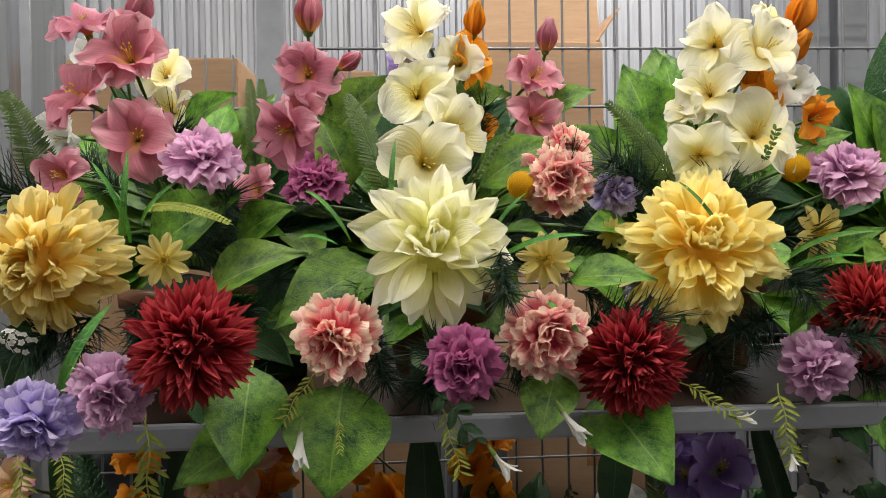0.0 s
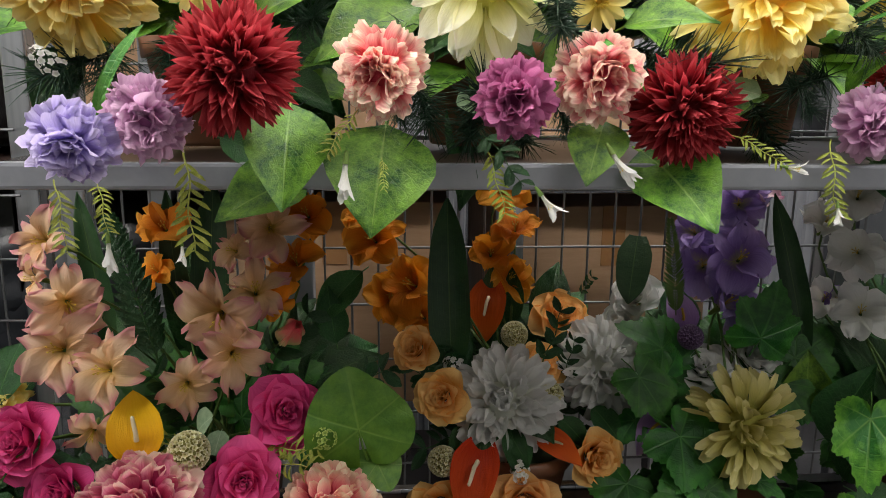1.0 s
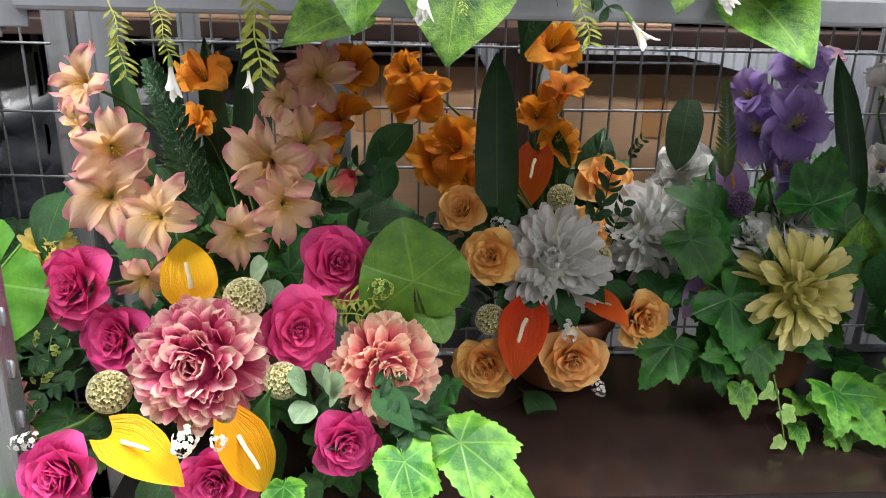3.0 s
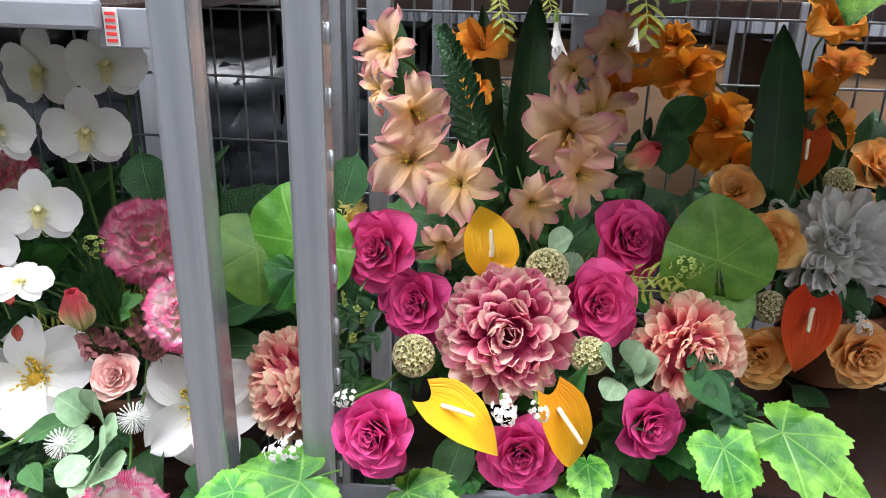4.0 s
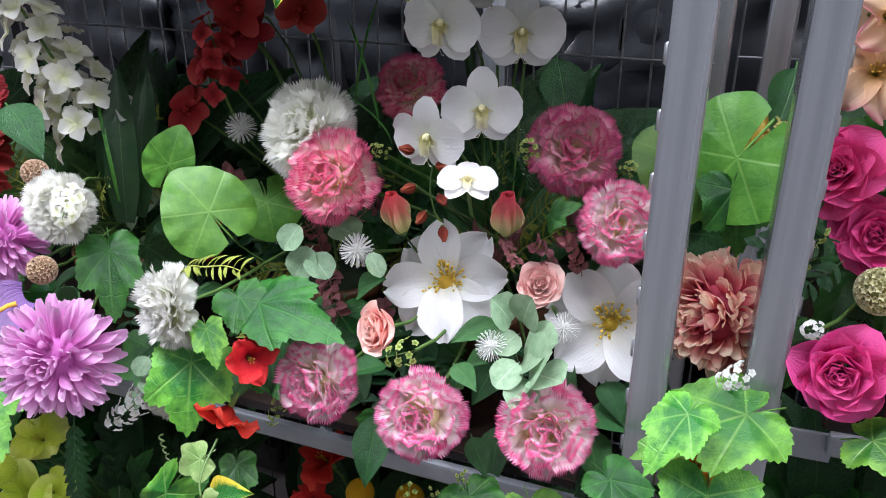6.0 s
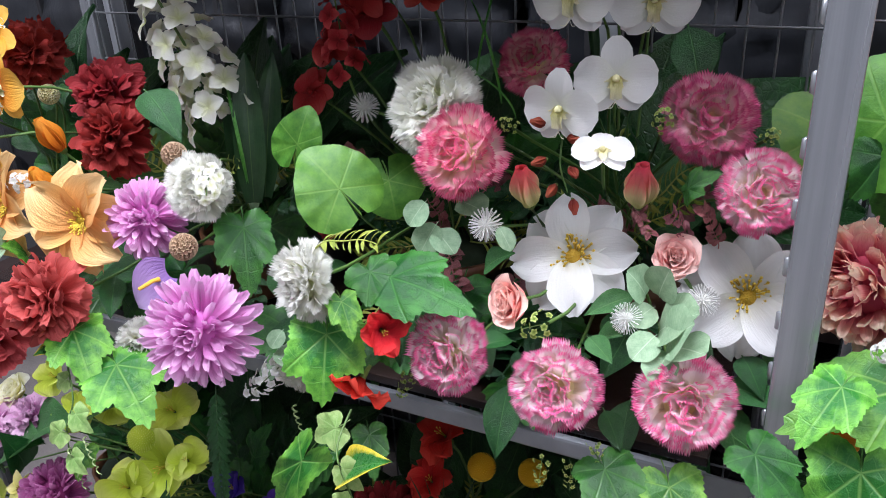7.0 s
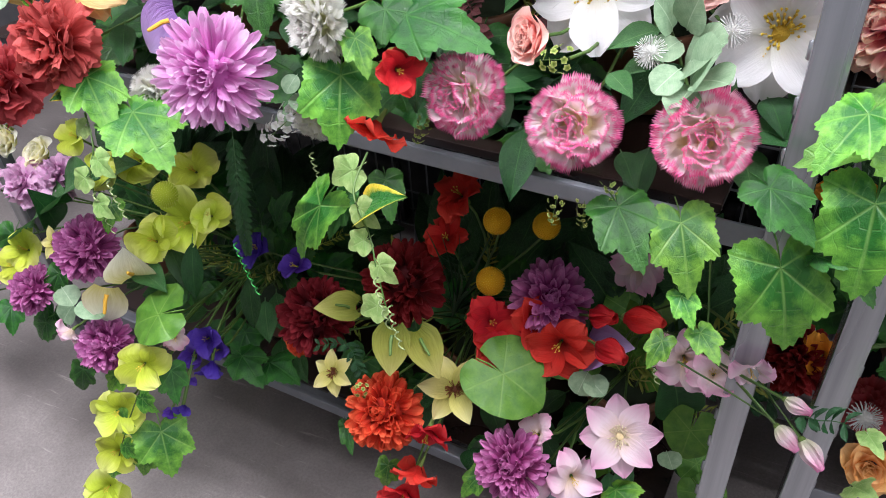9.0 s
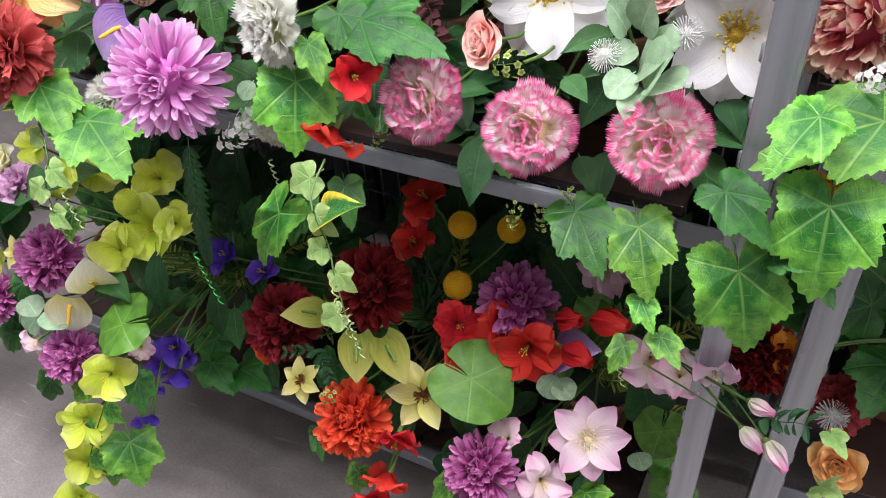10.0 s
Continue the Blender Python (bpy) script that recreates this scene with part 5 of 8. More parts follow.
t1.leaf("fern", -0.157, 1, 1.813, 0.126, (-0.026, 0, 1), (0.156, -0.976, 0.6), 0.60)
t1.leaf("yellow_frond", -0.251, 0.8, 1.755, 0.119, (0.857, -0.505, -0.102), (0.25, -0.968, 0.713), 1.00)
t1.leaf("pine", -0.308, 0.8, 1.644, 0.074, (0.078, -0.809, -0.583), (0.362, -0.925, 0.862), 1.10)
t1.leaf("pine", -0.335, 0.78, 1.624, 0.049, (-0.101, -0.821, -0.562), (0.397, -0.909, 0.876), 1.00)
t1.leaf("pine", -0.262, 0.8, 1.655, 0.068, (0.305, -0.739, -0.601), (0.304, -0.947, 0.85), 1.00)
t1.leaf("grass", -0.26, 0.78, 1.72, 0.099, (-0.223, -0.405, 0.887), (0.331, -0.942, 0.696), 1.00)
t1.leaf("grass", -0.268, 0.78, 1.709, 0.116, (0.156, -0.258, 0.953), (0.317, -0.947, 0.696), 1.00)
t1.leaf("grass", -0.281, 0.76, 1.72, 0.049, (0.2, -0.816, -0.542), (0.345, -0.939, 0.765), 1.60)
t1.leaf("grass", -0.305, 0.72, 1.578, 0.108, (0.476, -0.184, 0.86), (0.359, -0.926, 0.869), 1.80)
t1.leaf("grass", -0.254, 0.8, 1.737, 0.080, (0.66, -0.251, 0.708), (0.275, -0.96, 0.695), 1.00)
t1.leaf("sprig", -0.355, 0.74, 1.523, 0.072, (0.225, -0.415, -0.882), (0.364, -0.924, 0.864), 1.00)
t1.leaf("sprig", -0.316, 0.74, 1.523, 0.055, (0.282, -0.547, -0.788), (0.322, -0.941, 0.853), 1.00)
t1.leaf("sprig", -0.231, 0.73, 1.555, 0.099, (0.098, -0.302, -0.948), (0.226, -0.969, 0.849), 1.00)
t1.head("white_bell", -0.297, 0.7, 1.461, 0.020, (0.05, -0.2, -1))
t1.head("white_bell", -0.231, 0.7, 1.461, 0.020, (0.1, -0.2, -1))
t1.head("tiny_white", -0.338, 0.72, 1.626, 0.032, (-0.2, -0.8, 0.4))
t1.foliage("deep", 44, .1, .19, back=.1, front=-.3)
t1.foliage("big", 30, .08, .13, back=.1, front=-.42)
t1.foliage("pine", 9, .08, .12, back=-.2, front=-.8)
t1.foliage("fern", 5, .14, .2, back=.1, front=-.3)
t1.foliage("big", 44, .1, .18, back=.1, front=-.3)
t1.skirt("big", 10, 0.07, 0.1, 0.18, (-0.15, -0.05), (-0.12, 0.02))
t1.skirt("pine", 7, 0.07, 0.1)

t2 = Bunch(0.07, 0.98, 1.54, "mixed arrangement with cream dahlia, salmon carnations and ivory gladioli", 0.17, True, 49)
t2.head("cream_dahlia", 0.048, 0.745, 1.713, 0.161, (0.05, -1, 0.25))
t2.head("carn_salmon", -0.048, 0.72, 1.626, 0.081)
t2.head("carn_mauve", 0.07, 0.685, 1.605, 0.07)
t2.head("carn_salmon", 0.156, 0.725, 1.624, 0.083)
t2.head("red_mum", 0.24, 0.725, 1.593, 0.112)
t2.head("daisy", 0.165, 0.775, 1.696, 0.077)
t2.head("daisy", 0.258, 0.85, 1.722, 0.046)
t2.head("carn_mauve", -0.076, 0.84, 1.782, 0.068, (0.1, -0.6, 0.85))
t2.head("glad_rose", -0.087, 0.88, 1.913, 0.081)
t2.head("bud_rose", -0.087, 0.89, 1.964, 0.053, (0.1, -0.3, 1))
t2.head("glad_rose", -0.112, 0.86, 1.845, 0.096, (-0.4, -0.9, 0.1))
t2.head("glad_rose", -0.095, 0.88, 1.867, 0.070)
t2.head("bud_rose", -0.05, 0.88, 1.919, 0.033, (0.8, -0.5, 0.4))
t2.head("glad_rose", -0.144, 0.84, 1.777, 0.061)
t2.head("glad_ivory", 0.038, 0.86, 1.96, 0.097)
t2.head("glad_ivory", 0.035, 0.84, 1.882, 0.095, (-0.2, -0.8, 0.5))
t2.head("glad_ivory", 0.078, 0.83, 1.842, 0.094, (0.3, -0.9, 0.2))
t2.head("glad_ivory", 0.045, 0.8, 1.799, 0.100, (-0.1, -1, 0.1))
t2.head("glad_ivory", 0.087, 0.88, 1.926, 0.066)
t2.head("glad_tangerine", 0.106, 0.9, 1.937, 0.075, (0.5, -0.7, 0.4))
t2.head("bud_orange", 0.111, 0.92, 1.968, 0.042, (0.1, -0.3, 1))
t2.head("glad_tangerine", 0.115, 0.9, 1.849, 0.048)
t2.head("glad_rose", 0.185, 0.9, 1.916, 0.078, (0.2, -0.9, 0.4))
t2.head("bud_rose", 0.2, 0.92, 1.948, 0.042, (0.1, -0.3, 1))
t2.head("glad_rose", 0.18, 0.88, 1.859, 0.070)
t2.head("carn_salmon", 0.192, 0.83, 1.781, 0.079)
t2.head("carn_salmon", 0.207, 0.85, 1.82, 0.052)
t2.head("bobble", 0.15, 0.82, 1.776, 0.032)
t2.head("carn_violet", 0.271, 0.88, 1.769, 0.056)
t2.head("glad_purple", 0.029, 0.92, 1.935, 0.055)
t2.leaf("big", -0.076, 0.92, 1.826, 0.132, (0.684, -0.151, 0.714), (0.038, -0.986, 0.587), 0.95)
t2.leaf("big", -0.04, 0.86, 1.78, 0.089, (-0.357, -0.225, 0.906), (0.069, -0.991, 0.635), 1.00)
t2.leaf("big", 0.063, 0.93, 1.874, 0.098, (0.926, -0.306, 0.221), (-0.108, -0.979, 0.577), 0.90)
t2.leaf("big", 0.109, 0.86, 1.778, 0.104, (0.825, -0.193, 0.531), (-0.165, -0.981, 0.653), 0.95)
t2.leaf("big", 0.195, 0.92, 1.872, 0.071, (0.88, -0.282, 0.383), (-0.227, -0.959, 0.579), 0.90)
t2.leaf("big", 0.231, 0.9, 1.772, 0.089, (0.721, -0.224, 0.656), (-0.271, -0.959, 0.663), 1.00)
t2.leaf("big", -0.011, 0.8, 1.691, 0.130, (-0.784, -0.461, -0.416), (0.084, -0.994, 0.819), 0.85)
t2.leaf("big", -0.044, 0.75, 1.575, 0.114, (-0.138, -0.438, -0.888), (0.073, -0.965, 1.001), 1.35)
t2.leaf("big", 0.171, 0.75, 1.58, 0.075, (-0.349, -0.532, -0.772), (-0.194, -0.957, 0.963), 1.15)
t2.leaf("big", 0.22, 0.78, 1.549, 0.123, (0.415, -0.73, -0.543), (-0.293, -0.924, 0.997), 1.15)
t2.leaf("big", 0.194, 0.78, 1.673, 0.095, (0.774, -0.631, 0.046), (-0.28, -0.958, 0.804), 0.70)
t2.leaf("deep", -0.147, 0.8, 1.616, 0.068, (0.76, -0.587, -0.279), (0.153, -0.979, 0.887), 1.00)
t2.leaf("big", -0.13, 0.8, 1.58, 0.083, (-0.076, -0.481, -0.874), (0.165, -0.964, 0.96), 0.60)
t2.leaf("deep", 0.033, 0.8, 1.666, 0.064, (-0.481, -0.787, -0.386), (-0.016, -0.997, 0.831), 1.00)
t2.leaf("deep", 0.064, 0.8, 1.666, 0.065, (0.556, -0.769, -0.315), (-0.095, -0.992, 0.829), 1.00)
t2.leaf("saw", 0.033, 0.79, 1.667, 0.067, (-0.708, -0.6, -0.372), (-0.006, -0.997, 0.831), 0.60)
t2.leaf("fern", 0.005, 0.84, 1.759, 0.146, (-0.334, 0.137, 0.933), (0.028, -0.992, 0.627), 0.75)
t2.leaf("fern", 0.347, 0.88, 1.77, 0.143, (-0.608, -0.14, 0.782), (-0.314, -0.943, 0.638), 0.75)
t2.leaf("seed_frond", 0.09, 0.8, 1.774, 0.072, (0.645, -0.277, 0.712), (-0.131, -0.987, 0.652), 1.00)
t2.leaf("pine", -0.015, 0.78, 1.616, 0.072, (0.232, -0.692, -0.684), (0.015, -0.987, 0.912), 1.30)
t2.leaf("pine", -0.039, 0.78, 1.604, 0.051, (0.25, -0.791, -0.558), (0.047, -0.986, 0.912), 1.00)
t2.leaf("pine", 0.127, 0.78, 1.6, 0.054, (0.194, -0.745, -0.639), (-0.158, -0.973, 0.919), 1.00)
t2.leaf("grass", 0.004, 0.8, 1.733, 0.102, (0.076, -0.197, 0.978), (-0.004, -0.997, 0.672), 1.00)
t2.leaf("grass", 0.105, 0.78, 1.702, 0.084, (0.45, -0.358, 0.818), (-0.148, -0.989, 0.729), 1.00)
t2.leaf("grass", 0.11, 0.78, 1.684, 0.120, (0.779, -0.501, 0.376), (-0.192, -0.981, 0.766), 1.00)
t2.leaf("grass", 0.139, 0.74, 1.665, 0.097, (0.623, -0.517, -0.586), (-0.215, -0.971, 0.858), 1.00)
t2.leaf("grass", -0.084, 0.8, 1.771, 0.087, (0.626, -0.461, -0.629), (0.077, -0.997, 0.72), 1.00)
t2.leaf("grass", -0.097, 0.8, 1.717, 0.064, (0.782, -0.623, 0.033), (0.096, -0.995, 0.751), 1.30)
t2.leaf("sprig", -0.07, 0.74, 1.589, 0.060, (-0.471, -0.669, -0.576), (0.117, -0.974, 0.943), 1.00)
t2.leaf("sprig", -0.048, 0.73, 1.546, 0.039, (0.039, -0.768, -0.639), (0.069, -0.967, 0.993), 0.70)
t2.leaf("sprig", 0.051, 0.73, 1.557, 0.069, (0.234, -0.436, -0.869), (-0.156, -0.985, 0.825), 1.00)
t2.leaf("green_sprig", 0.045, 0.73, 1.572, 0.070, (0.563, -0.43, -0.706), (-0.164, -0.985, 0.797), 1.00)
t2.head("white_bell", -0.082, 0.69, 1.533, 0.024, (-0.1, -0.3, -1))
t2.head("white_bell", 0.104, 0.69, 1.508, 0.026, (0.6, -0.2, -0.8))
t2.head("white_bell", 0.17, 0.69, 1.544, 0.024, (0.5, -0.3, -0.8))
t2.leaf("euc", 0.048, 0.76, 1.593, 0.031, (-0.757, -0.642, 0.123), (-0.04, -0.987, 0.908), 1.00)
t2.foliage("deep", 44, .1, .19, back=.1, front=-.3)
t2.foliage("big", 30, .08, .13, back=.1, front=-.42)
t2.foliage("pine", 9, .08, .12, back=-.2, front=-.8)
t2.foliage("fern", 5, .14, .2, back=.1, front=-.3)
t2.foliage("big", 44, .1, .18, back=.1, front=-.3)
t2.skirt("big", 10, 0.07, 0.1, 0.18, (-0.15, -0.05), (-0.12, 0.02))
t2.skirt("pine", 7, 0.07, 0.1)

t3 = Bunch(0.42, 0.99, 1.54, "mixed arrangement with yellow dahlia, ivory gladioli and tangerine buds", 0.17, True, 121)
t3.head("yel_dahlia", 0.33, 0.765, 1.704, 0.160, (-0.1, -1, 0.3))
t3.head("glad_ivory", 0.408, 0.9, 1.954, 0.090, (-0.5, -0.8, 0.3))
t3.head("glad_ivory", 0.463, 0.88, 1.942, 0.102, (0.2, -0.9, 0.2))
t3.head("glad_ivory", 0.444, 0.87, 1.842, 0.111)
t3.head("glad_ivory", 0.39, 0.88, 1.891, 0.088, (-0.3, -0.8, 0.3))
t3.head("glad_ivory", 0.367, 0.86, 1.811, 0.093, (-0.2, -1, 0))
t3.head("glad_ivory", 0.366, 0.9, 1.871, 0.062, (-0.7, -0.6, 0.2))
t3.head("bud_orange", 0.523, 0.93, 1.976, 0.058, (0.3, -0.3, 1))
t3.head("bud_orange", 0.508, 0.93, 1.936, 0.050, (0.4, -0.5, 0.6))
t3.head("glad_tangerine", 0.476, 0.92, 1.891, 0.064)
t3.head("glad_tangerine", 0.531, 0.9, 1.859, 0.067, (0.4, -0.8, 0.2))
t3.head("bud_orange", 0.471, 0.94, 1.902, 0.051, (-0.2, -0.4, 0.8))
t3.head("glad_ivory", 0.492, 0.92, 1.987, 0.064, (0.3, -0.4, 0.9))
t3.head("glad_white", 0.51, 0.9, 1.901, 0.056)
t3.head("carn_lilac", 0.546, 0.86, 1.785, 0.084, (0.1, -0.75, 0.6))
t3.head("bobble", 0.485, 0.86, 1.795, 0.035)
t3.head("daisy", 0.523, 0.88, 1.718, 0.089)
t3.head("carn_lilac", 0.444, 0.745, 1.582, 0.072)
t3.leaf("big", 0.351, 0.92, 1.821, 0.063, (0.455, -0.315, 0.833), (-0.358, -0.925, 0.622), 1.00)
t3.leaf("big", 0.505, 0.92, 1.813, 0.081, (0.792, -0.491, 0.362), (-0.496, -0.862, 0.649), 0.90)
t3.leaf("deep", 0.537, 0.9, 1.761, 0.077, (0.704, -0.518, 0.486), (-0.525, -0.849, 0.693), 0.90)
t3.leaf("big", 0.546, 0.88, 1.691, 0.064, (0.578, -0.629, 0.521), (-0.535, -0.845, 0.761), 0.80)
t3.leaf("big", 0.445, 0.8, 1.607, 0.074, (0.141, -0.811, 0.568), (-0.487, -0.868, 0.849), 0.60)
t3.leaf("pine", 0.426, 0.8, 1.626, 0.087, (-0.866, -0.457, -0.204), (-0.428, -0.897, 0.863), 1.10)
t3.leaf("pine", 0.4, 0.8, 1.608, 0.048, (-0.154, -0.841, -0.519), (-0.434, -0.891, 0.886), 1.00)
t3.leaf("deep", 0.484, 0.8, 1.537, 0.077, (0.169, -0.776, -0.608), (-0.509, -0.833, 0.966), 1.00)
t3.leaf("big", 0.523, 0.78, 1.546, 0.070, (-0.133, -0.572, -0.809), (-0.536, -0.818, 0.96), 0.90)
t3.leaf("euc", 0.304, 0.78, 1.613, 0.035, (0.815, -0.567, -0.12), (-0.364, -0.923, 0.875), 1.00)
t3.leaf("seed_frond", 0.438, 0.86, 1.774, 0.069, (0.259, -0.289, 0.921), (-0.45, -0.889, 0.662), 1.00)
t3.leaf("grass", 0.349, 0.74, 1.703, 0.099, (-0.508, 0.202, 0.837), (-0.381, -0.924, 0.719), 0.70)
t3.leaf("grass", 0.454, 0.84, 1.674, 0.130, (0.477, -0.769, 0.426), (-0.508, -0.861, 0.768), 1.00)
t3.leaf("grass", 0.461, 0.84, 1.667, 0.100, (0.508, -0.797, 0.327), (-0.504, -0.863, 0.787), 1.00)
t3.leaf("grass", 0.401, 0.8, 1.677, 0.059, (0.511, -0.842, -0.174), (-0.457, -0.888, 0.803), 1.00)
t3.leaf("sprig", 0.399, 0.74, 1.564, 0.077, (0.043, -0.258, -0.965), (-0.522, -0.85, 0.813), 1.00)
t3.leaf("sprig", 0.295, 0.74, 1.569, 0.067, (0.672, -0.597, -0.438), (-0.454, -0.89, 0.784), 0.80)
t3.head("white_bell", 0.343, 0.7, 1.539, 0.022, (0.9, -0.3, -0.2))
t3.head("white_bell", 0.398, 0.71, 1.494, 0.021, (0.1, -0.2, -1))
t3.foliage("deep", 44, .1, .19, back=.1, front=-.3)
t3.foliage("big", 30, .08, .13, back=.1, front=-.42)
t3.foliage("pine", 9, .08, .12, back=-.2, front=-.8)
t3.foliage("fern", 5, .14, .2, back=.1, front=-.3)
t3.foliage("big", 44, .1, .18, back=.1, front=-.3)
t3.skirt("big", 10, 0.07, 0.1, 0.18, (-0.15, -0.05), (-0.12, 0.02))
t3.skirt("pine", 7, 0.07, 0.1)

t4 = Bunch(0.72, 0.99, 1.54, "mixed arrangement with crimson chrysanthemum, partly seen", 0.17, True, 164)
t4.head("red_mum", 0.508, 0.76, 1.628, 0.114)
t4.head("carn_lilac", 0.603, 0.8, 1.66, 0.089)
t4.head("yel_dahlia", 0.641, 0.78, 1.722, 0.149)
t4.leaf("big", 0.584, 0.85, 1.671, 0.064, (0.106, -0.777, 0.62), (-0.565, -0.824, 0.777), 0.80)
t4.foliage("deep", 44, .1, .19, back=.1, front=-.3)
t4.foliage("big", 30, .08, .13, back=.1, front=-.42)
t4.foliage("big", 44, .1, .18, back=.1, front=-.3)
t4.skirt("big", 10, 0.07, 0.1, 0.18, (-0.15, -0.05), (-0.12, 0.02))
t4.skirt("pine", 7, 0.07, 0.1)

m1 = Bunch(-0.28, 1.02, .945, "magenta rose and peach lily arrangement with yellow callas", 0.16, True, 172)
m1.head("rose_magenta", -0.477, 0.858, 1.201, 0.094)
m1.head("rose_magenta", -0.43, 0.84, 1.141, 0.089)
m1.head("rose_magenta", -0.172, 0.915, 1.208, 0.097)
m1.head("rose_magenta", -0.215, 0.84, 1.151, 0.094)
m1.head("rose_magenta", -0.46, 0.715, 1.042, 0.090, (-0.2, -1, 0.2))
m1.head("rose_magenta", -0.301, 0.73, 1.019, 0.088, (0, -1, 0.3))
m1.head("rose_magenta", -0.157, 0.765, 1.041, 0.080, (0.3, -1, 0.1))
m1.head("pink_mum", -0.32, 0.8, 1.132, 0.147, (0, -1, 0.35))
m1.head("coral_mum", -0.115, 0.83, 1.106, 0.128, (0.35, -1, 0.25))
m1.head("coral_mum", -0.569, 0.82, 1.038, 0.136, (-0.9, -0.8, 0.2))
m1.leaf("calla_yellow", -0.34, 0.86, 1.184, 0.082, (-0.165, 0.364, 0.917), (0.146, -0.929, 1.091), 1.10)
m1.leaf("calla_yellow", -0.399, 0.72, 1.09, 0.097, (0.884, -0.31, -0.35), (0.171, -0.817, 1.3), 0.85)
m1.leaf("calla_yellow", -0.275, 0.72, 1.104, 0.104, (0.438, -0.193, -0.878), (0.048, -0.822, 1.318), 0.75)
m1.head("ball_straw", -0.278, 0.85, 1.188, 0.055)
m1.head("ball_straw", -0.424, 0.796, 1.098, 0.054)
m1.head("ball_straw", -0.23, 0.79, 1.113, 0.047)
m1.head("lily_peach", -0.436, 0.94, 1.344, 0.102, (0.2, -0.9, 0.3))
m1.head("lily_peach", -0.448, 0.92, 1.293, 0.112, (-0.1, -1, 0.2))
m1.head("lily_peach", -0.388, 0.9, 1.272, 0.101, (0.1, -0.9, 0.5))
m1.head("lily_peach", -0.256, 0.94, 1.32, 0.121, (0.05, -1, 0.15))
m1.head("lily_peach", -0.236, 0.93, 1.278, 0.097, (0.4, -0.9, -0.1))
m1.head("lily_peach", -0.217, 0.99, 1.349, 0.093, (0.5, -0.7, 0.4))
m1.head("lily_peach", -0.297, 0.92, 1.242, 0.083, (-0.2, -0.9, -0.2))
m1.head("lily_peach", -0.481, 0.98, 1.415, 0.090, (-0.4, -0.8, 0.2))
m1.head("lily_peach", -0.493, 0.97, 1.369, 0.062, (-0.9, -0.5, 0))
m1.head("lily_peach", -0.199, 1.02, 1.423, 0.094, (0.4, -0.8, 0.3))
m1.head("lily_peach", -0.253, 1.03, 1.392, 0.066, (-0.4, -0.8, 0.3))
m1.head("bud", -0.179, 0.96, 1.288, 0.057, (0.4, -0.6, 0.5))
m1.head("lily_peach", -0.399, 0.88, 1.197, 0.068, (0, -0.9, -0.4))
m1.head("glad_tangerine", -0.367, 1.12, 1.408, 0.087)
m1.head("glad_tangerine", -0.177, 1.1, 1.361, 0.095)
m1.head("glad_tangerine", -0.2, 1.08, 1.308, 0.071)
m1.head("glad_tangerine", -0.162, 1.12, 1.428, 0.079)
m1.head("glad_tangerine", -0.378, 1.1, 1.349, 0.063)
m1.head("tiny_white", -0.543, 0.72, 1.022, 0.041, (-0.6, -0.8, 0.2))
m1.head("tiny_white", -0.484, 0.74, 1.073, 0.032, (-0.4, -0.8, 0.4))
m1.head("berries", -0.492, 0.83, 1.152, 0.061, (-0.2, -0.5, -1))
m1.head("tiny_white", -0.323, 0.72, 1.085, 0.040, (0.1, -0.9, 0.2))
m1.head("tiny_white", -0.287, 0.72, 1.088, 0.031, (0.1, -0.9, 0.2))
m1.head("berries", -0.123, 0.88, 1.187, 0.047)
m1.leaf("heart", -0.074, 0.88, 1.165, 0.126, (-0.174, 0, 0.985), (-0.138, -0.931, 1.088), 1.05)
m1.leaf("heart", -0.064, 0.9, 1.156, 0.061, (0.419, -0.686, -0.595), (-0.167, -0.895, 1.163), 1.00)
m1.leaf("heart", -0.551, 0.88, 1.229, 0.141, (-0.567, -0.149, -0.81), (0.066, -0.929, 1.115), 1.05)
m1.leaf("ivy_deep", -0.577, 0.87, 1.187, 0.086, (0.254, -0.368, -0.894), (0.043, -0.919, 1.143), 0.79)
m1.leaf("heart", -0.63, 0.9, 1.207, 0.110, (0.193, -0.571, -0.798), (0.401, -0.84, 1.116), 1.10)
m1.leaf("deep", -0.518, 0.98, 1.28, 0.094, (-0.176, -0.636, -0.752), (0.306, -0.908, 1.035), 1.00)
m1.leaf("deep", -0.115, 1.02, 1.261, 0.085, (-0.134, 0, 0.991), (-0.088, -0.97, 0.976), 1.00)
m1.leaf("saw", -0.079, 1.05, 1.356, 0.108, (-0.637, -0.463, -0.616), (-0.095, -0.974, 0.957), 0.80)
m1.leaf("fern_deep", -0.352, 1, 1.247, 0.219, (-0.306, 0.182, 0.934), (0.168, -0.969, 0.931), 0.75)
m1.leaf("sword", -0.305, 1.1, 1.21, 0.269, (0.036, 0.074, 0.997), (0.079, -0.982, 0.923), 1.30)
m1.leaf("sword", -0.348, 1.12, 1.221, 0.241, (-0.082, 0.083, 0.993), (0.128, -0.977, 0.922), 1.00)
m1.leaf("sword", -0.456, 1.12, 1.227, 0.234, (-0.161, 0.085, 0.983), (0.227, -0.959, 0.918), 1.00)
m1.leaf("sword", 0.056, 1.12, 1.175, 0.273, (-0.032, 0.147, 0.989), (-0.224, -0.955, 0.943), 1.50)
m1.leaf("ivy", -0.098, 0.74, 1.06, 0.079, (0.215, -0.796, -0.566), (-0.142, -0.804, 1.328), 0.79)
m1.leaf("ivy", -0.052, 0.76, 1.066, 0.117, (0.681, -0.719, -0.141), (-0.227, -0.805, 1.298), 0.68)
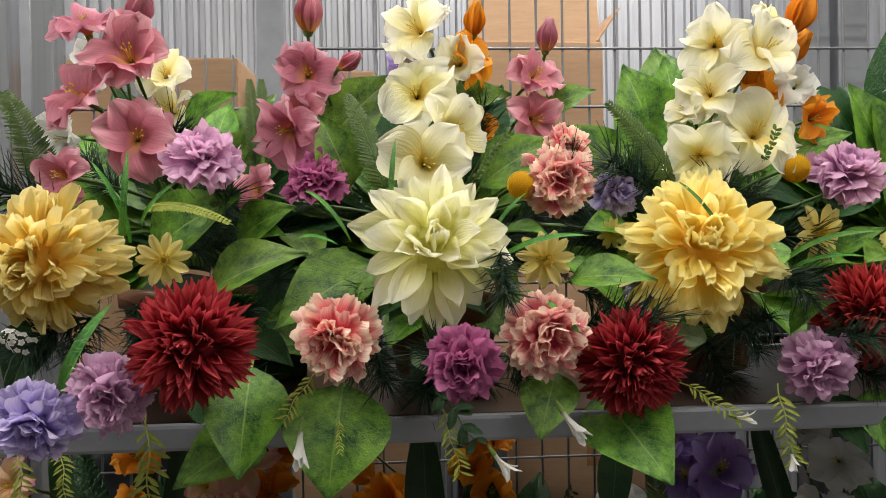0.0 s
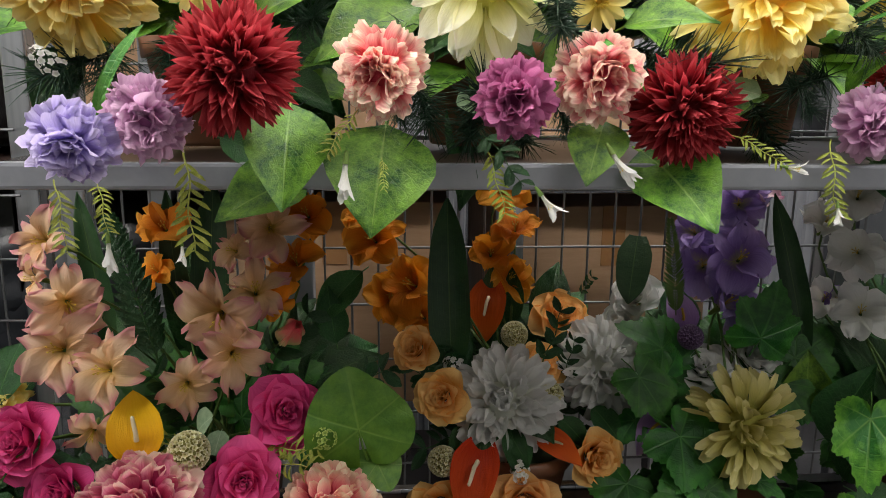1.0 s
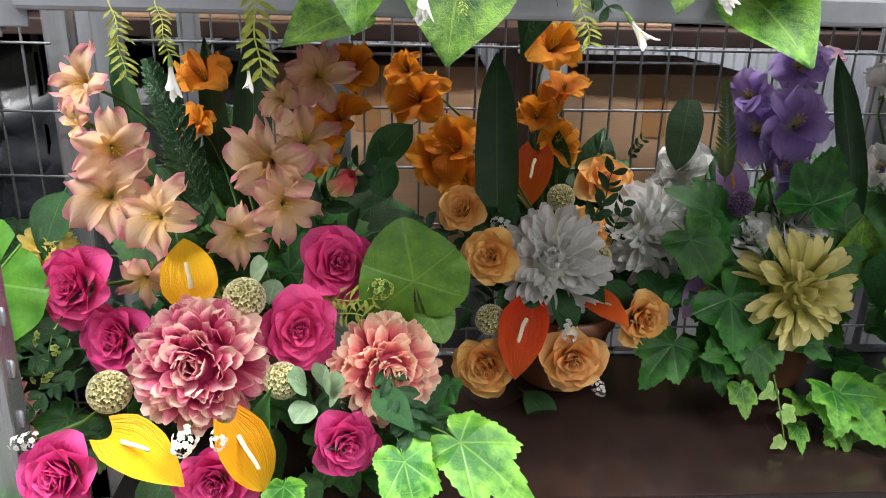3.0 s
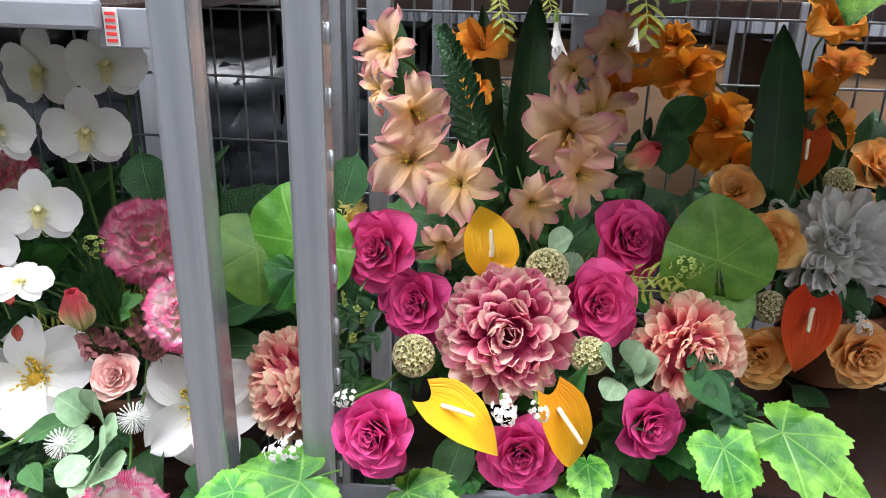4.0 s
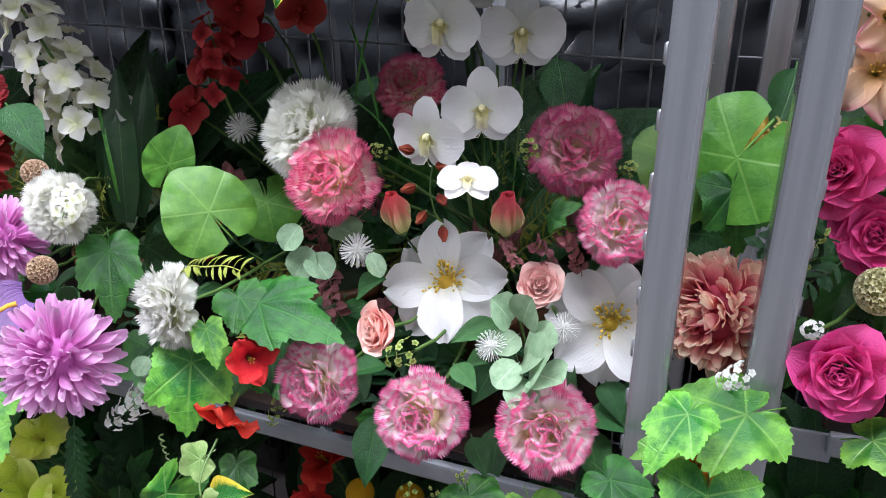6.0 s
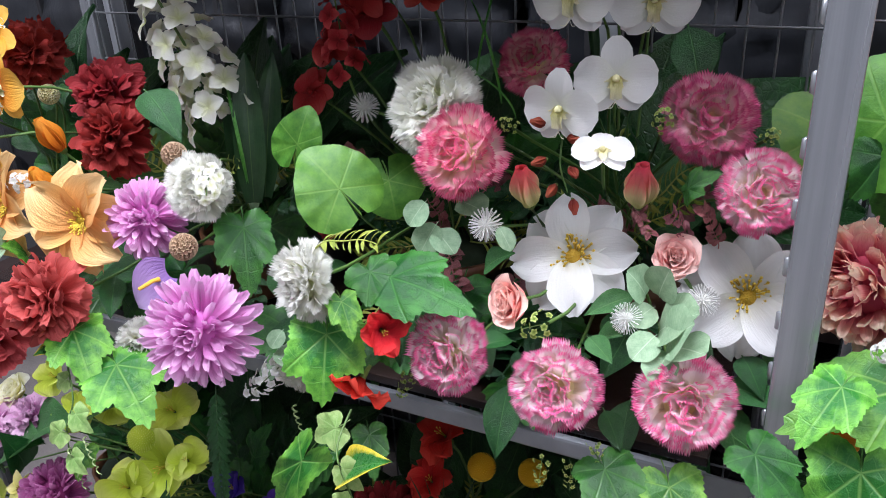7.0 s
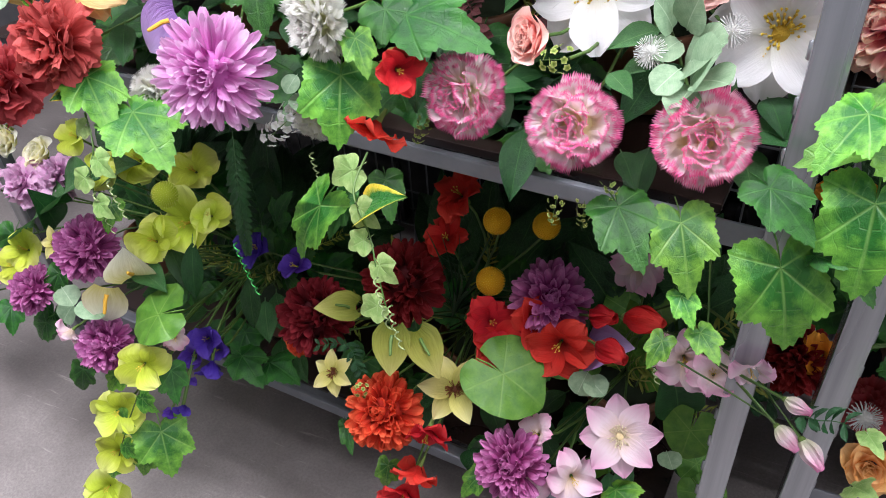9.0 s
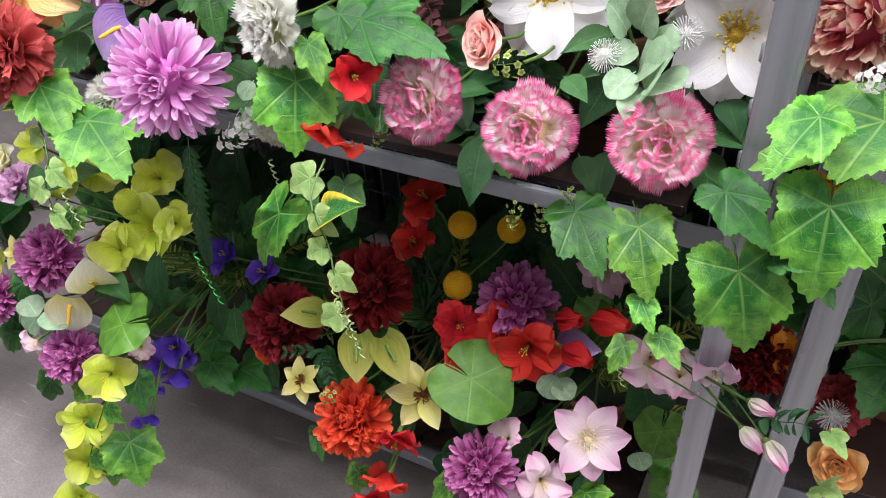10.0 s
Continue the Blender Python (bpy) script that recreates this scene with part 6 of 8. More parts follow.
m1.leaf("ivy", -0.508, 0.72, 0.991, 0.126, (-0.859, -0.501, -0.102), (0.038, -0.79, 1.362), 0.72)
m1.leaf("ivy", -0.439, 0.72, 0.973, 0.093, (0.754, -0.565, 0.334), (-0.139, -0.786, 1.352), 0.65)
m1.leaf("ivy", -0.228, 0.76, 1.004, 0.063, (0.027, -1, 0.001), (0.017, -0.801, 1.349), 0.72)
m1.leaf("ivy_deep", -0.349, 0.78, 0.964, 0.047, (-0.438, -0.899, -0.019), (0.154, -0.782, 1.353), 0.72)
m1.leaf("saw", -0.249, 0.78, 1.051, 0.085, (0.094, -0.472, 0.877), (0.038, -0.855, 1.267), 0.60)
m1.leaf("euc", -0.198, 0.78, 1.088, 0.034, (-0.459, -0.882, -0.11), (-0.008, -0.857, 1.266), 1.00)
m1.leaf("euc", -0.185, 0.79, 1.104, 0.041, (0.118, -0.484, 0.867), (-0.034, -0.878, 1.227), 1.00)
m1.leaf("euc", -0.204, 0.79, 1.104, 0.036, (-0.446, -0.559, 0.699), (0, -0.876, 1.232), 1.00)
m1.leaf("euc", -0.178, 0.79, 1.09, 0.042, (0.408, -0.472, 0.782), (-0.048, -0.87, 1.241), 1.00)
m1.leaf("euc", -0.274, 0.88, 1.199, 0.041, (0.514, -0.483, 0.709), (0.056, -0.934, 1.104), 1.00)
m1.leaf("euc", -0.246, 0.88, 1.199, 0.030, (-0.197, -0.675, -0.711), (0.041, -0.925, 1.128), 1.00)
m1.leaf("ivy", -0.58, 0.74, 0.992, 0.060, (0.711, -0.697, 0.091), (0.364, -0.737, 1.319), 0.72)
m1.leaf("ivy", -0.246, 0.76, 0.982, 0.067, (0.243, -0.945, 0.218), (-0.308, -0.77, 1.309), 0.72)
m1.head("yel_dahlia", -0.54, 0.95, 1.204, 0.078, (-0.2, -0.9, 0.3))
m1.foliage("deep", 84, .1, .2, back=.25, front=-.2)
m1.foliage("sprig", 7, .1, .15, back=-.1, front=-.7)
m1.foliage("green_sprig", 10, .1, .16, back=0, front=-.7)
m1.foliage("ivy_deep", 16, .07, .12)
m1.skirt("ivy_deep", 12, 0.05, 0.08, 0.24, (-0.2, -0.05), (-0.13, -0.05))
m1.skirt("deep", 16, 0.06, 0.1, 0.22)
m1.skirt("green_sprig", 8, 0.07, 0.11, 0.2, (-0.25, -0.14), (-0.05, 0.05))

m2 = Bunch(0.16, 1.1, .945, "apricot rose and white chrysanthemum arrangement with orange anthuriums", 0.16, True, 245)
m2.head("rose_apricot", 0.031, 1.03, 1.175, 0.083)
m2.head("rose_apricot", 0.026, 0.985, 1.019, 0.092)
m2.head("rose_apricot", 0.145, 0.945, 1.05, 0.091)
m2.head("rose_apricot", 0.248, 1.21, 1.24, 0.104)
m2.head("rose_apricot", 0.198, 1.12, 1.188, 0.077)
m2.head("rose_apricot", 0.263, 1.01, 1.081, 0.085)
m2.head("rose_apricot", -0.005, 1.1, 1.223, 0.073)
m2.head("white_mum", 0.127, 1.05, 1.155, 0.167)
m2.head("white_mum", 0.302, 1.14, 1.172, 0.162)
m2.leaf("anthurium", 0.124, 1.2, 1.289, 0.096, (-0.194, -0.418, -0.888), (-0.263, -0.936, 0.984), 0.90)
m2.leaf("anthurium", 0.087, 0.99, 1.11, 0.107, (-0.304, -0.563, -0.769), (-0.259, -0.865, 1.18), 0.90)
m2.leaf("anthurium", 0.184, 1.03, 1.108, 0.072, (0.694, -0.693, -0.198), (-0.363, -0.852, 1.126), 0.80)
m2.head("ball_straw", 0.157, 1.15, 1.226, 0.048)
m2.head("ball_straw", 0.197, 1.06, 1.16, 0.048)
m2.head("ball_straw", 0.034, 1, 1.089, 0.049)
m2.head("glad_tangerine", -0.069, 1.22, 1.369, 0.105)
m2.head("glad_tangerine", -0.006, 1.22, 1.293, 0.107)
m2.head("glad_tangerine", -0.039, 1.23, 1.27, 0.091)
m2.head("glad_tangerine", 0.01, 1.21, 1.243, 0.090)
m2.head("glad_tangerine", -0.087, 1.23, 1.41, 0.070)
m2.head("glad_tangerine", 0.147, 1.24, 1.448, 0.096)
m2.head("glad_tangerine", 0.168, 1.24, 1.384, 0.089)
m2.head("glad_tangerine", 0.129, 1.24, 1.339, 0.081)
m2.head("glad_tangerine", 0.162, 1.23, 1.299, 0.090)
m2.head("tiny_white", 0.063, 1.1, 1.19, 0.044)
m2.head("tiny_white", 0.141, 0.98, 1.082, 0.041)
m2.head("tiny_white", 0.185, 0.96, 1.005, 0.029)
m2.leaf("fern", 0.075, 1.14, 1.205, 0.188, (-0.184, 0.106, 0.977), (-0.226, -0.953, 0.952), 0.60)
m2.leaf("deep", 0.093, 1.02, 0.96, 0.085, (0.638, -0.472, -0.608), (-0.277, -0.819, 1.252), 1.00)
m2.leaf("ivy_deep", -0.019, 0.98, 1.009, 0.047, (-0.41, -0.666, -0.623), (-0.166, -0.856, 1.239), 0.72)
m2.leaf("green_sprig", 0.235, 1.12, 1.16, 0.080, (0.083, -0.249, 0.965), (-0.366, -0.889, 1.025), 1.00)
m2.leaf("green_sprig", 0.274, 1.2, 1.274, 0.047, (0.269, -0.43, 0.862), (-0.38, -0.906, 0.938), 1.00)
m2.leaf("ivy_deep", 0.311, 1.05, 1.213, 0.097, (0.517, -0.54, -0.664), (-0.332, -0.88, 1.089), 0.72)
m2.foliage("deep", 70, .08, .16, back=.25, front=-.1)
m2.foliage("green_sprig", 10, .1, .15)
m2.skirt("deep", 10, 0.06, 0.09, 0.14, (-0.1, 0.0), (-0.06, 0.04))

m3 = Bunch(0.5, 1.1, .945, "straw dahlia and purple gladiolus arrangement with trailing ivy", 0.16, True, 281)
m3.head("straw_mum", 0.462, 0.98, 1.143, 0.163, (0, -1, 0.2))
m3.head("glad_purple", 0.528, 1.17, 1.347, 0.118)
m3.head("glad_purple", 0.514, 1.17, 1.272, 0.120)
m3.head("glad_purple", 0.477, 1.2, 1.327, 0.112)
m3.head("glad_purple", 0.527, 1.2, 1.429, 0.091)
m3.head("glad_purple", 0.465, 1.22, 1.38, 0.084)
m3.head("glad_pinkwhite", 0.567, 1.22, 1.445, 0.083)
m3.head("rose_white", 0.56, 1.15, 1.186, 0.102)
m3.head("rose_white", 0.471, 1.15, 1.169, 0.093)
m3.head("rose_white", 0.38, 1.25, 1.262, 0.088)
m3.head("rose_white", 0.356, 1.25, 1.217, 0.069)
m3.head("ball_purple", 0.445, 1.15, 1.218, 0.046)
m3.head("carn_mauve", 0.625, 1.2, 1.234, 0.086)
m3.head("raceme_white", 0.409, 1.2, 1.191, 0.076)
m3.leaf("anthurium_lilac", 0.376, 1.06, 1.117, 0.073, (-0.749, -0.545, -0.376), (-0.33, -0.859, 1.141), 1.00)
m3.leaf("anthurium_lilac", 0.455, 1.2, 1.221, 0.073, (-0.359, 0, 0.933), (-0.368, -0.898, 0.992), 1.00)
m3.leaf("fern", 0.438, 1.2, 1.24, 0.172, (-0.128, 0, 0.992), (-0.363, -0.912, 0.943), 0.60)
m3.leaf("sword", 0.633, 1.14, 1.198, 0.260, (-0.205, 0.154, 0.967), (-0.483, -0.855, 0.938), 1.00)
m3.leaf("sword", 0.381, 1.25, 1.365, 0.119, (-0.223, -0.42, -0.88), (-0.317, -0.927, 0.951), 3.00)
m3.leaf("ivy_deep", 0.351, 1, 1.143, 0.119, (0.651, -0.528, -0.545), (-0.378, -0.835, 1.149), 0.86)
m3.leaf("ivy_deep", 0.316, 1, 1.063, 0.087, (-0.718, -0.484, -0.5), (-0.29, -0.841, 1.207), 0.86)
m3.leaf("ivy_deep", 0.354, 0.98, 1.044, 0.055, (0.101, -0.771, -0.629), (-0.346, -0.815, 1.214), 0.72)
m3.leaf("ivy_deep", 0.402, 0.96, 1.072, 0.060, (0.076, -0.698, -0.712), (-0.389, -0.805, 1.198), 0.72)
m3.leaf("ivy", 0.383, 0.94, 1.02, 0.048, (-0.124, -0.881, -0.456), (-0.37, -0.792, 1.236), 0.72)
m3.leaf("ivy_deep", 0.531, 1.05, 1.193, 0.072, (0.454, -0.728, -0.514), (-0.475, -0.819, 1.071), 0.94)
m3.leaf("ivy_deep", 0.48, 0.98, 1.06, 0.043, (0.682, -0.727, -0.079), (-0.444, -0.79, 1.173), 0.72)
m3.leaf("ivy", 0.509, 0.94, 1.016, 0.094, (0.374, -0.89, -0.261), (-0.474, -0.744, 1.221), 0.94)
m3.leaf("ivy", 0.464, 0.92, 0.966, 0.044, (-0.226, -0.947, -0.229), (-0.423, -0.749, 1.26), 0.58)
m3.leaf("ivy_deep", 0.389, 0.96, 1.036, 0.070, (-0.72, -0.45, 0.529), (-0.359, -0.817, 1.201), 0.72)
m3.vine([(0.437, 0.95, 1.022), (0.426, 0.9, 0.998), (0.43, 0.88, 0.957)], "ivy_pale", 3, 0.03)
m3.foliage("ivy_deep", 34, .08, .13, back=.1, front=-.4)
m3.foliage("deep", 46, .07, .14, back=.25, front=-.1)
m3.skirt("ivy_deep", 18, 0.045, 0.075, 0.16, (-0.14, -0.02), (-0.12, 0.03))
m3.skirt("ivy", 5, 0.05, 0.07, 0.12, (-0.2, -0.12), (-0.14, -0.06))

m4 = Bunch(0.78, 1.05, .945, "white gladiolus arrangement in a bronze-brown pot", 0.16, True, 314)
m4.head("glad_white", 0.687, 1.12, 1.365, 0.096)
m4.head("glad_white", 0.695, 1.1, 1.275, 0.097)
m4.head("glad_white", 0.658, 1.16, 1.408, 0.089)
m4.head("glad_white", 0.67, 1.16, 1.278, 0.074)
m4.head("glad_white", 0.706, 1.16, 1.452, 0.098)
m4.head("glad_purple", 0.689, 1.16, 1.278, 0.046)
m4.leaf("big", 0.594, 1.05, 1.127, 0.118, (-0.209, -0.255, 0.944), (-0.494, -0.812, 1.06), 1.00)
m4.leaf("deep", 0.606, 1, 1.102, 0.151, (0.088, -0.332, 0.939), (-0.53, -0.784, 1.074), 1.00)
m4.leaf("ivy", 0.606, 0.92, 1.206, 0.110, (-0.341, -0.571, -0.747), (-0.544, -0.762, 1.101), 0.72)
m4.leaf("deep", 0.632, 1, 1.046, 0.109, (0.041, -0.46, 0.887), (-0.531, -0.76, 1.125), 1.00)
m4.foliage("deep", 50, .1, .2, back=.2, front=-.2)
m4.skirt("deep", 14, 0.07, 0.12)

l1 = Bunch(-0.86, 1.0, .81, "white magnolia and orchid arrangement with pink-edged carnations", 0.16, True, 326)
l1.head("dianthus", -1.008, 0.7, 0.934, 0.100, (-0.2, -1, 0.3))
l1.head("dianthus", -0.863, 0.66, 0.945, 0.097, (0, -1, 0.35))
l1.head("dianthus", -0.73, 0.68, 0.944, 0.100, (0.25, -1, 0.35))
l1.head("dianthus_deep", -1.021, 0.8, 1.154, 0.112)
l1.head("dianthus_deep", -0.748, 0.86, 1.196, 0.104)
l1.head("dianthus", -0.685, 0.8, 1.138, 0.089)
l1.head("dianthus_deep", -0.984, 0.97, 1.228, 0.094)
l1.head("dianthus_white", -1.075, 0.85, 1.194, 0.125)
l1.head("magnolia", -0.884, 0.81, 1.03, 0.152, (-0.05, -0.9, 0.5), 15)
l1.head("magnolia", -0.684, 0.81, 1.008, 0.15, (0.15, -1, 0.3), 40)
l1.head("orchid_white", -0.904, 0.86, 1.33, 0.100, (-0.2, -1, 0), 0)
l1.head("orchid_white", -0.82, 0.89, 1.321, 0.101, (0.2, -1, -0.1), 0)
l1.head("orchid_white", -0.897, 0.79, 1.218, 0.091, (-0.2, -1, -0.1), 0)
l1.head("orchid_white", -0.843, 0.81, 1.249, 0.090, (0.3, -1, 0), 0)
l1.head("orchid_white", -0.842, 0.755, 1.182, 0.066, (0.1, -0.4, 0.9), 0)
l1.head("orchid_white", -0.911, 0.97, 1.378, 0.109, (-0.1, -1, 0), 0)
l1.head("orchid_white", -0.826, 0.97, 1.388, 0.099, (0.2, -1, 0), 0)
l1.head("bud", -0.936, 0.8, 1.098, 0.059, (-0.1, -0.4, 1))
l1.head("bud", -0.809, 0.8, 1.112, 0.060, (0.1, -0.4, 1))
l1.head("bud_salmon", -0.761, 0.765, 1.068, 0.051, (0.2, -0.8, 0.5))
l1.head("bud_salmon", -0.933, 0.7, 1.016, 0.060, (-0.6, -0.8, 0.3))
l1.head("fuzz_white", -0.982, 0.77, 1.077, 0.043)
l1.head("fuzz_white", -0.8, 0.71, 1.014, 0.036)
l1.head("fuzz_white", -0.726, 0.73, 1.038, 0.036)
l1.head("fuzz_white", -1.208, 0.9, 1.174, 0.044)
l1.head("berries", -0.793, 0.83, 1.197, 0.039)
l1.head("berries", -0.964, 0.82, 1.183, 0.030)
l1.head("berries", -0.684, 0.84, 1.185, 0.028)
l1.head("berries", -0.875, 0.65, 0.852, 0.033, (0, -0.5, -1))
l1.head("berries", -0.842, 0.65, 0.856, 0.032, (0.1, -0.5, -1))
l1.head("berries", -0.818, 0.66, 0.882, 0.031, (0.3, -0.5, -0.8))
l1.head("berries", -1.062, 0.7, 0.893, 0.036, (-0.3, -0.5, -0.9))
l1.head("berries", -0.884, 0.69, 1.003, 0.049, (-0.2, -0.8, 0.3))
l1.leaf("saw", -0.799, 0.74, 1.026, 0.061, (-0.74, -0.661, -0.122), (0.251, -0.82, 1.265), 0.75)
l1.leaf("saw", -0.989, 0.78, 1.012, 0.061, (0.677, -0.328, 0.659), (0.381, -0.801, 1.211), 1.00)
l1.leaf("saw", -0.84, 0.74, 0.957, 0.070, (0.471, -0.573, 0.671), (0.247, -0.799, 1.298), 1.00)
l1.leaf("euc", -0.786, 0.74, 1.029, 0.045, (-0.335, -0.445, 0.83), (0.222, -0.841, 1.243), 1.00)
l1.leaf("euc", -0.772, 0.74, 1.031, 0.047, (0.216, -0.425, 0.879), (0.194, -0.848, 1.242), 1.00)
l1.leaf("euc", -0.776, 0.73, 1.021, 0.036, (-0.502, -0.838, -0.214), (0.213, -0.823, 1.276), 1.00)
l1.leaf("euc", -0.766, 0.72, 0.999, 0.067, (0.556, -0.45, 0.699), (0.174, -0.829, 1.282), 1.00)
l1.leaf("euc", -0.768, 0.7, 1.004, 0.037, (-0.464, -0.809, -0.36), (0.207, -0.803, 1.309), 1.00)
l1.leaf("euc", -0.755, 0.7, 0.992, 0.064, (0.369, -0.465, 0.805), (0.171, -0.82, 1.297), 1.10)
l1.leaf("euc", -0.752, 0.69, 0.992, 0.037, (-0.294, -0.813, -0.502), (0.186, -0.794, 1.329), 1.10)
l1.leaf("euc", -0.746, 0.69, 1, 0.047, (0.654, -0.643, 0.398), (0.158, -0.813, 1.31), 1.10)
l1.leaf("euc", -0.961, 0.76, 1.08, 0.031, (0.588, -0.325, -0.74), (0.378, -0.815, 1.189), 0.80)
l1.leaf("euc", -1.085, 0.82, 1.076, 0.037, (-0.437, -0.546, -0.715), (0.474, -0.784, 1.15), 1.00)
l1.leaf("euc", -1.071, 0.82, 1.046, 0.044, (-0.39, -0.459, -0.798), (0.458, -0.778, 1.18), 1.00)
l1.leaf("euc", -1.071, 0.82, 1.037, 0.043, (0.776, -0.461, -0.431), (0.439, -0.786, 1.185), 1.00)
l1.leaf("euc", -1.035, 0.82, 1.083, 0.046, (0.898, -0.437, -0.041), (0.416, -0.818, 1.148), 1.00)
l1.leaf("rust", -0.817, 0.8, 1.105, 0.046, (0.634, -0.654, -0.413), (0.226, -0.877, 1.175), 1.00)
l1.leaf("rust", -0.747, 0.8, 1.064, 0.066, (-0.34, -0.456, 0.823), (0.178, -0.883, 1.184), 1.00)
l1.leaf("rust", -0.72, 0.8, 1.068, 0.063, (-0.301, -0.317, 0.9), (0.147, -0.891, 1.179), 1.00)
l1.leaf("deep", -0.936, 0.71, 0.896, 0.090, (0.02, -0.668, -0.744), (0.297, -0.788, 1.29), 0.90)
l1.leaf("deep", -0.817, 0.7, 0.896, 0.052, (0.538, -0.771, -0.341), (0.163, -0.826, 1.289), 1.00)
l1.leaf("saw", -0.838, 0.7, 0.989, 0.045, (0.727, -0.673, -0.139), (0.193, -0.873, 1.198), 1.00)
l1.leaf("ivy_deep", -0.815, 0.655, 0.871, 0.084, (0.607, -0.75, -0.264), (0.155, -0.792, 1.34), 0.79)
l1.leaf("ivy", -0.742, 0.655, 0.874, 0.085, (0.372, -0.738, -0.563), (0.08, -0.794, 1.352), 0.79)
l1.leaf("ivy", -0.639, 0.655, 0.857, 0.126, (0.336, -0.333, -0.881), (-0.046, -0.774, 1.381), 0.72)
l1.leaf("ivy_deep", -0.672, 0.665, 0.92, 0.075, (0.778, -0.557, -0.29), (-0.018, -0.837, 1.296), 0.72)
l1.leaf("ivy", -0.723, 0.615, 0.793, 0.041, (0.575, -0.761, -0.301), (0.06, -0.747, 1.412), 0.72)
l1.leaf("ivy", -0.697, 0.605, 0.755, 0.043, (0.665, -0.738, -0.115), (0.028, -0.724, 1.44), 0.72)
l1.leaf("ivy", -0.725, 0.605, 0.732, 0.039, (-0.257, -0.798, -0.545), (0.078, -0.704, 1.456), 0.72)
l1.leaf("ivy_deep", -0.606, 0.655, 0.844, 0.037, (0.696, -0.572, 0.434), (-0.075, -0.803, 1.341), 0.72)
l1.vine([(-0.706, 0.7, 0.822), (-0.695, 0.67, 0.765), (-0.687, 0.65, 0.714), (-0.703, 0.65, 0.67)])
l1.leaf("ivy_deep", -0.763, 0.8, 1.127, 0.046, (0.514, -0.457, 0.726), (0.175, -0.907, 1.133), 0.72)
l1.leaf("deep", -0.788, 0.95, 1.281, 0.081, (0.297, -0.371, -0.88), (0.18, -0.955, 0.988), 1.30)
l1.leaf("heart", -1.194, 0.92, 1.084, 0.091, (0.404, -0.461, -0.79), (0.499, -0.783, 1.121), 1.20)
l1.leaf("grass", -0.987, 0.9, 1.171, 0.095, (-0.445, -0.423, 0.789), (0.404, -0.875, 1.018), 0.50)
l1.leaf("grass", -1.024, 0.95, 1.177, 0.166, (-0.313, 0.12, 0.942), (0.414, -0.887, 0.956), 0.40)
l1.leaf("grass", -1.071, 0.98, 1.206, 0.153, (0.211, 0.131, 0.969), (0.409, -0.895, 0.929), 0.40)
l1.leaf("sword", -0.908, 1, 1.215, 0.146, (-0.115, 0, 0.993), (0.296, -0.938, 0.929), 0.60)
l1.vine([(-0.905, 0.84, 1.24), (-0.902, 0.82, 1.19), (-0.9, 0.8, 1.15), (-0.888, 0.79, 1.12)])
for x, z, d in ((-0.915, 1.2, (-0.7, -0.5, 0.2)), (-0.888, 1.185, (0.7, -0.5, 0.1)), (-0.914, 1.158, (-0.7, -0.5, -0.2)), (-0.886, 1.15, (0.6, -0.6, -0.3)), (-0.902, 1.128, (-0.4, -0.6, -0.6)), (-0.882, 1.112, (0.3, -0.5, -0.8))):
    l1.head("bud_brown", x, 0.79, z, 0.019, d, 0, False)
l1.foliage("deep", 90, .14, .30, back=.25, front=-.15)
l1.foliage("sprig", 7, .1, .15, back=-.1, front=-.7)
l1.foliage("green_sprig", 10, .1, .16, back=0, front=-.7)
l1.foliage("rust", 5, .1, .14, back=-.1, front=-.7)
l1.foliage("saw", 14, .07, .12)
l1.skirt("saw", 12, 0.06, 0.09, 0.22)
l1.skirt("deep", 12, 0.06, 0.1, 0.22)
l1.skirt("green_sprig", 6, 0.07, 0.1, 0.2)

l2 = Bunch(-1.12, 0.99, .81, "white carnation and red gladiolus arrangement with trailing ivy", 0.15, True, 403)
l2.head("dianthus_white", -1.173, 0.665, 1.023, 0.096, (-0.5, -1, 0.1))
l2.head("dianthus_white", -1.228, 0.69, 0.87, 0.068, (-0.3, -0.8, -0.5))
l2.head("glad_scarlet", -1.112, 0.65, 0.892, 0.083, (0, -0.7, -0.8))
l2.head("glad_scarlet", -1.072, 0.66, 0.974, 0.062, (0.6, -0.8, 0))
l2.head("tiny_white", -1.236, 0.67, 0.887, 0.061, (-0.4, -0.8, -0.4))
l2.head("raceme_red", -1.242, 0.92, 1.223, 0.104, (0.1, -0.3, 1))
l2.head("orchid_red", -1.202, 0.92, 1.33, 0.084, (0, -1, 0.1))
l2.head("orchid_red", -1.2, 0.93, 1.295, 0.078)
l2.head("orchid_red", -1.261, 0.92, 1.254, 0.071)
l2.head("orchid_red", -1.303, 0.92, 1.185, 0.082)
l2.head("orchid_red", -1.108, 0.91, 1.329, 0.070)
l2.head("orchid_red", -1.254, 0.95, 1.351, 0.071)
l2.head("raceme_white", -1.45, 0.9, 1.151, 0.211, (-0.35, -0.2, 1))
l2.head("raceme_white", -1.475, 0.9, 1.143, 0.131, (-0.25, -0.2, 1))
l2.head("carn_dkred", -1.272, 0.88, 1.009, 0.059)
l2.leaf("heart", -1.155, 0.76, 1.085, 0.112, (-0.667, 0, 0.745), (0.524, -0.801, 1.039), 1.00)
l2.leaf("heart", -1.281, 0.82, 1.117, 0.087, (0.261, 0.242, 0.935), (0.553, -0.799, 0.985), 0.80)
l2.vine([(-1.182, 0.77, 1.102), (-1.162, 0.8, 1.046), (-1.127, 0.84, 0.994)])
l2.leaf("ivy", -1.154, 0.67, 0.977, 0.096, (0.215, -0.657, -0.723), (0.499, -0.712, 1.243), 0.94)
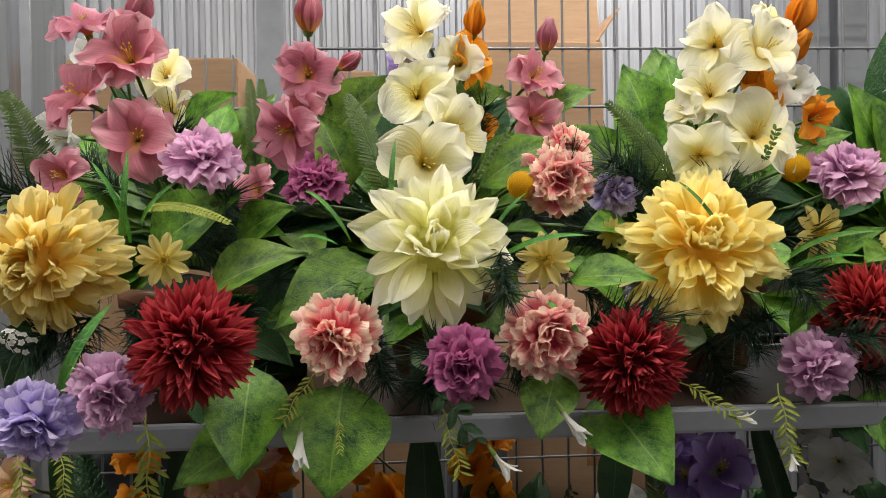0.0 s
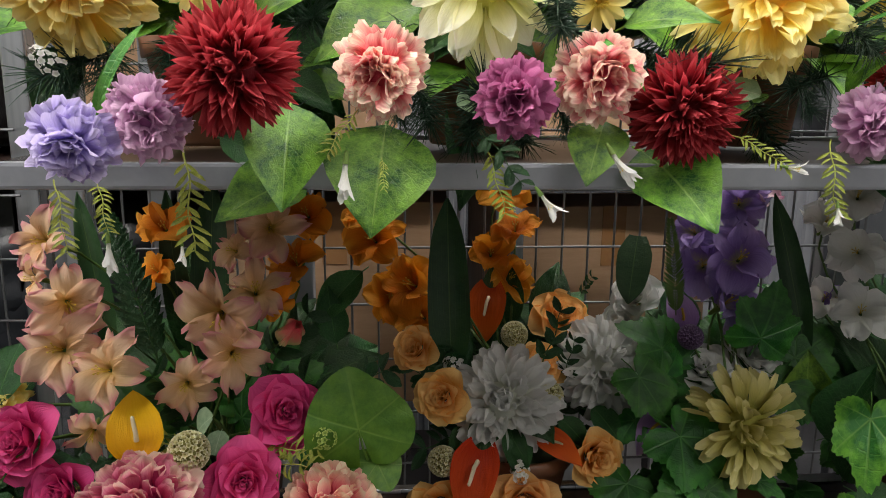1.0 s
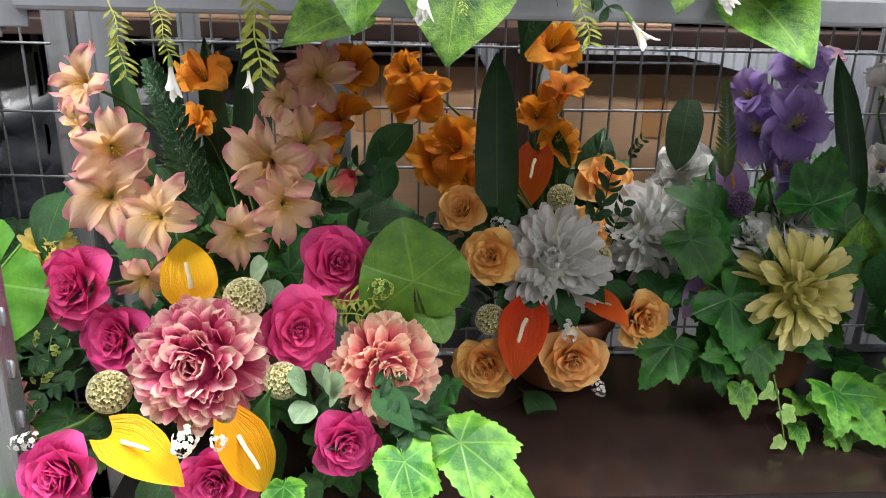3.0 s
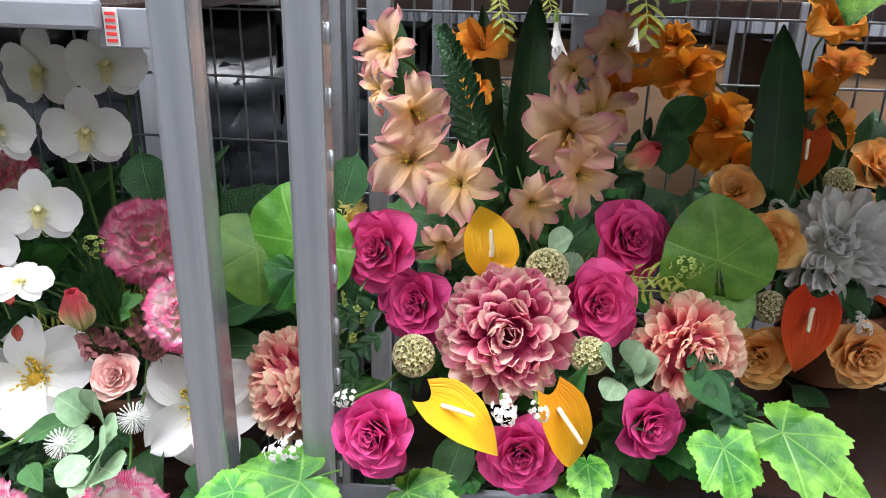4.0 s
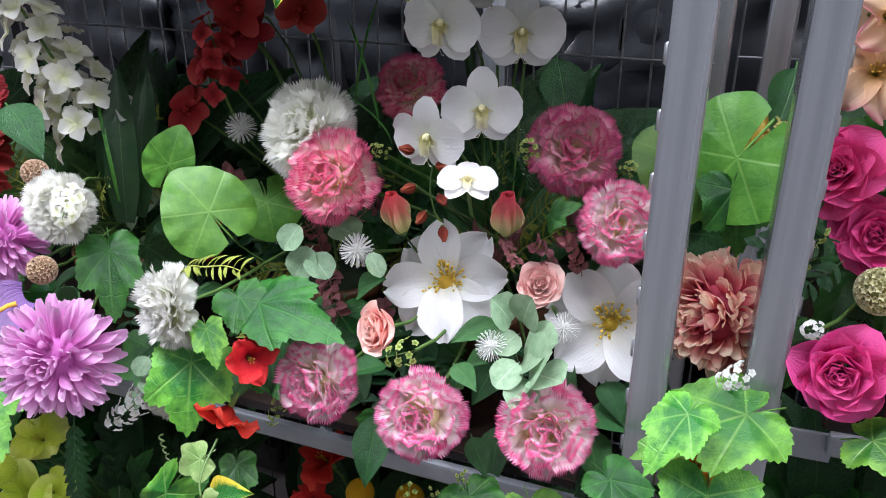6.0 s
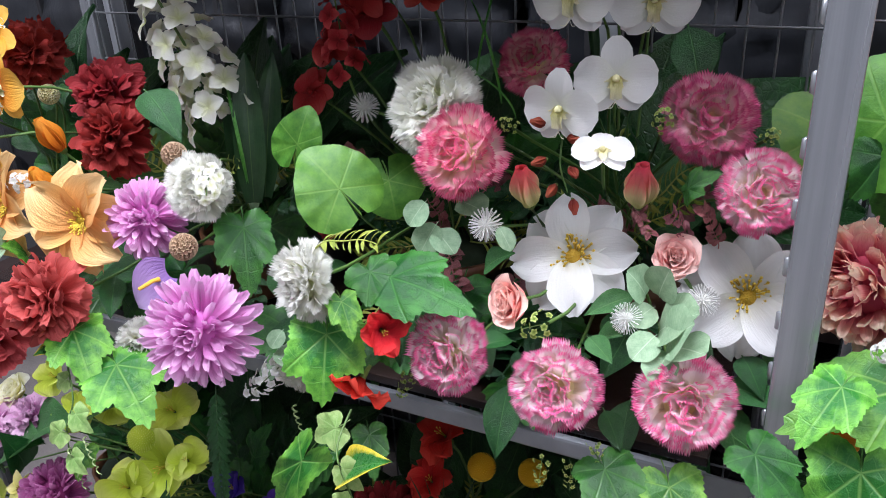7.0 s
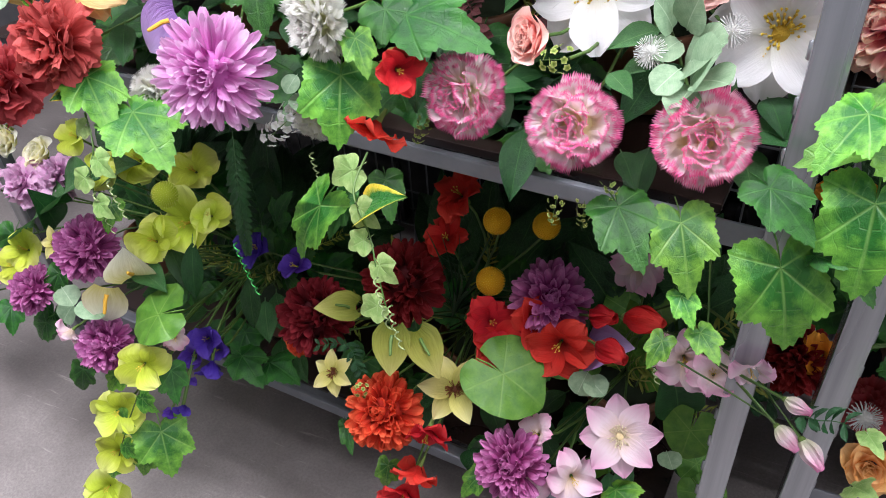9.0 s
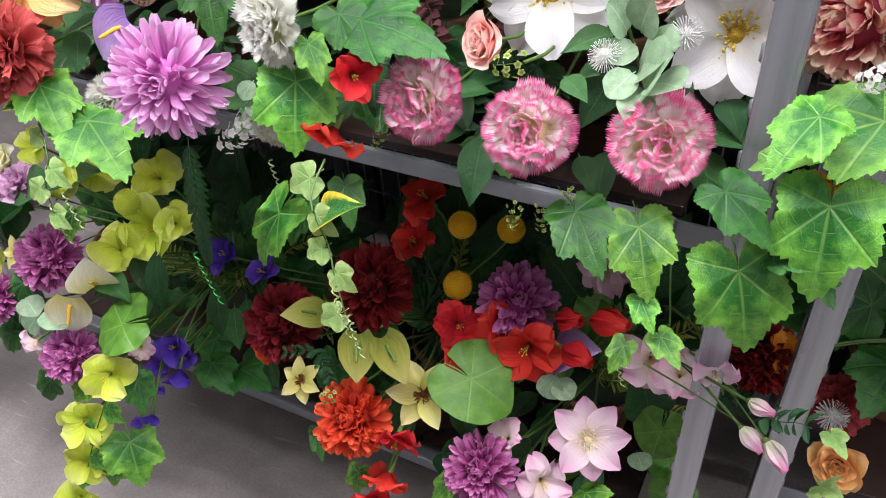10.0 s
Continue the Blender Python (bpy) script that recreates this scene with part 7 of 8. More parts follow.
l2.leaf("ivy", -1.128, 0.66, 1.017, 0.051, (0.604, -0.612, -0.51), (0.486, -0.75, 1.199), 0.72)
l2.leaf("ivy_deep", -1.114, 0.72, 1.014, 0.125, (0.928, -0.336, 0.161), (0.422, -0.802, 1.173), 0.72)
l2.leaf("ivy_deep", -1.129, 0.72, 1.028, 0.083, (0.832, -0.507, -0.225), (0.454, -0.786, 1.17), 0.72)
l2.leaf("ivy", -1.162, 0.62, 0.819, 0.132, (-0.511, -0.318, -0.799), (0.519, -0.631, 1.327), 0.40)
l2.leaf("ivy_deep", -1.15, 0.64, 0.809, 0.070, (-0.276, -0.597, -0.754), (0.492, -0.659, 1.32), 0.43)
l2.leaf("ivy_deep", -1.108, 0.66, 0.832, 0.059, (0.476, -0.716, -0.511), (0.444, -0.703, 1.306), 0.72)
l2.leaf("rimmed", -1.097, 0.58, 0.818, 0.106, (0.693, -0.283, 0.663), (0.449, -0.688, 1.32), 0.90)
l2.vine([(-1.11, 0.63, 0.874), (-1.104, 0.58, 0.849), (-1.069, 0.55, 0.813), (-1.053, 0.53, 0.79), (-1.031, 0.51, 0.724)], "ivy_pale", 5, 0.045)
l2.curl(-1.042, 0.51, 0.792, 0.080)
l2.curl(-1.028, 0.51, 0.753, 0.070)
l2.curl(-1.219, 0.66, 0.834, 0.050)
l2.leaf("sprig", -1.165, 0.68, 1.062, 0.118, (0.87, -0.34, 0.356), (0.499, -0.784, 1.12), 0.80)
l2.leaf("euc", -1.235, 0.68, 0.933, 0.026, (-0.256, -0.757, -0.601), (0.552, -0.686, 1.223), 1.00)
l2.leaf("euc", -1.24, 0.68, 0.907, 0.044, (0.877, -0.454, -0.154), (0.534, -0.686, 1.244), 1.00)
l2.leaf("euc", -1.259, 0.68, 0.877, 0.025, (-0.103, -0.785, -0.611), (0.552, -0.661, 1.259), 1.00)
l2.leaf("sword", -1.393, 0.86, 1.027, 0.222, (-0.034, 0.18, 0.983), (0.605, -0.763, 0.979), 1.30)
l2.leaf("sword", -1.386, 0.88, 1.03, 0.217, (0.092, 0.184, 0.979), (0.586, -0.778, 0.978), 1.20)
l2.leaf("sword", -1.428, 0.88, 1.035, 0.203, (-0.107, 0.197, 0.975), (0.618, -0.754, 0.973), 1.00)
l2.leaf("grass", -1.399, 0.86, 1.053, 0.193, (-0.233, 0.208, 0.95), (0.618, -0.755, 0.969), 0.50)
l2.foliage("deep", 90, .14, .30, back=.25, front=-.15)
l2.foliage("sprig", 7, .1, .15, back=-.1, front=-.7)
l2.foliage("green_sprig", 10, .1, .16, back=0, front=-.7)
l2.foliage("rust", 5, .1, .14, back=-.1, front=-.7)
l2.foliage("ivy_deep", 12, .08, .12)
l2.skirt("ivy_deep", 12, 0.06, 0.1)
l2.skirt("deep", 8, 0.06, 0.1)

l3 = Bunch(-1.5, 0.97, .81, "lilac chrysanthemum and apricot flower arrangement with brick-red carnations", 0.15, True, 447)
l3.head("lilac_mum", -1.313, 0.62, 0.952, 0.146, (0.35, -0.9, 0.25))
l3.head("lilac_mum", -1.46, 0.71, 1.052, 0.110)
l3.head("dianthus_white", -1.354, 0.71, 1.11, 0.088, (0.3, -0.9, 0.1))
l3.head("raceme_white", -1.319, 0.69, 1.131, 0.064, (0.6, -0.8, 0))
l3.head("dianthus_white", -1.465, 0.66, 0.879, 0.077)
l3.head("cosmos", -1.555, 0.685, 1.049, 0.160, (0.1, -1, 0.3))
l3.head("cosmos", -1.754, 0.72, 1.036, 0.168, (-0.2, -0.9, 0.4))
l3.head("carn_brick", -1.563, 0.61, 0.961, 0.116)
l3.head("carn_brick", -1.689, 0.6, 0.886, 0.114)
l3.head("carn_dkred", -1.545, 0.77, 1.143, 0.110)
l3.head("carn_dkred", -1.579, 0.81, 1.198, 0.104)
l3.head("orchid_yellow", -1.713, 0.74, 1.216, 0.107, (-0.1, -1, 0.1), 0)
l3.head("orchid_yellow", -1.761, 0.72, 1.139, 0.102, (-0.2, -1, 0), 0)
l3.head("bud_orange", -1.65, 0.76, 1.122, 0.059, (-0.2, -0.4, 1))
l3.head("bud_orange", -1.646, 0.72, 1.06, 0.059, (0, -0.4, 1))
l3.head("ball_tan", -1.363, 0.67, 1.04, 0.040)
l3.head("ball_tan", -1.415, 0.74, 1.139, 0.038)
l3.head("tiny_white", -1.663, 0.72, 1.076, 0.056)
l3.head("berries", -1.715, 0.6, 0.819, 0.044)
l3.head("rose_cream", -1.805, 0.62, 0.756, 0.056)
l3.leaf("anthurium_lilac", -1.391, 0.66, 1.002, 0.074, (-0.653, -0.542, -0.528), (0.681, -0.618, 1.143), 1.30)
l3.leaf("ivy", -1.551, 0.62, 0.927, 0.099, (0.785, -0.528, -0.323), (0.724, -0.54, 1.179), 0.79)
l3.leaf("ivy", -1.49, 0.62, 0.883, 0.113, (0.859, -0.464, -0.215), (0.681, -0.555, 1.227), 0.86)
l3.leaf("ivy_deep", -1.317, 0.74, 1.068, 0.099, (0.445, -0.638, -0.628), (0.6, -0.716, 1.108), 0.72)
l3.leaf("deep", -1.501, 0.8, 1.206, 0.105, (0.795, -0.382, -0.472), (0.682, -0.704, 0.948), 1.00)
l3.leaf("deep", -1.535, 0.7, 0.955, 0.067, (0.402, -0.743, -0.535), (0.706, -0.589, 1.144), 1.00)
l3.leaf("ivy", -1.711, 0.7, 0.959, 0.064, (0.475, -0.493, 0.729), (0.774, -0.543, 1.075), 0.72)
l3.leaf("saw", -1.805, 0.68, 0.894, 0.054, (0.658, -0.747, -0.098), (0.79, -0.491, 1.117), 1.00)
l3.leaf("euc", -1.776, 0.68, 0.987, 0.051, (0.874, -0.394, -0.286), (0.795, -0.517, 1.066), 1.00)
l3.leaf("euc", -1.723, 0.68, 0.994, 0.033, (-0.028, -0.606, 0.795), (0.792, -0.53, 1.054), 1.00)
l3.leaf("fern_deep", -1.289, 0.6, 0.887, 0.195, (0.032, -0.205, -0.978), (0.593, -0.596, 1.291), 0.45)
l3.vine([(-1.526, 0.58, 0.878), (-1.494, 0.55, 0.848), (-1.509, 0.54, 0.806), (-1.506, 0.53, 0.755)], "ivy_pale", 4, 0.04)
l3.curl(-1.503, 0.53, 0.785, 0.070)
l3.curl(-1.465, 0.53, 0.813, 0.060)
l3.curl(-1.308, 0.57, 0.722, 0.090, 7, 0.006, (0.01, 0), M_CURL)
l3.leaf("rimmed", -1.564, 0.6, 0.888, 0.044, (0.184, -0.905, 0.383), (0.754, -0.528, 1.141), 1.00)
l3.foliage("deep", 90, .14, .30, back=.25, front=-.15)
l3.foliage("sprig", 7, .1, .15, back=-.1, front=-.7)
l3.foliage("green_sprig", 10, .1, .16, back=0, front=-.7)
l3.foliage("ivy_deep", 12, .08, .12)
l3.foliage("euc", 10, .04, .06)
l3.skirt("ivy_deep", 12, 0.06, 0.1)
l3.skirt("deep", 10, 0.06, 0.1)

l4 = Bunch(-0.95, 1.0, 1.475, "trailing leaves with yellow rims hanging over the shelf edge", 0.12, False, 489)
l4.leaf("rimmed", -0.995, 0.74, 1.47, 0.130, (-0.048, -0.617, -0.786), (0.56, -0.821, 0.862), 0.95)
l4.leaf("rimmed", -0.915, 0.73, 1.476, 0.128, (0.36, -0.56, -0.74), (0.3, -0.879, 0.856), 1.45)
l4.leaf("rimmed", -1.087, 0.72, 1.463, 0.075, (0.361, -0.801, -0.477), (0.624, -0.777, 0.828), 1.00)
l4.leaf("rimmed", -0.931, 0.72, 1.463, 0.064, (0.542, -0.627, -0.56), (0.486, -0.869, 0.836), 0.80)
l4.foliage("rimmed", 14, .12, .2)

b1 = Bunch(-1.6, 0.95, .125, "lime flower and mauve pompon arrangement trailing to the floor", 0.15, True, 495)
b1.head("mauve_pom", -1.711, 0.62, 0.557, 0.117)
b1.head("mauve_pom", -1.858, 0.58, 0.447, 0.093)
b1.head("mauve_pom", -1.658, 0.545, 0.41, 0.100)
b1.head("lime_flower", -1.53, 0.69, 0.612, 0.119, (0.1, -0.9, 0.4))
b1.head("lime_flower", -1.576, 0.65, 0.592, 0.090)
b1.head("lime_flower", -1.686, 0.76, 0.666, 0.095)
b1.head("lime_flower", -1.578, 0.78, 0.654, 0.094)
b1.head("lime_flower", -1.903, 0.62, 0.501, 0.087)
b1.head("lime_flower", -1.8, 0.74, 0.7, 0.070)
b1.head("lime_flower", -1.534, 0.51, 0.438, 0.089, (0.3, -0.8, 0.35))
b1.head("lime_flower", -1.607, 0.48, 0.321, 0.095, (0.5, -0.8, 0.55))
b1.head("lime_flower", -1.646, 0.465, 0.206, 0.086, (0.2, -0.8, 0.5))
b1.head("lime_flower", -1.722, 0.455, 0.059, 0.098, (0.45, -0.8, 0.6))
b1.head("violet_flower", -1.492, 0.62, 0.417, 0.063)
b1.head("violet_flower", -1.478, 0.6, 0.37, 0.055, (0.3, -0.7, -0.6))
b1.head("violet_flower", -1.529, 0.58, 0.339, 0.041, (0, -0.6, -0.8))
b1.head("violet_flower", -1.512, 0.54, 0.31, 0.037, (0, -0.5, -0.9))
b1.head("violet_flower", -1.553, 0.54, 0.279, 0.034, (-0.3, -0.5, -0.9))
b1.head("bobble_green", -1.569, 0.7, 0.654, 0.047)
b1.head("carn_lilac", -1.962, 0.72, 0.572, 0.093)
b1.head("carn_lilac", -1.87, 0.73, 0.6, 0.085)
b1.head("rose_cream", -1.962, 0.76, 0.619, 0.071)
b1.head("glad_pinkwhite", -1.744, 0.54, 0.41, 0.061, (-0.2, -0.7, -0.7))
b1.head("glad_pinkwhite", -1.519, 0.58, 0.444, 0.048)
b1.leaf("deep", -1.868, 0.68, 0.522, 0.131, (0.356, -0.306, 0.883), (0.746, -0.447, 1.243), 0.90)
b1.leaf("saw", -1.853, 0.7, 0.565, 0.216, (0.753, -0.185, 0.632), (0.733, -0.481, 1.231), 0.90)
b1.leaf("ivy_deep", -1.958, 0.66, 0.512, 0.079, (-0.265, -0.532, -0.804), (0.76, -0.401, 1.262), 0.72)
b1.leaf("ivy", -1.648, 0.66, 0.655, 0.053, (0.284, -0.792, -0.54), (0.701, -0.493, 1.265), 0.72)
b1.leaf("deep", -1.778, 0.74, 0.596, 0.165, (0.782, -0.121, 0.612), (0.706, -0.522, 1.229), 0.90)
b1.leaf("saw", -1.593, 0.62, 0.542, 0.105, (0.894, -0.38, 0.24), (0.65, -0.476, 1.342), 0.80)
b1.leaf("ivy_deep", -1.806, 0.62, 0.489, 0.059, (-0.105, -0.715, -0.691), (0.721, -0.408, 1.31), 0.72)
b1.leaf("deep", -1.555, 0.66, 0.573, 0.091, (0.73, -0.44, -0.524), (0.629, -0.503, 1.343), 0.70)
b1.leaf("ivy_deep", -1.848, 0.58, 0.38, 0.072, (-0.562, -0.439, -0.701), (0.716, -0.364, 1.346), 0.72)
b1.leaf("saw", -1.517, 0.64, 0.524, 0.069, (-0.306, -0.583, -0.752), (0.622, -0.48, 1.369), 0.80)
b1.leaf("ivy", -1.62, 0.54, 0.372, 0.055, (-0.386, -0.766, -0.514), (0.644, -0.378, 1.416), 0.72)
b1.leaf("ivy_deep", -1.528, 0.56, 0.404, 0.065, (0.594, -0.649, -0.475), (0.599, -0.415, 1.435), 0.72)
b1.leaf("euc", -1.702, 0.57, 0.482, 0.062, (0.946, -0.322, -0.039), (0.687, -0.413, 1.348), 1.00)
b1.leaf("euc", -1.769, 0.58, 0.479, 0.049, (0.896, -0.405, -0.185), (0.708, -0.404, 1.329), 1.00)
b1.head("lime_flower", -1.739, 0.72, 0.654, 0.077)
b1.head("lime_flower", -1.483, 0.7, 0.635, 0.072)
b1.head("lime_flower", -1.969, 0.62, 0.439, 0.077)
b1.head("star", -1.791, 0.62, 0.547, 0.071)
b1.head("violet_flower", -1.524, 0.61, 0.371, 0.051)
b1.head("violet_flower", -1.486, 0.63, 0.381, 0.047)
b1.leaf("calla_white", -1.59, 0.6, 0.545, 0.088, (0.3, -0.2, 0.93), (0.75, -0.9, 0.6), 1.35)
b1.leaf("calla_white", -1.626, 0.57, 0.534, 0.088, (-0.3, -0.113, -0.93), (0.75, -0.9, 0.6), 1.2)
b1.leaf("heart", -1.472, 0.56, 0.544, 0.127, (-0.886, -0.166, -0.433), (0.642, -0.444, 1.375), 0.80)
b1.leaf("ivy_deep", -1.775, 0.56, 0.303, 0.066, (-0.159, -0.477, -0.864), (0.671, -0.356, 1.4), 0.72)
b1.leaf("ivy", -1.564, 0.52, 0.28, 0.098, (0.511, -0.538, -0.671), (0.579, -0.358, 1.482), 0.94)
b1.leaf("ivy", -1.595, 0.5, 0.223, 0.068, (0.04, -0.614, -0.788), (0.59, -0.334, 1.485), 0.72)
b1.leaf("ivy_deep", -1.848, 0.6, 0.392, 0.081, (-0.255, -0.522, -0.814), (0.712, -0.374, 1.345), 0.72)
b1.leaf("ivy_deep", -1.993, 0.6, 0.358, 0.062, (0.462, -0.681, -0.568), (0.74, -0.353, 1.323), 0.72)
b1.leaf("deep", -1.496, 0.66, 0.602, 0.111, (0.048, -0.361, -0.931), (0.616, -0.51, 1.35), 0.60)
b1.leaf("saw", -1.974, 0.7, 0.479, 0.242, (0.758, -0.165, 0.631), (0.747, -0.446, 1.243), 1.00)
b1.leaf("euc", -1.76, 0.58, 0.44, 0.046, (-0.527, -0.432, -0.732), (0.703, -0.392, 1.344), 1.00)
b1.leaf("ivy_deep", -1.539, 0.72, 0.273, 0.086, (0.872, -0.486, 0.059), (0.539, -0.478, 1.444), 0.86)
b1.leaf("deep", -1.454, 0.72, 0.493, 0.107, (0.157, -0.376, -0.913), (0.553, -0.527, 1.396), 0.60)
b1.vine([(-1.529, 0.53, 0.434), (-1.588, 0.485, 0.309), (-1.665, 0.46, 0.149)], "ivy", 5, 0.04)
b1.vine([(-1.514, 0.62, 0.408), (-1.521, 0.57, 0.338), (-1.521, 0.54, 0.301)])
b1.foliage("deep", 80, .1, .22, back=.2, front=-.15)
b1.foliage("sprig", 7, .1, .15, back=-.1, front=-.7)
b1.foliage("green_sprig", 10, .1, .16, back=0, front=-.7)
b1.foliage("ivy_deep", 16, .08, .13)
b1.skirt("ivy_deep", 10, 0.05, 0.08, 0.18, (-0.18, -0.04), (-0.04, 0.08))
b1.skirt("saw", 12, 0.06, 0.1, 0.2, (-0.18, -0.04), (-0.04, 0.1))

b2 = Bunch(-1.12, 0.97, .125, "orange-red pompon and green calla arrangement with scarlet gladioli", 0.15, True, 559)
b2.head("orange_pom", -1.127, 0.605, 0.409, 0.124)
b2.head("glad_scarlet", -1.051, 0.6, 0.389, 0.088, (0.2, -0.9, 0))
b2.head("glad_scarlet", -1.065, 0.575, 0.314, 0.081, (0, -0.9, -0.3))
b2.head("glad_scarlet", -1.086, 0.56, 0.26, 0.083, (-0.1, -0.9, -0.2))
b2.head("star", -1.025, 0.655, 0.452, 0.118, (0.35, -0.75, 0.8))
b2.head("star", -1.234, 0.63, 0.427, 0.083, (0.1, -0.75, 0.65))
b2.head("dkred_pom", -1.312, 0.71, 0.456, 0.136)
b2.head("dkred_pom", -1.172, 0.78, 0.522, 0.141)
b2.head("orange_pom", -1.337, 0.7, 0.415, 0.080)
b2.head("glad_scarlet", -0.997, 0.74, 0.529, 0.087)
b2.head("glad_scarlet", -0.975, 0.73, 0.504, 0.096)
b2.head("glad_scarlet", -0.932, 0.75, 0.55, 0.085)
b2.head("glad_scarlet", -0.885, 0.725, 0.535, 0.108, (0.2, -0.9, 0.3))
b2.head("bud_red", -0.824, 0.72, 0.563, 0.060, (0.7, -0.5, 0.3))
b2.head("bud_red", -0.796, 0.75, 0.602, 0.063, (0.9, -0.3, 0.4))
b2.head("bud_red", -0.846, 0.76, 0.578, 0.057, (0.6, -0.4, 0.5))
b2.head("glad_scarlet", -1.123, 0.85, 0.58, 0.084)
b2.head("glad_scarlet", -1.112, 0.88, 0.654, 0.101)
b2.head("bobble", -1.011, 0.8, 0.678, 0.042)
b2.head("bobble", -0.934, 0.8, 0.69, 0.041)
b2.head("bobble", -1.017, 0.785, 0.57, 0.046)
b2.head("mauve_pom", -0.92, 0.79, 0.56, 0.121)
b2.head("violet_flower", -1.515, 0.82, 0.465, 0.081)
b2.head("violet_flower", -1.399, 0.78, 0.489, 0.068)
b2.head("berries", -1.157, 0.61, 0.441, 0.045)
b2.leaf("calla_green", -1.219, 0.7, 0.517, 0.068, (-0.774, -0.586, 0.24), (0.467, -0.581, 1.417), 1.20)
b2.leaf("calla_green", -1.114, 0.64, 0.566, 0.076, (0.129, -0.529, -0.839), (0.389, -0.579, 1.467), 1.15)
b2.leaf("calla_green", -1.082, 0.655, 0.556, 0.078, (0.62, -0.4, -0.66), (0.344, -0.613, 1.462), 1.10)
b2.leaf("anthurium_lilac", -0.843, 0.76, 0.503, 0.088, (0.499, -0.329, 0.802), (0.136, -0.682, 1.468), 1.20)
b2.leaf("heart", -0.982, 0.68, 0.507, 0.124, (0.934, -0.169, -0.315), (0.23, -0.618, 1.501), 1.00)
b2.leaf("deep", -0.993, 0.7, 0.403, 0.075, (0.597, -0.532, -0.601), (0.247, -0.578, 1.528), 1.00)
b2.leaf("ivy_deep", -1.238, 0.64, 0.298, 0.056, (0.616, -0.745, -0.258), (0.407, -0.484, 1.525), 0.50)
b2.leaf("ivy", -1.127, 0.6, 0.294, 0.052, (0.021, -0.61, -0.792), (0.348, -0.473, 1.56), 0.72)
b2.leaf("green_sprig", -1.228, 0.68, 0.448, 0.059, (-0.622, -0.673, 0.4), (0.455, -0.55, 1.45), 1.00)
b2.leaf("green_sprig", -1.237, 0.68, 0.457, 0.069, (0.764, -0.578, -0.287), (0.43, -0.553, 1.463), 1.00)
b2.leaf("ivy_deep", -1.493, 0.74, 0.239, 0.113, (0.759, -0.373, 0.534), (0.51, -0.495, 1.454), 0.72)
b2.leaf("euc", -0.836, 0.72, 0.49, 0.037, (0.843, -0.535, -0.061), (0.138, -0.65, 1.498), 1.10)
b2.leaf("euc", -0.837, 0.72, 0.502, 0.039, (-0.231, -0.507, -0.831), (0.155, -0.647, 1.497), 1.10)
b2.head("grass_dark", -1.122, 0.85, 0.399, 0.265, (0.4, -0.2, 1))
b2.foliage("deep", 80, .1, .22, back=.2, front=-.15)
b2.foliage("sprig", 7, .1, .15, back=-.1, front=-.7)
b2.foliage("green_sprig", 10, .1, .16, back=0, front=-.7)
b2.foliage("ivy_deep", 16, .08, .13)
b2.skirt("deep", 14, 0.06, 0.1, 0.22)
b2.skirt("ivy_deep", 8, 0.05, 0.08, 0.22)

b3 = Bunch(-0.82, 0.97, .125, "pale pink clematis arrangement with mauve pompon", 0.15, True, 603)
b3.head("clematis", -0.77, 0.667, 0.45, 0.122, (0.1, -0.8, 0.75))
b3.head("glad_pinkwhite", -0.709, 0.75, 0.548, 0.095, (0.1, -0.9, 0.2))
b3.head("glad_pinkwhite", -0.669, 0.73, 0.562, 0.077)
b3.head("glad_pinkwhite", -0.891, 0.65, 0.416, 0.068)
b3.head("glad_pinkwhite", -0.82, 0.62, 0.378, 0.083, (0.2, -0.9, 0.2))
b3.head("glad_pinkwhite", -0.892, 0.6, 0.332, 0.078)
b3.head("glad_pinkwhite", -0.811, 0.88, 0.591, 0.087)
b3.head("mauve_pom", -0.912, 0.605, 0.386, 0.110)
b3.head("bud_pink", -0.581, 0.665, 0.617, 0.034, (0.9, -0.4, 0.1))
b3.head("bud_pink", -0.581, 0.66, 0.572, 0.038, (0.7, -0.5, -0.3))
b3.head("bud_pink", -0.551, 0.65, 0.572, 0.042, (0.7, -0.5, -0.5))
b3.head("glad_pinkwhite", -0.624, 0.7, 0.611, 0.064, (0.4, -0.9, 0))
b3.leaf("green_sprig", -0.57, 0.66, 0.594, 0.088, (0.572, -0.456, 0.682), (-0.112, -0.678, 1.476), 1.00)
b3.leaf("deep", -0.749, 0.7, 0.341, 0.056, (-0.388, -0.716, -0.581), (0.079, -0.573, 1.565), 1.00)
b3.leaf("ivy", -0.97, 0.64, 0.297, 0.054, (-0.457, -0.78, -0.427), (0.247, -0.512, 1.573), 0.72)
b3.leaf("ivy", -0.77, 0.64, 0.366, 0.071, (0.593, -0.59, 0.547), (0.076, -0.563, 1.573), 0.72)
b3.leaf("deep", -0.706, 0.82, 0.346, 0.147, (-0.159, -0.136, 0.978), (0.046, -0.672, 1.489), 1.00)
b3.leaf("heart", -0.68, 0.8, 0.381, 0.085, (-0.103, -0.492, -0.864), (0.019, -0.632, 1.525), 1.00)
b3.leaf("euc", -0.708, 0.75, 0.343, 0.034, (0.442, -0.893, 0.087), (0.032, -0.61, 1.542), 1.20)
b3.vine([(-0.716, 0.72, 0.575), (-0.637, 0.69, 0.573), (-0.549, 0.66, 0.56)])
b3.curl(-0.743, 0.68, 0.625, 0.060)
b3.foliage("deep", 80, .1, .22, back=.2, front=-.15)
b3.foliage("sprig", 7, .1, .15, back=-.1, front=-.7)
b3.foliage("green_sprig", 10, .1, .16, back=0, front=-.7)
b3.foliage("heart", 12, .08, .12)
b3.skirt("deep", 14, 0.06, 0.1, 0.2)
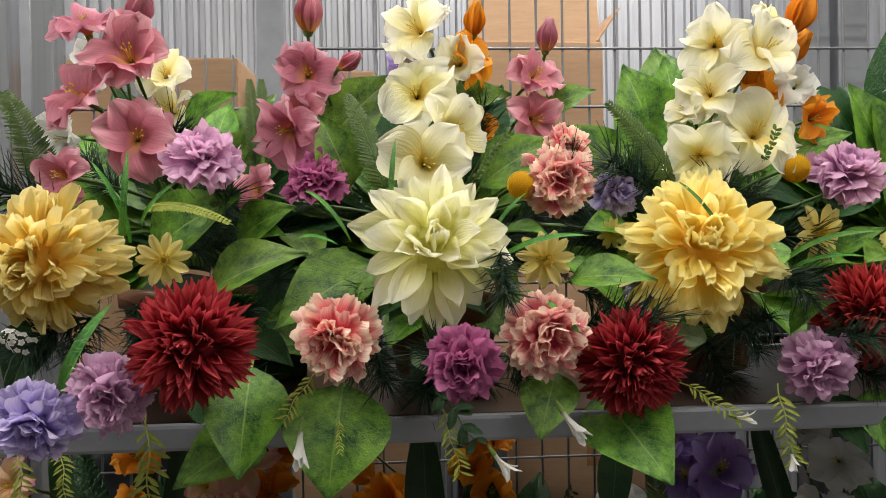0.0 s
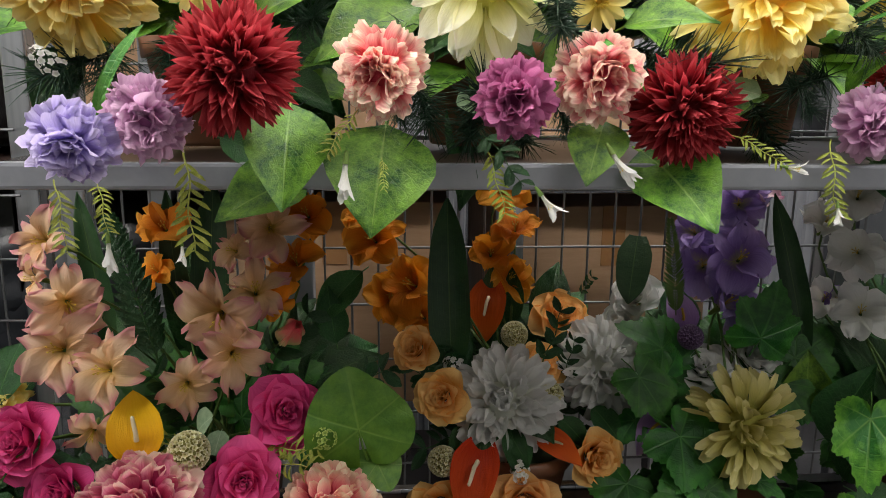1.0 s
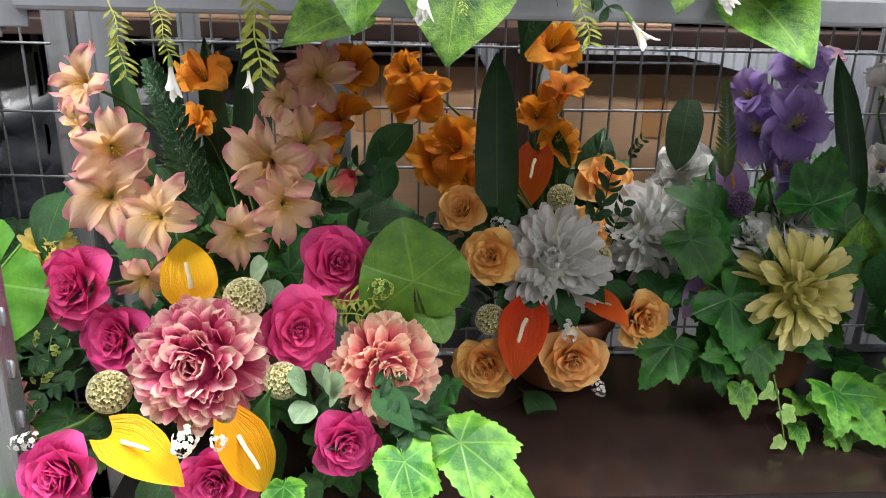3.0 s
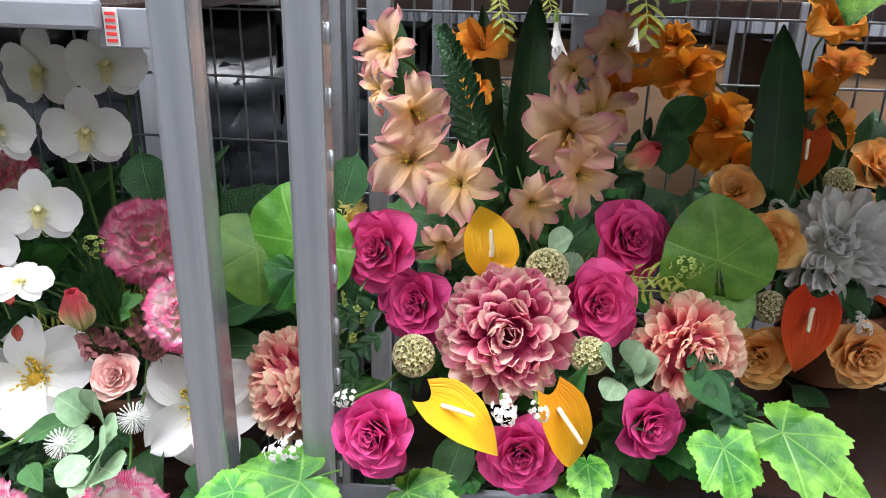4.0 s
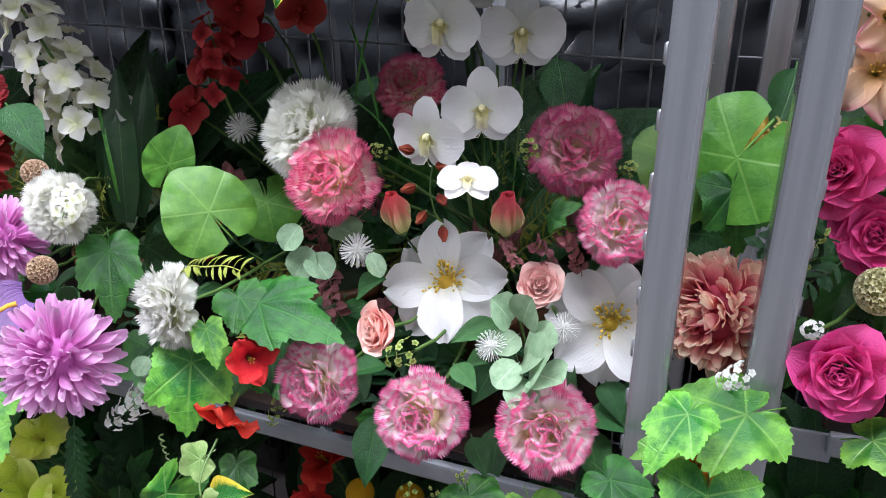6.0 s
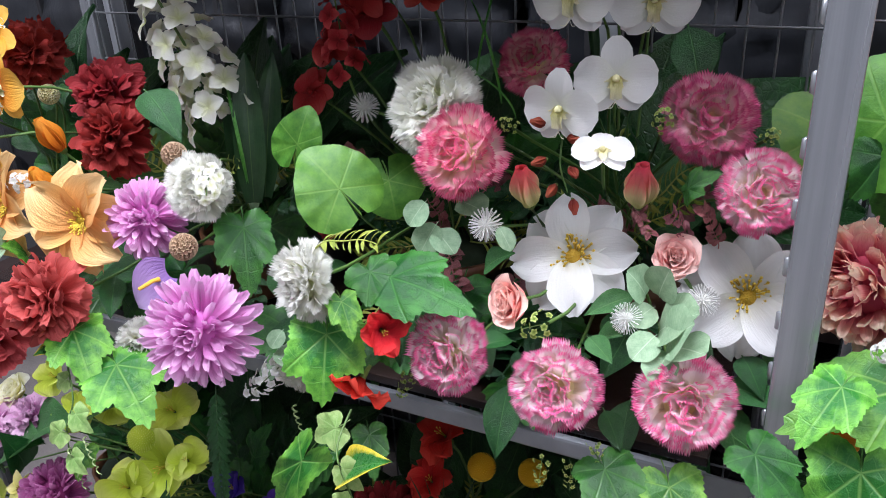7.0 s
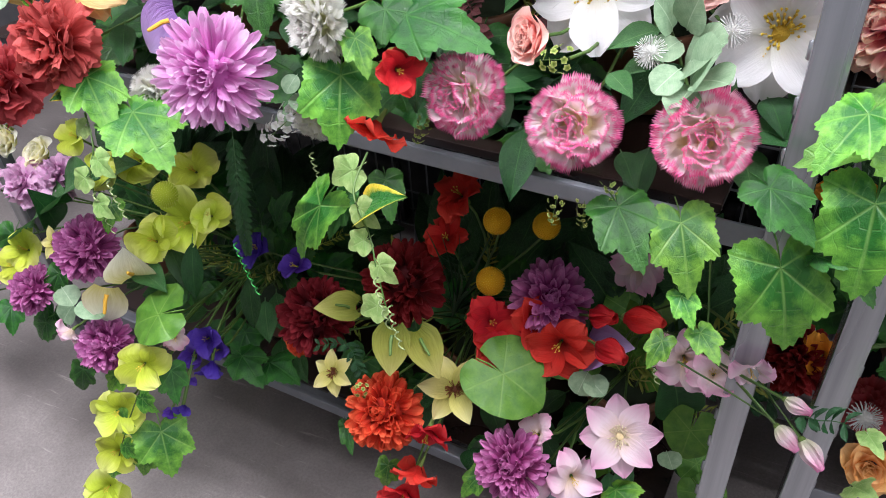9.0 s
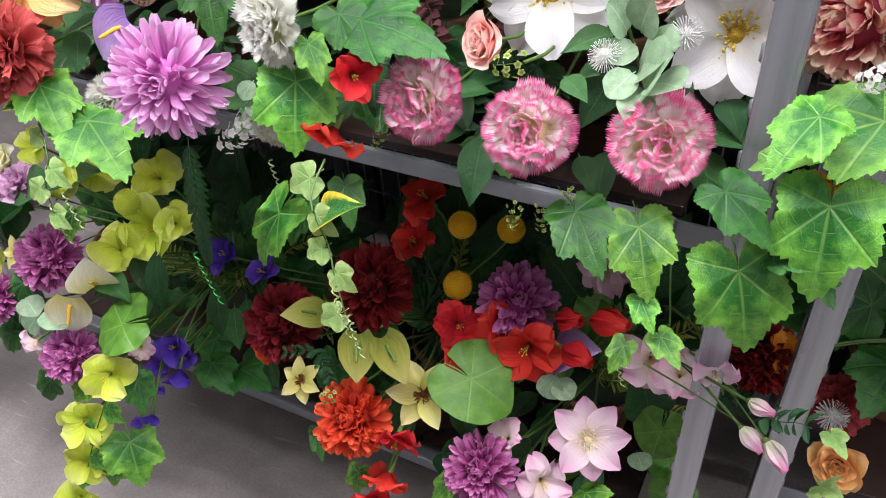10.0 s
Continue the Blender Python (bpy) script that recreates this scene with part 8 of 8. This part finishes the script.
b3.skirt("heart", 6, 0.06, 0.08, 0.2)

b4 = Bunch(-0.36, 1.0, .35, "apricot rose arrangement with ivy on the lower shelf", 0.15, True, 629)
b4.head("rose_apricot", -0.446, 0.75, 0.442, 0.073)
b4.head("dkred_pom", -0.565, 0.88, 0.483, 0.110)
b4.head("glad_tangerine", -0.536, 0.87, 0.511, 0.066)
b4.head("glad_tangerine", -0.558, 0.95, 0.734, 0.085)
b4.head("carn_brick", -0.442, 0.9, 0.407, 0.086)
b4.leaf("ivy", -0.584, 0.675, 1.013, 0.075, (-0.452, -0.835, -0.314), (-0.075, -0.885, 1.21), 0.72)
b4.leaf("ivy", -0.564, 0.675, 0.939, 0.109, (0.048, -0.576, -0.816), (-0.116, -0.825, 1.304), 0.86)
b4.leaf("ivy_deep", -0.587, 0.695, 0.908, 0.045, (-0.093, -0.927, -0.364), (-0.081, -0.84, 1.287), 0.72)
b4.leaf("ivy_deep", -0.55, 0.755, 0.769, 0.047, (0.448, -0.891, -0.08), (-0.12, -0.791, 1.35), 0.72)
b4.leaf("ivy_pale", -0.485, 0.695, 0.573, 0.047, (0.36, -0.886, 0.293), (-0.169, -0.67, 1.473), 0.72)
b4.leaf("ivy_pale", -0.475, 0.695, 0.461, 0.070, (0.225, -0.602, 0.766), (-0.166, -0.628, 1.51), 0.72)
b4.head("fuzz_white", -0.452, 0.86, 0.422, 0.050)
b4.foliage("deep", 80, .1, .22, back=.2, front=-.15)
b4.foliage("ivy_deep", 20, .1, .15)

b5 = Bunch(0.1, 1.05, .35, "dark green foliage arrangement on the lower shelf", 0.15, True, 644)
b5.head("dkred_pom", 0.309, 0.9, 0.834, 0.103)
b5.foliage("deep", 80, .1, .22, back=.2, front=-.15)

l5 = Bunch(-1.95, 0.99, .81, "amber orchid arrangement with dense dark leaves", 0.15, True, 647)
l5.head("orchid_yellow", -1.872, 0.76, 1.176, 0.116)
l5.head("orchid_yellow", -1.853, 0.78, 1.242, 0.114)
l5.head("orchid_yellow", -1.796, 0.8, 1.282, 0.103)
l5.head("cosmos", -1.943, 0.74, 1.035, 0.162)
l5.head("carn_dkred", -1.786, 0.86, 1.238, 0.109)
l5.head("ball_straw", -1.747, 0.84, 1.181, 0.036)
l5.foliage("deep", 90, .14, .30, back=.2, front=-.2)
l5.foliage("ivy_deep", 20, .08, .13, back=0, front=-.4)

b6 = Bunch(-2.0, 1.0, .125, "dark green foliage arrangement with lilac carnations", 0.15, True, 656)
b6.head("carn_lilac", -2.174, 0.75, 0.496, 0.109)
b6.head("lime_flower", -2.198, 0.7, 0.388, 0.117)
b6.head("mauve_pom", -2.243, 0.65, 0.248, 0.142)
b6.foliage("deep", 70, .1, .24, back=.2, front=-.2)
b6.foliage("ivy_deep", 20, .08, .13, back=0, front=-.4)
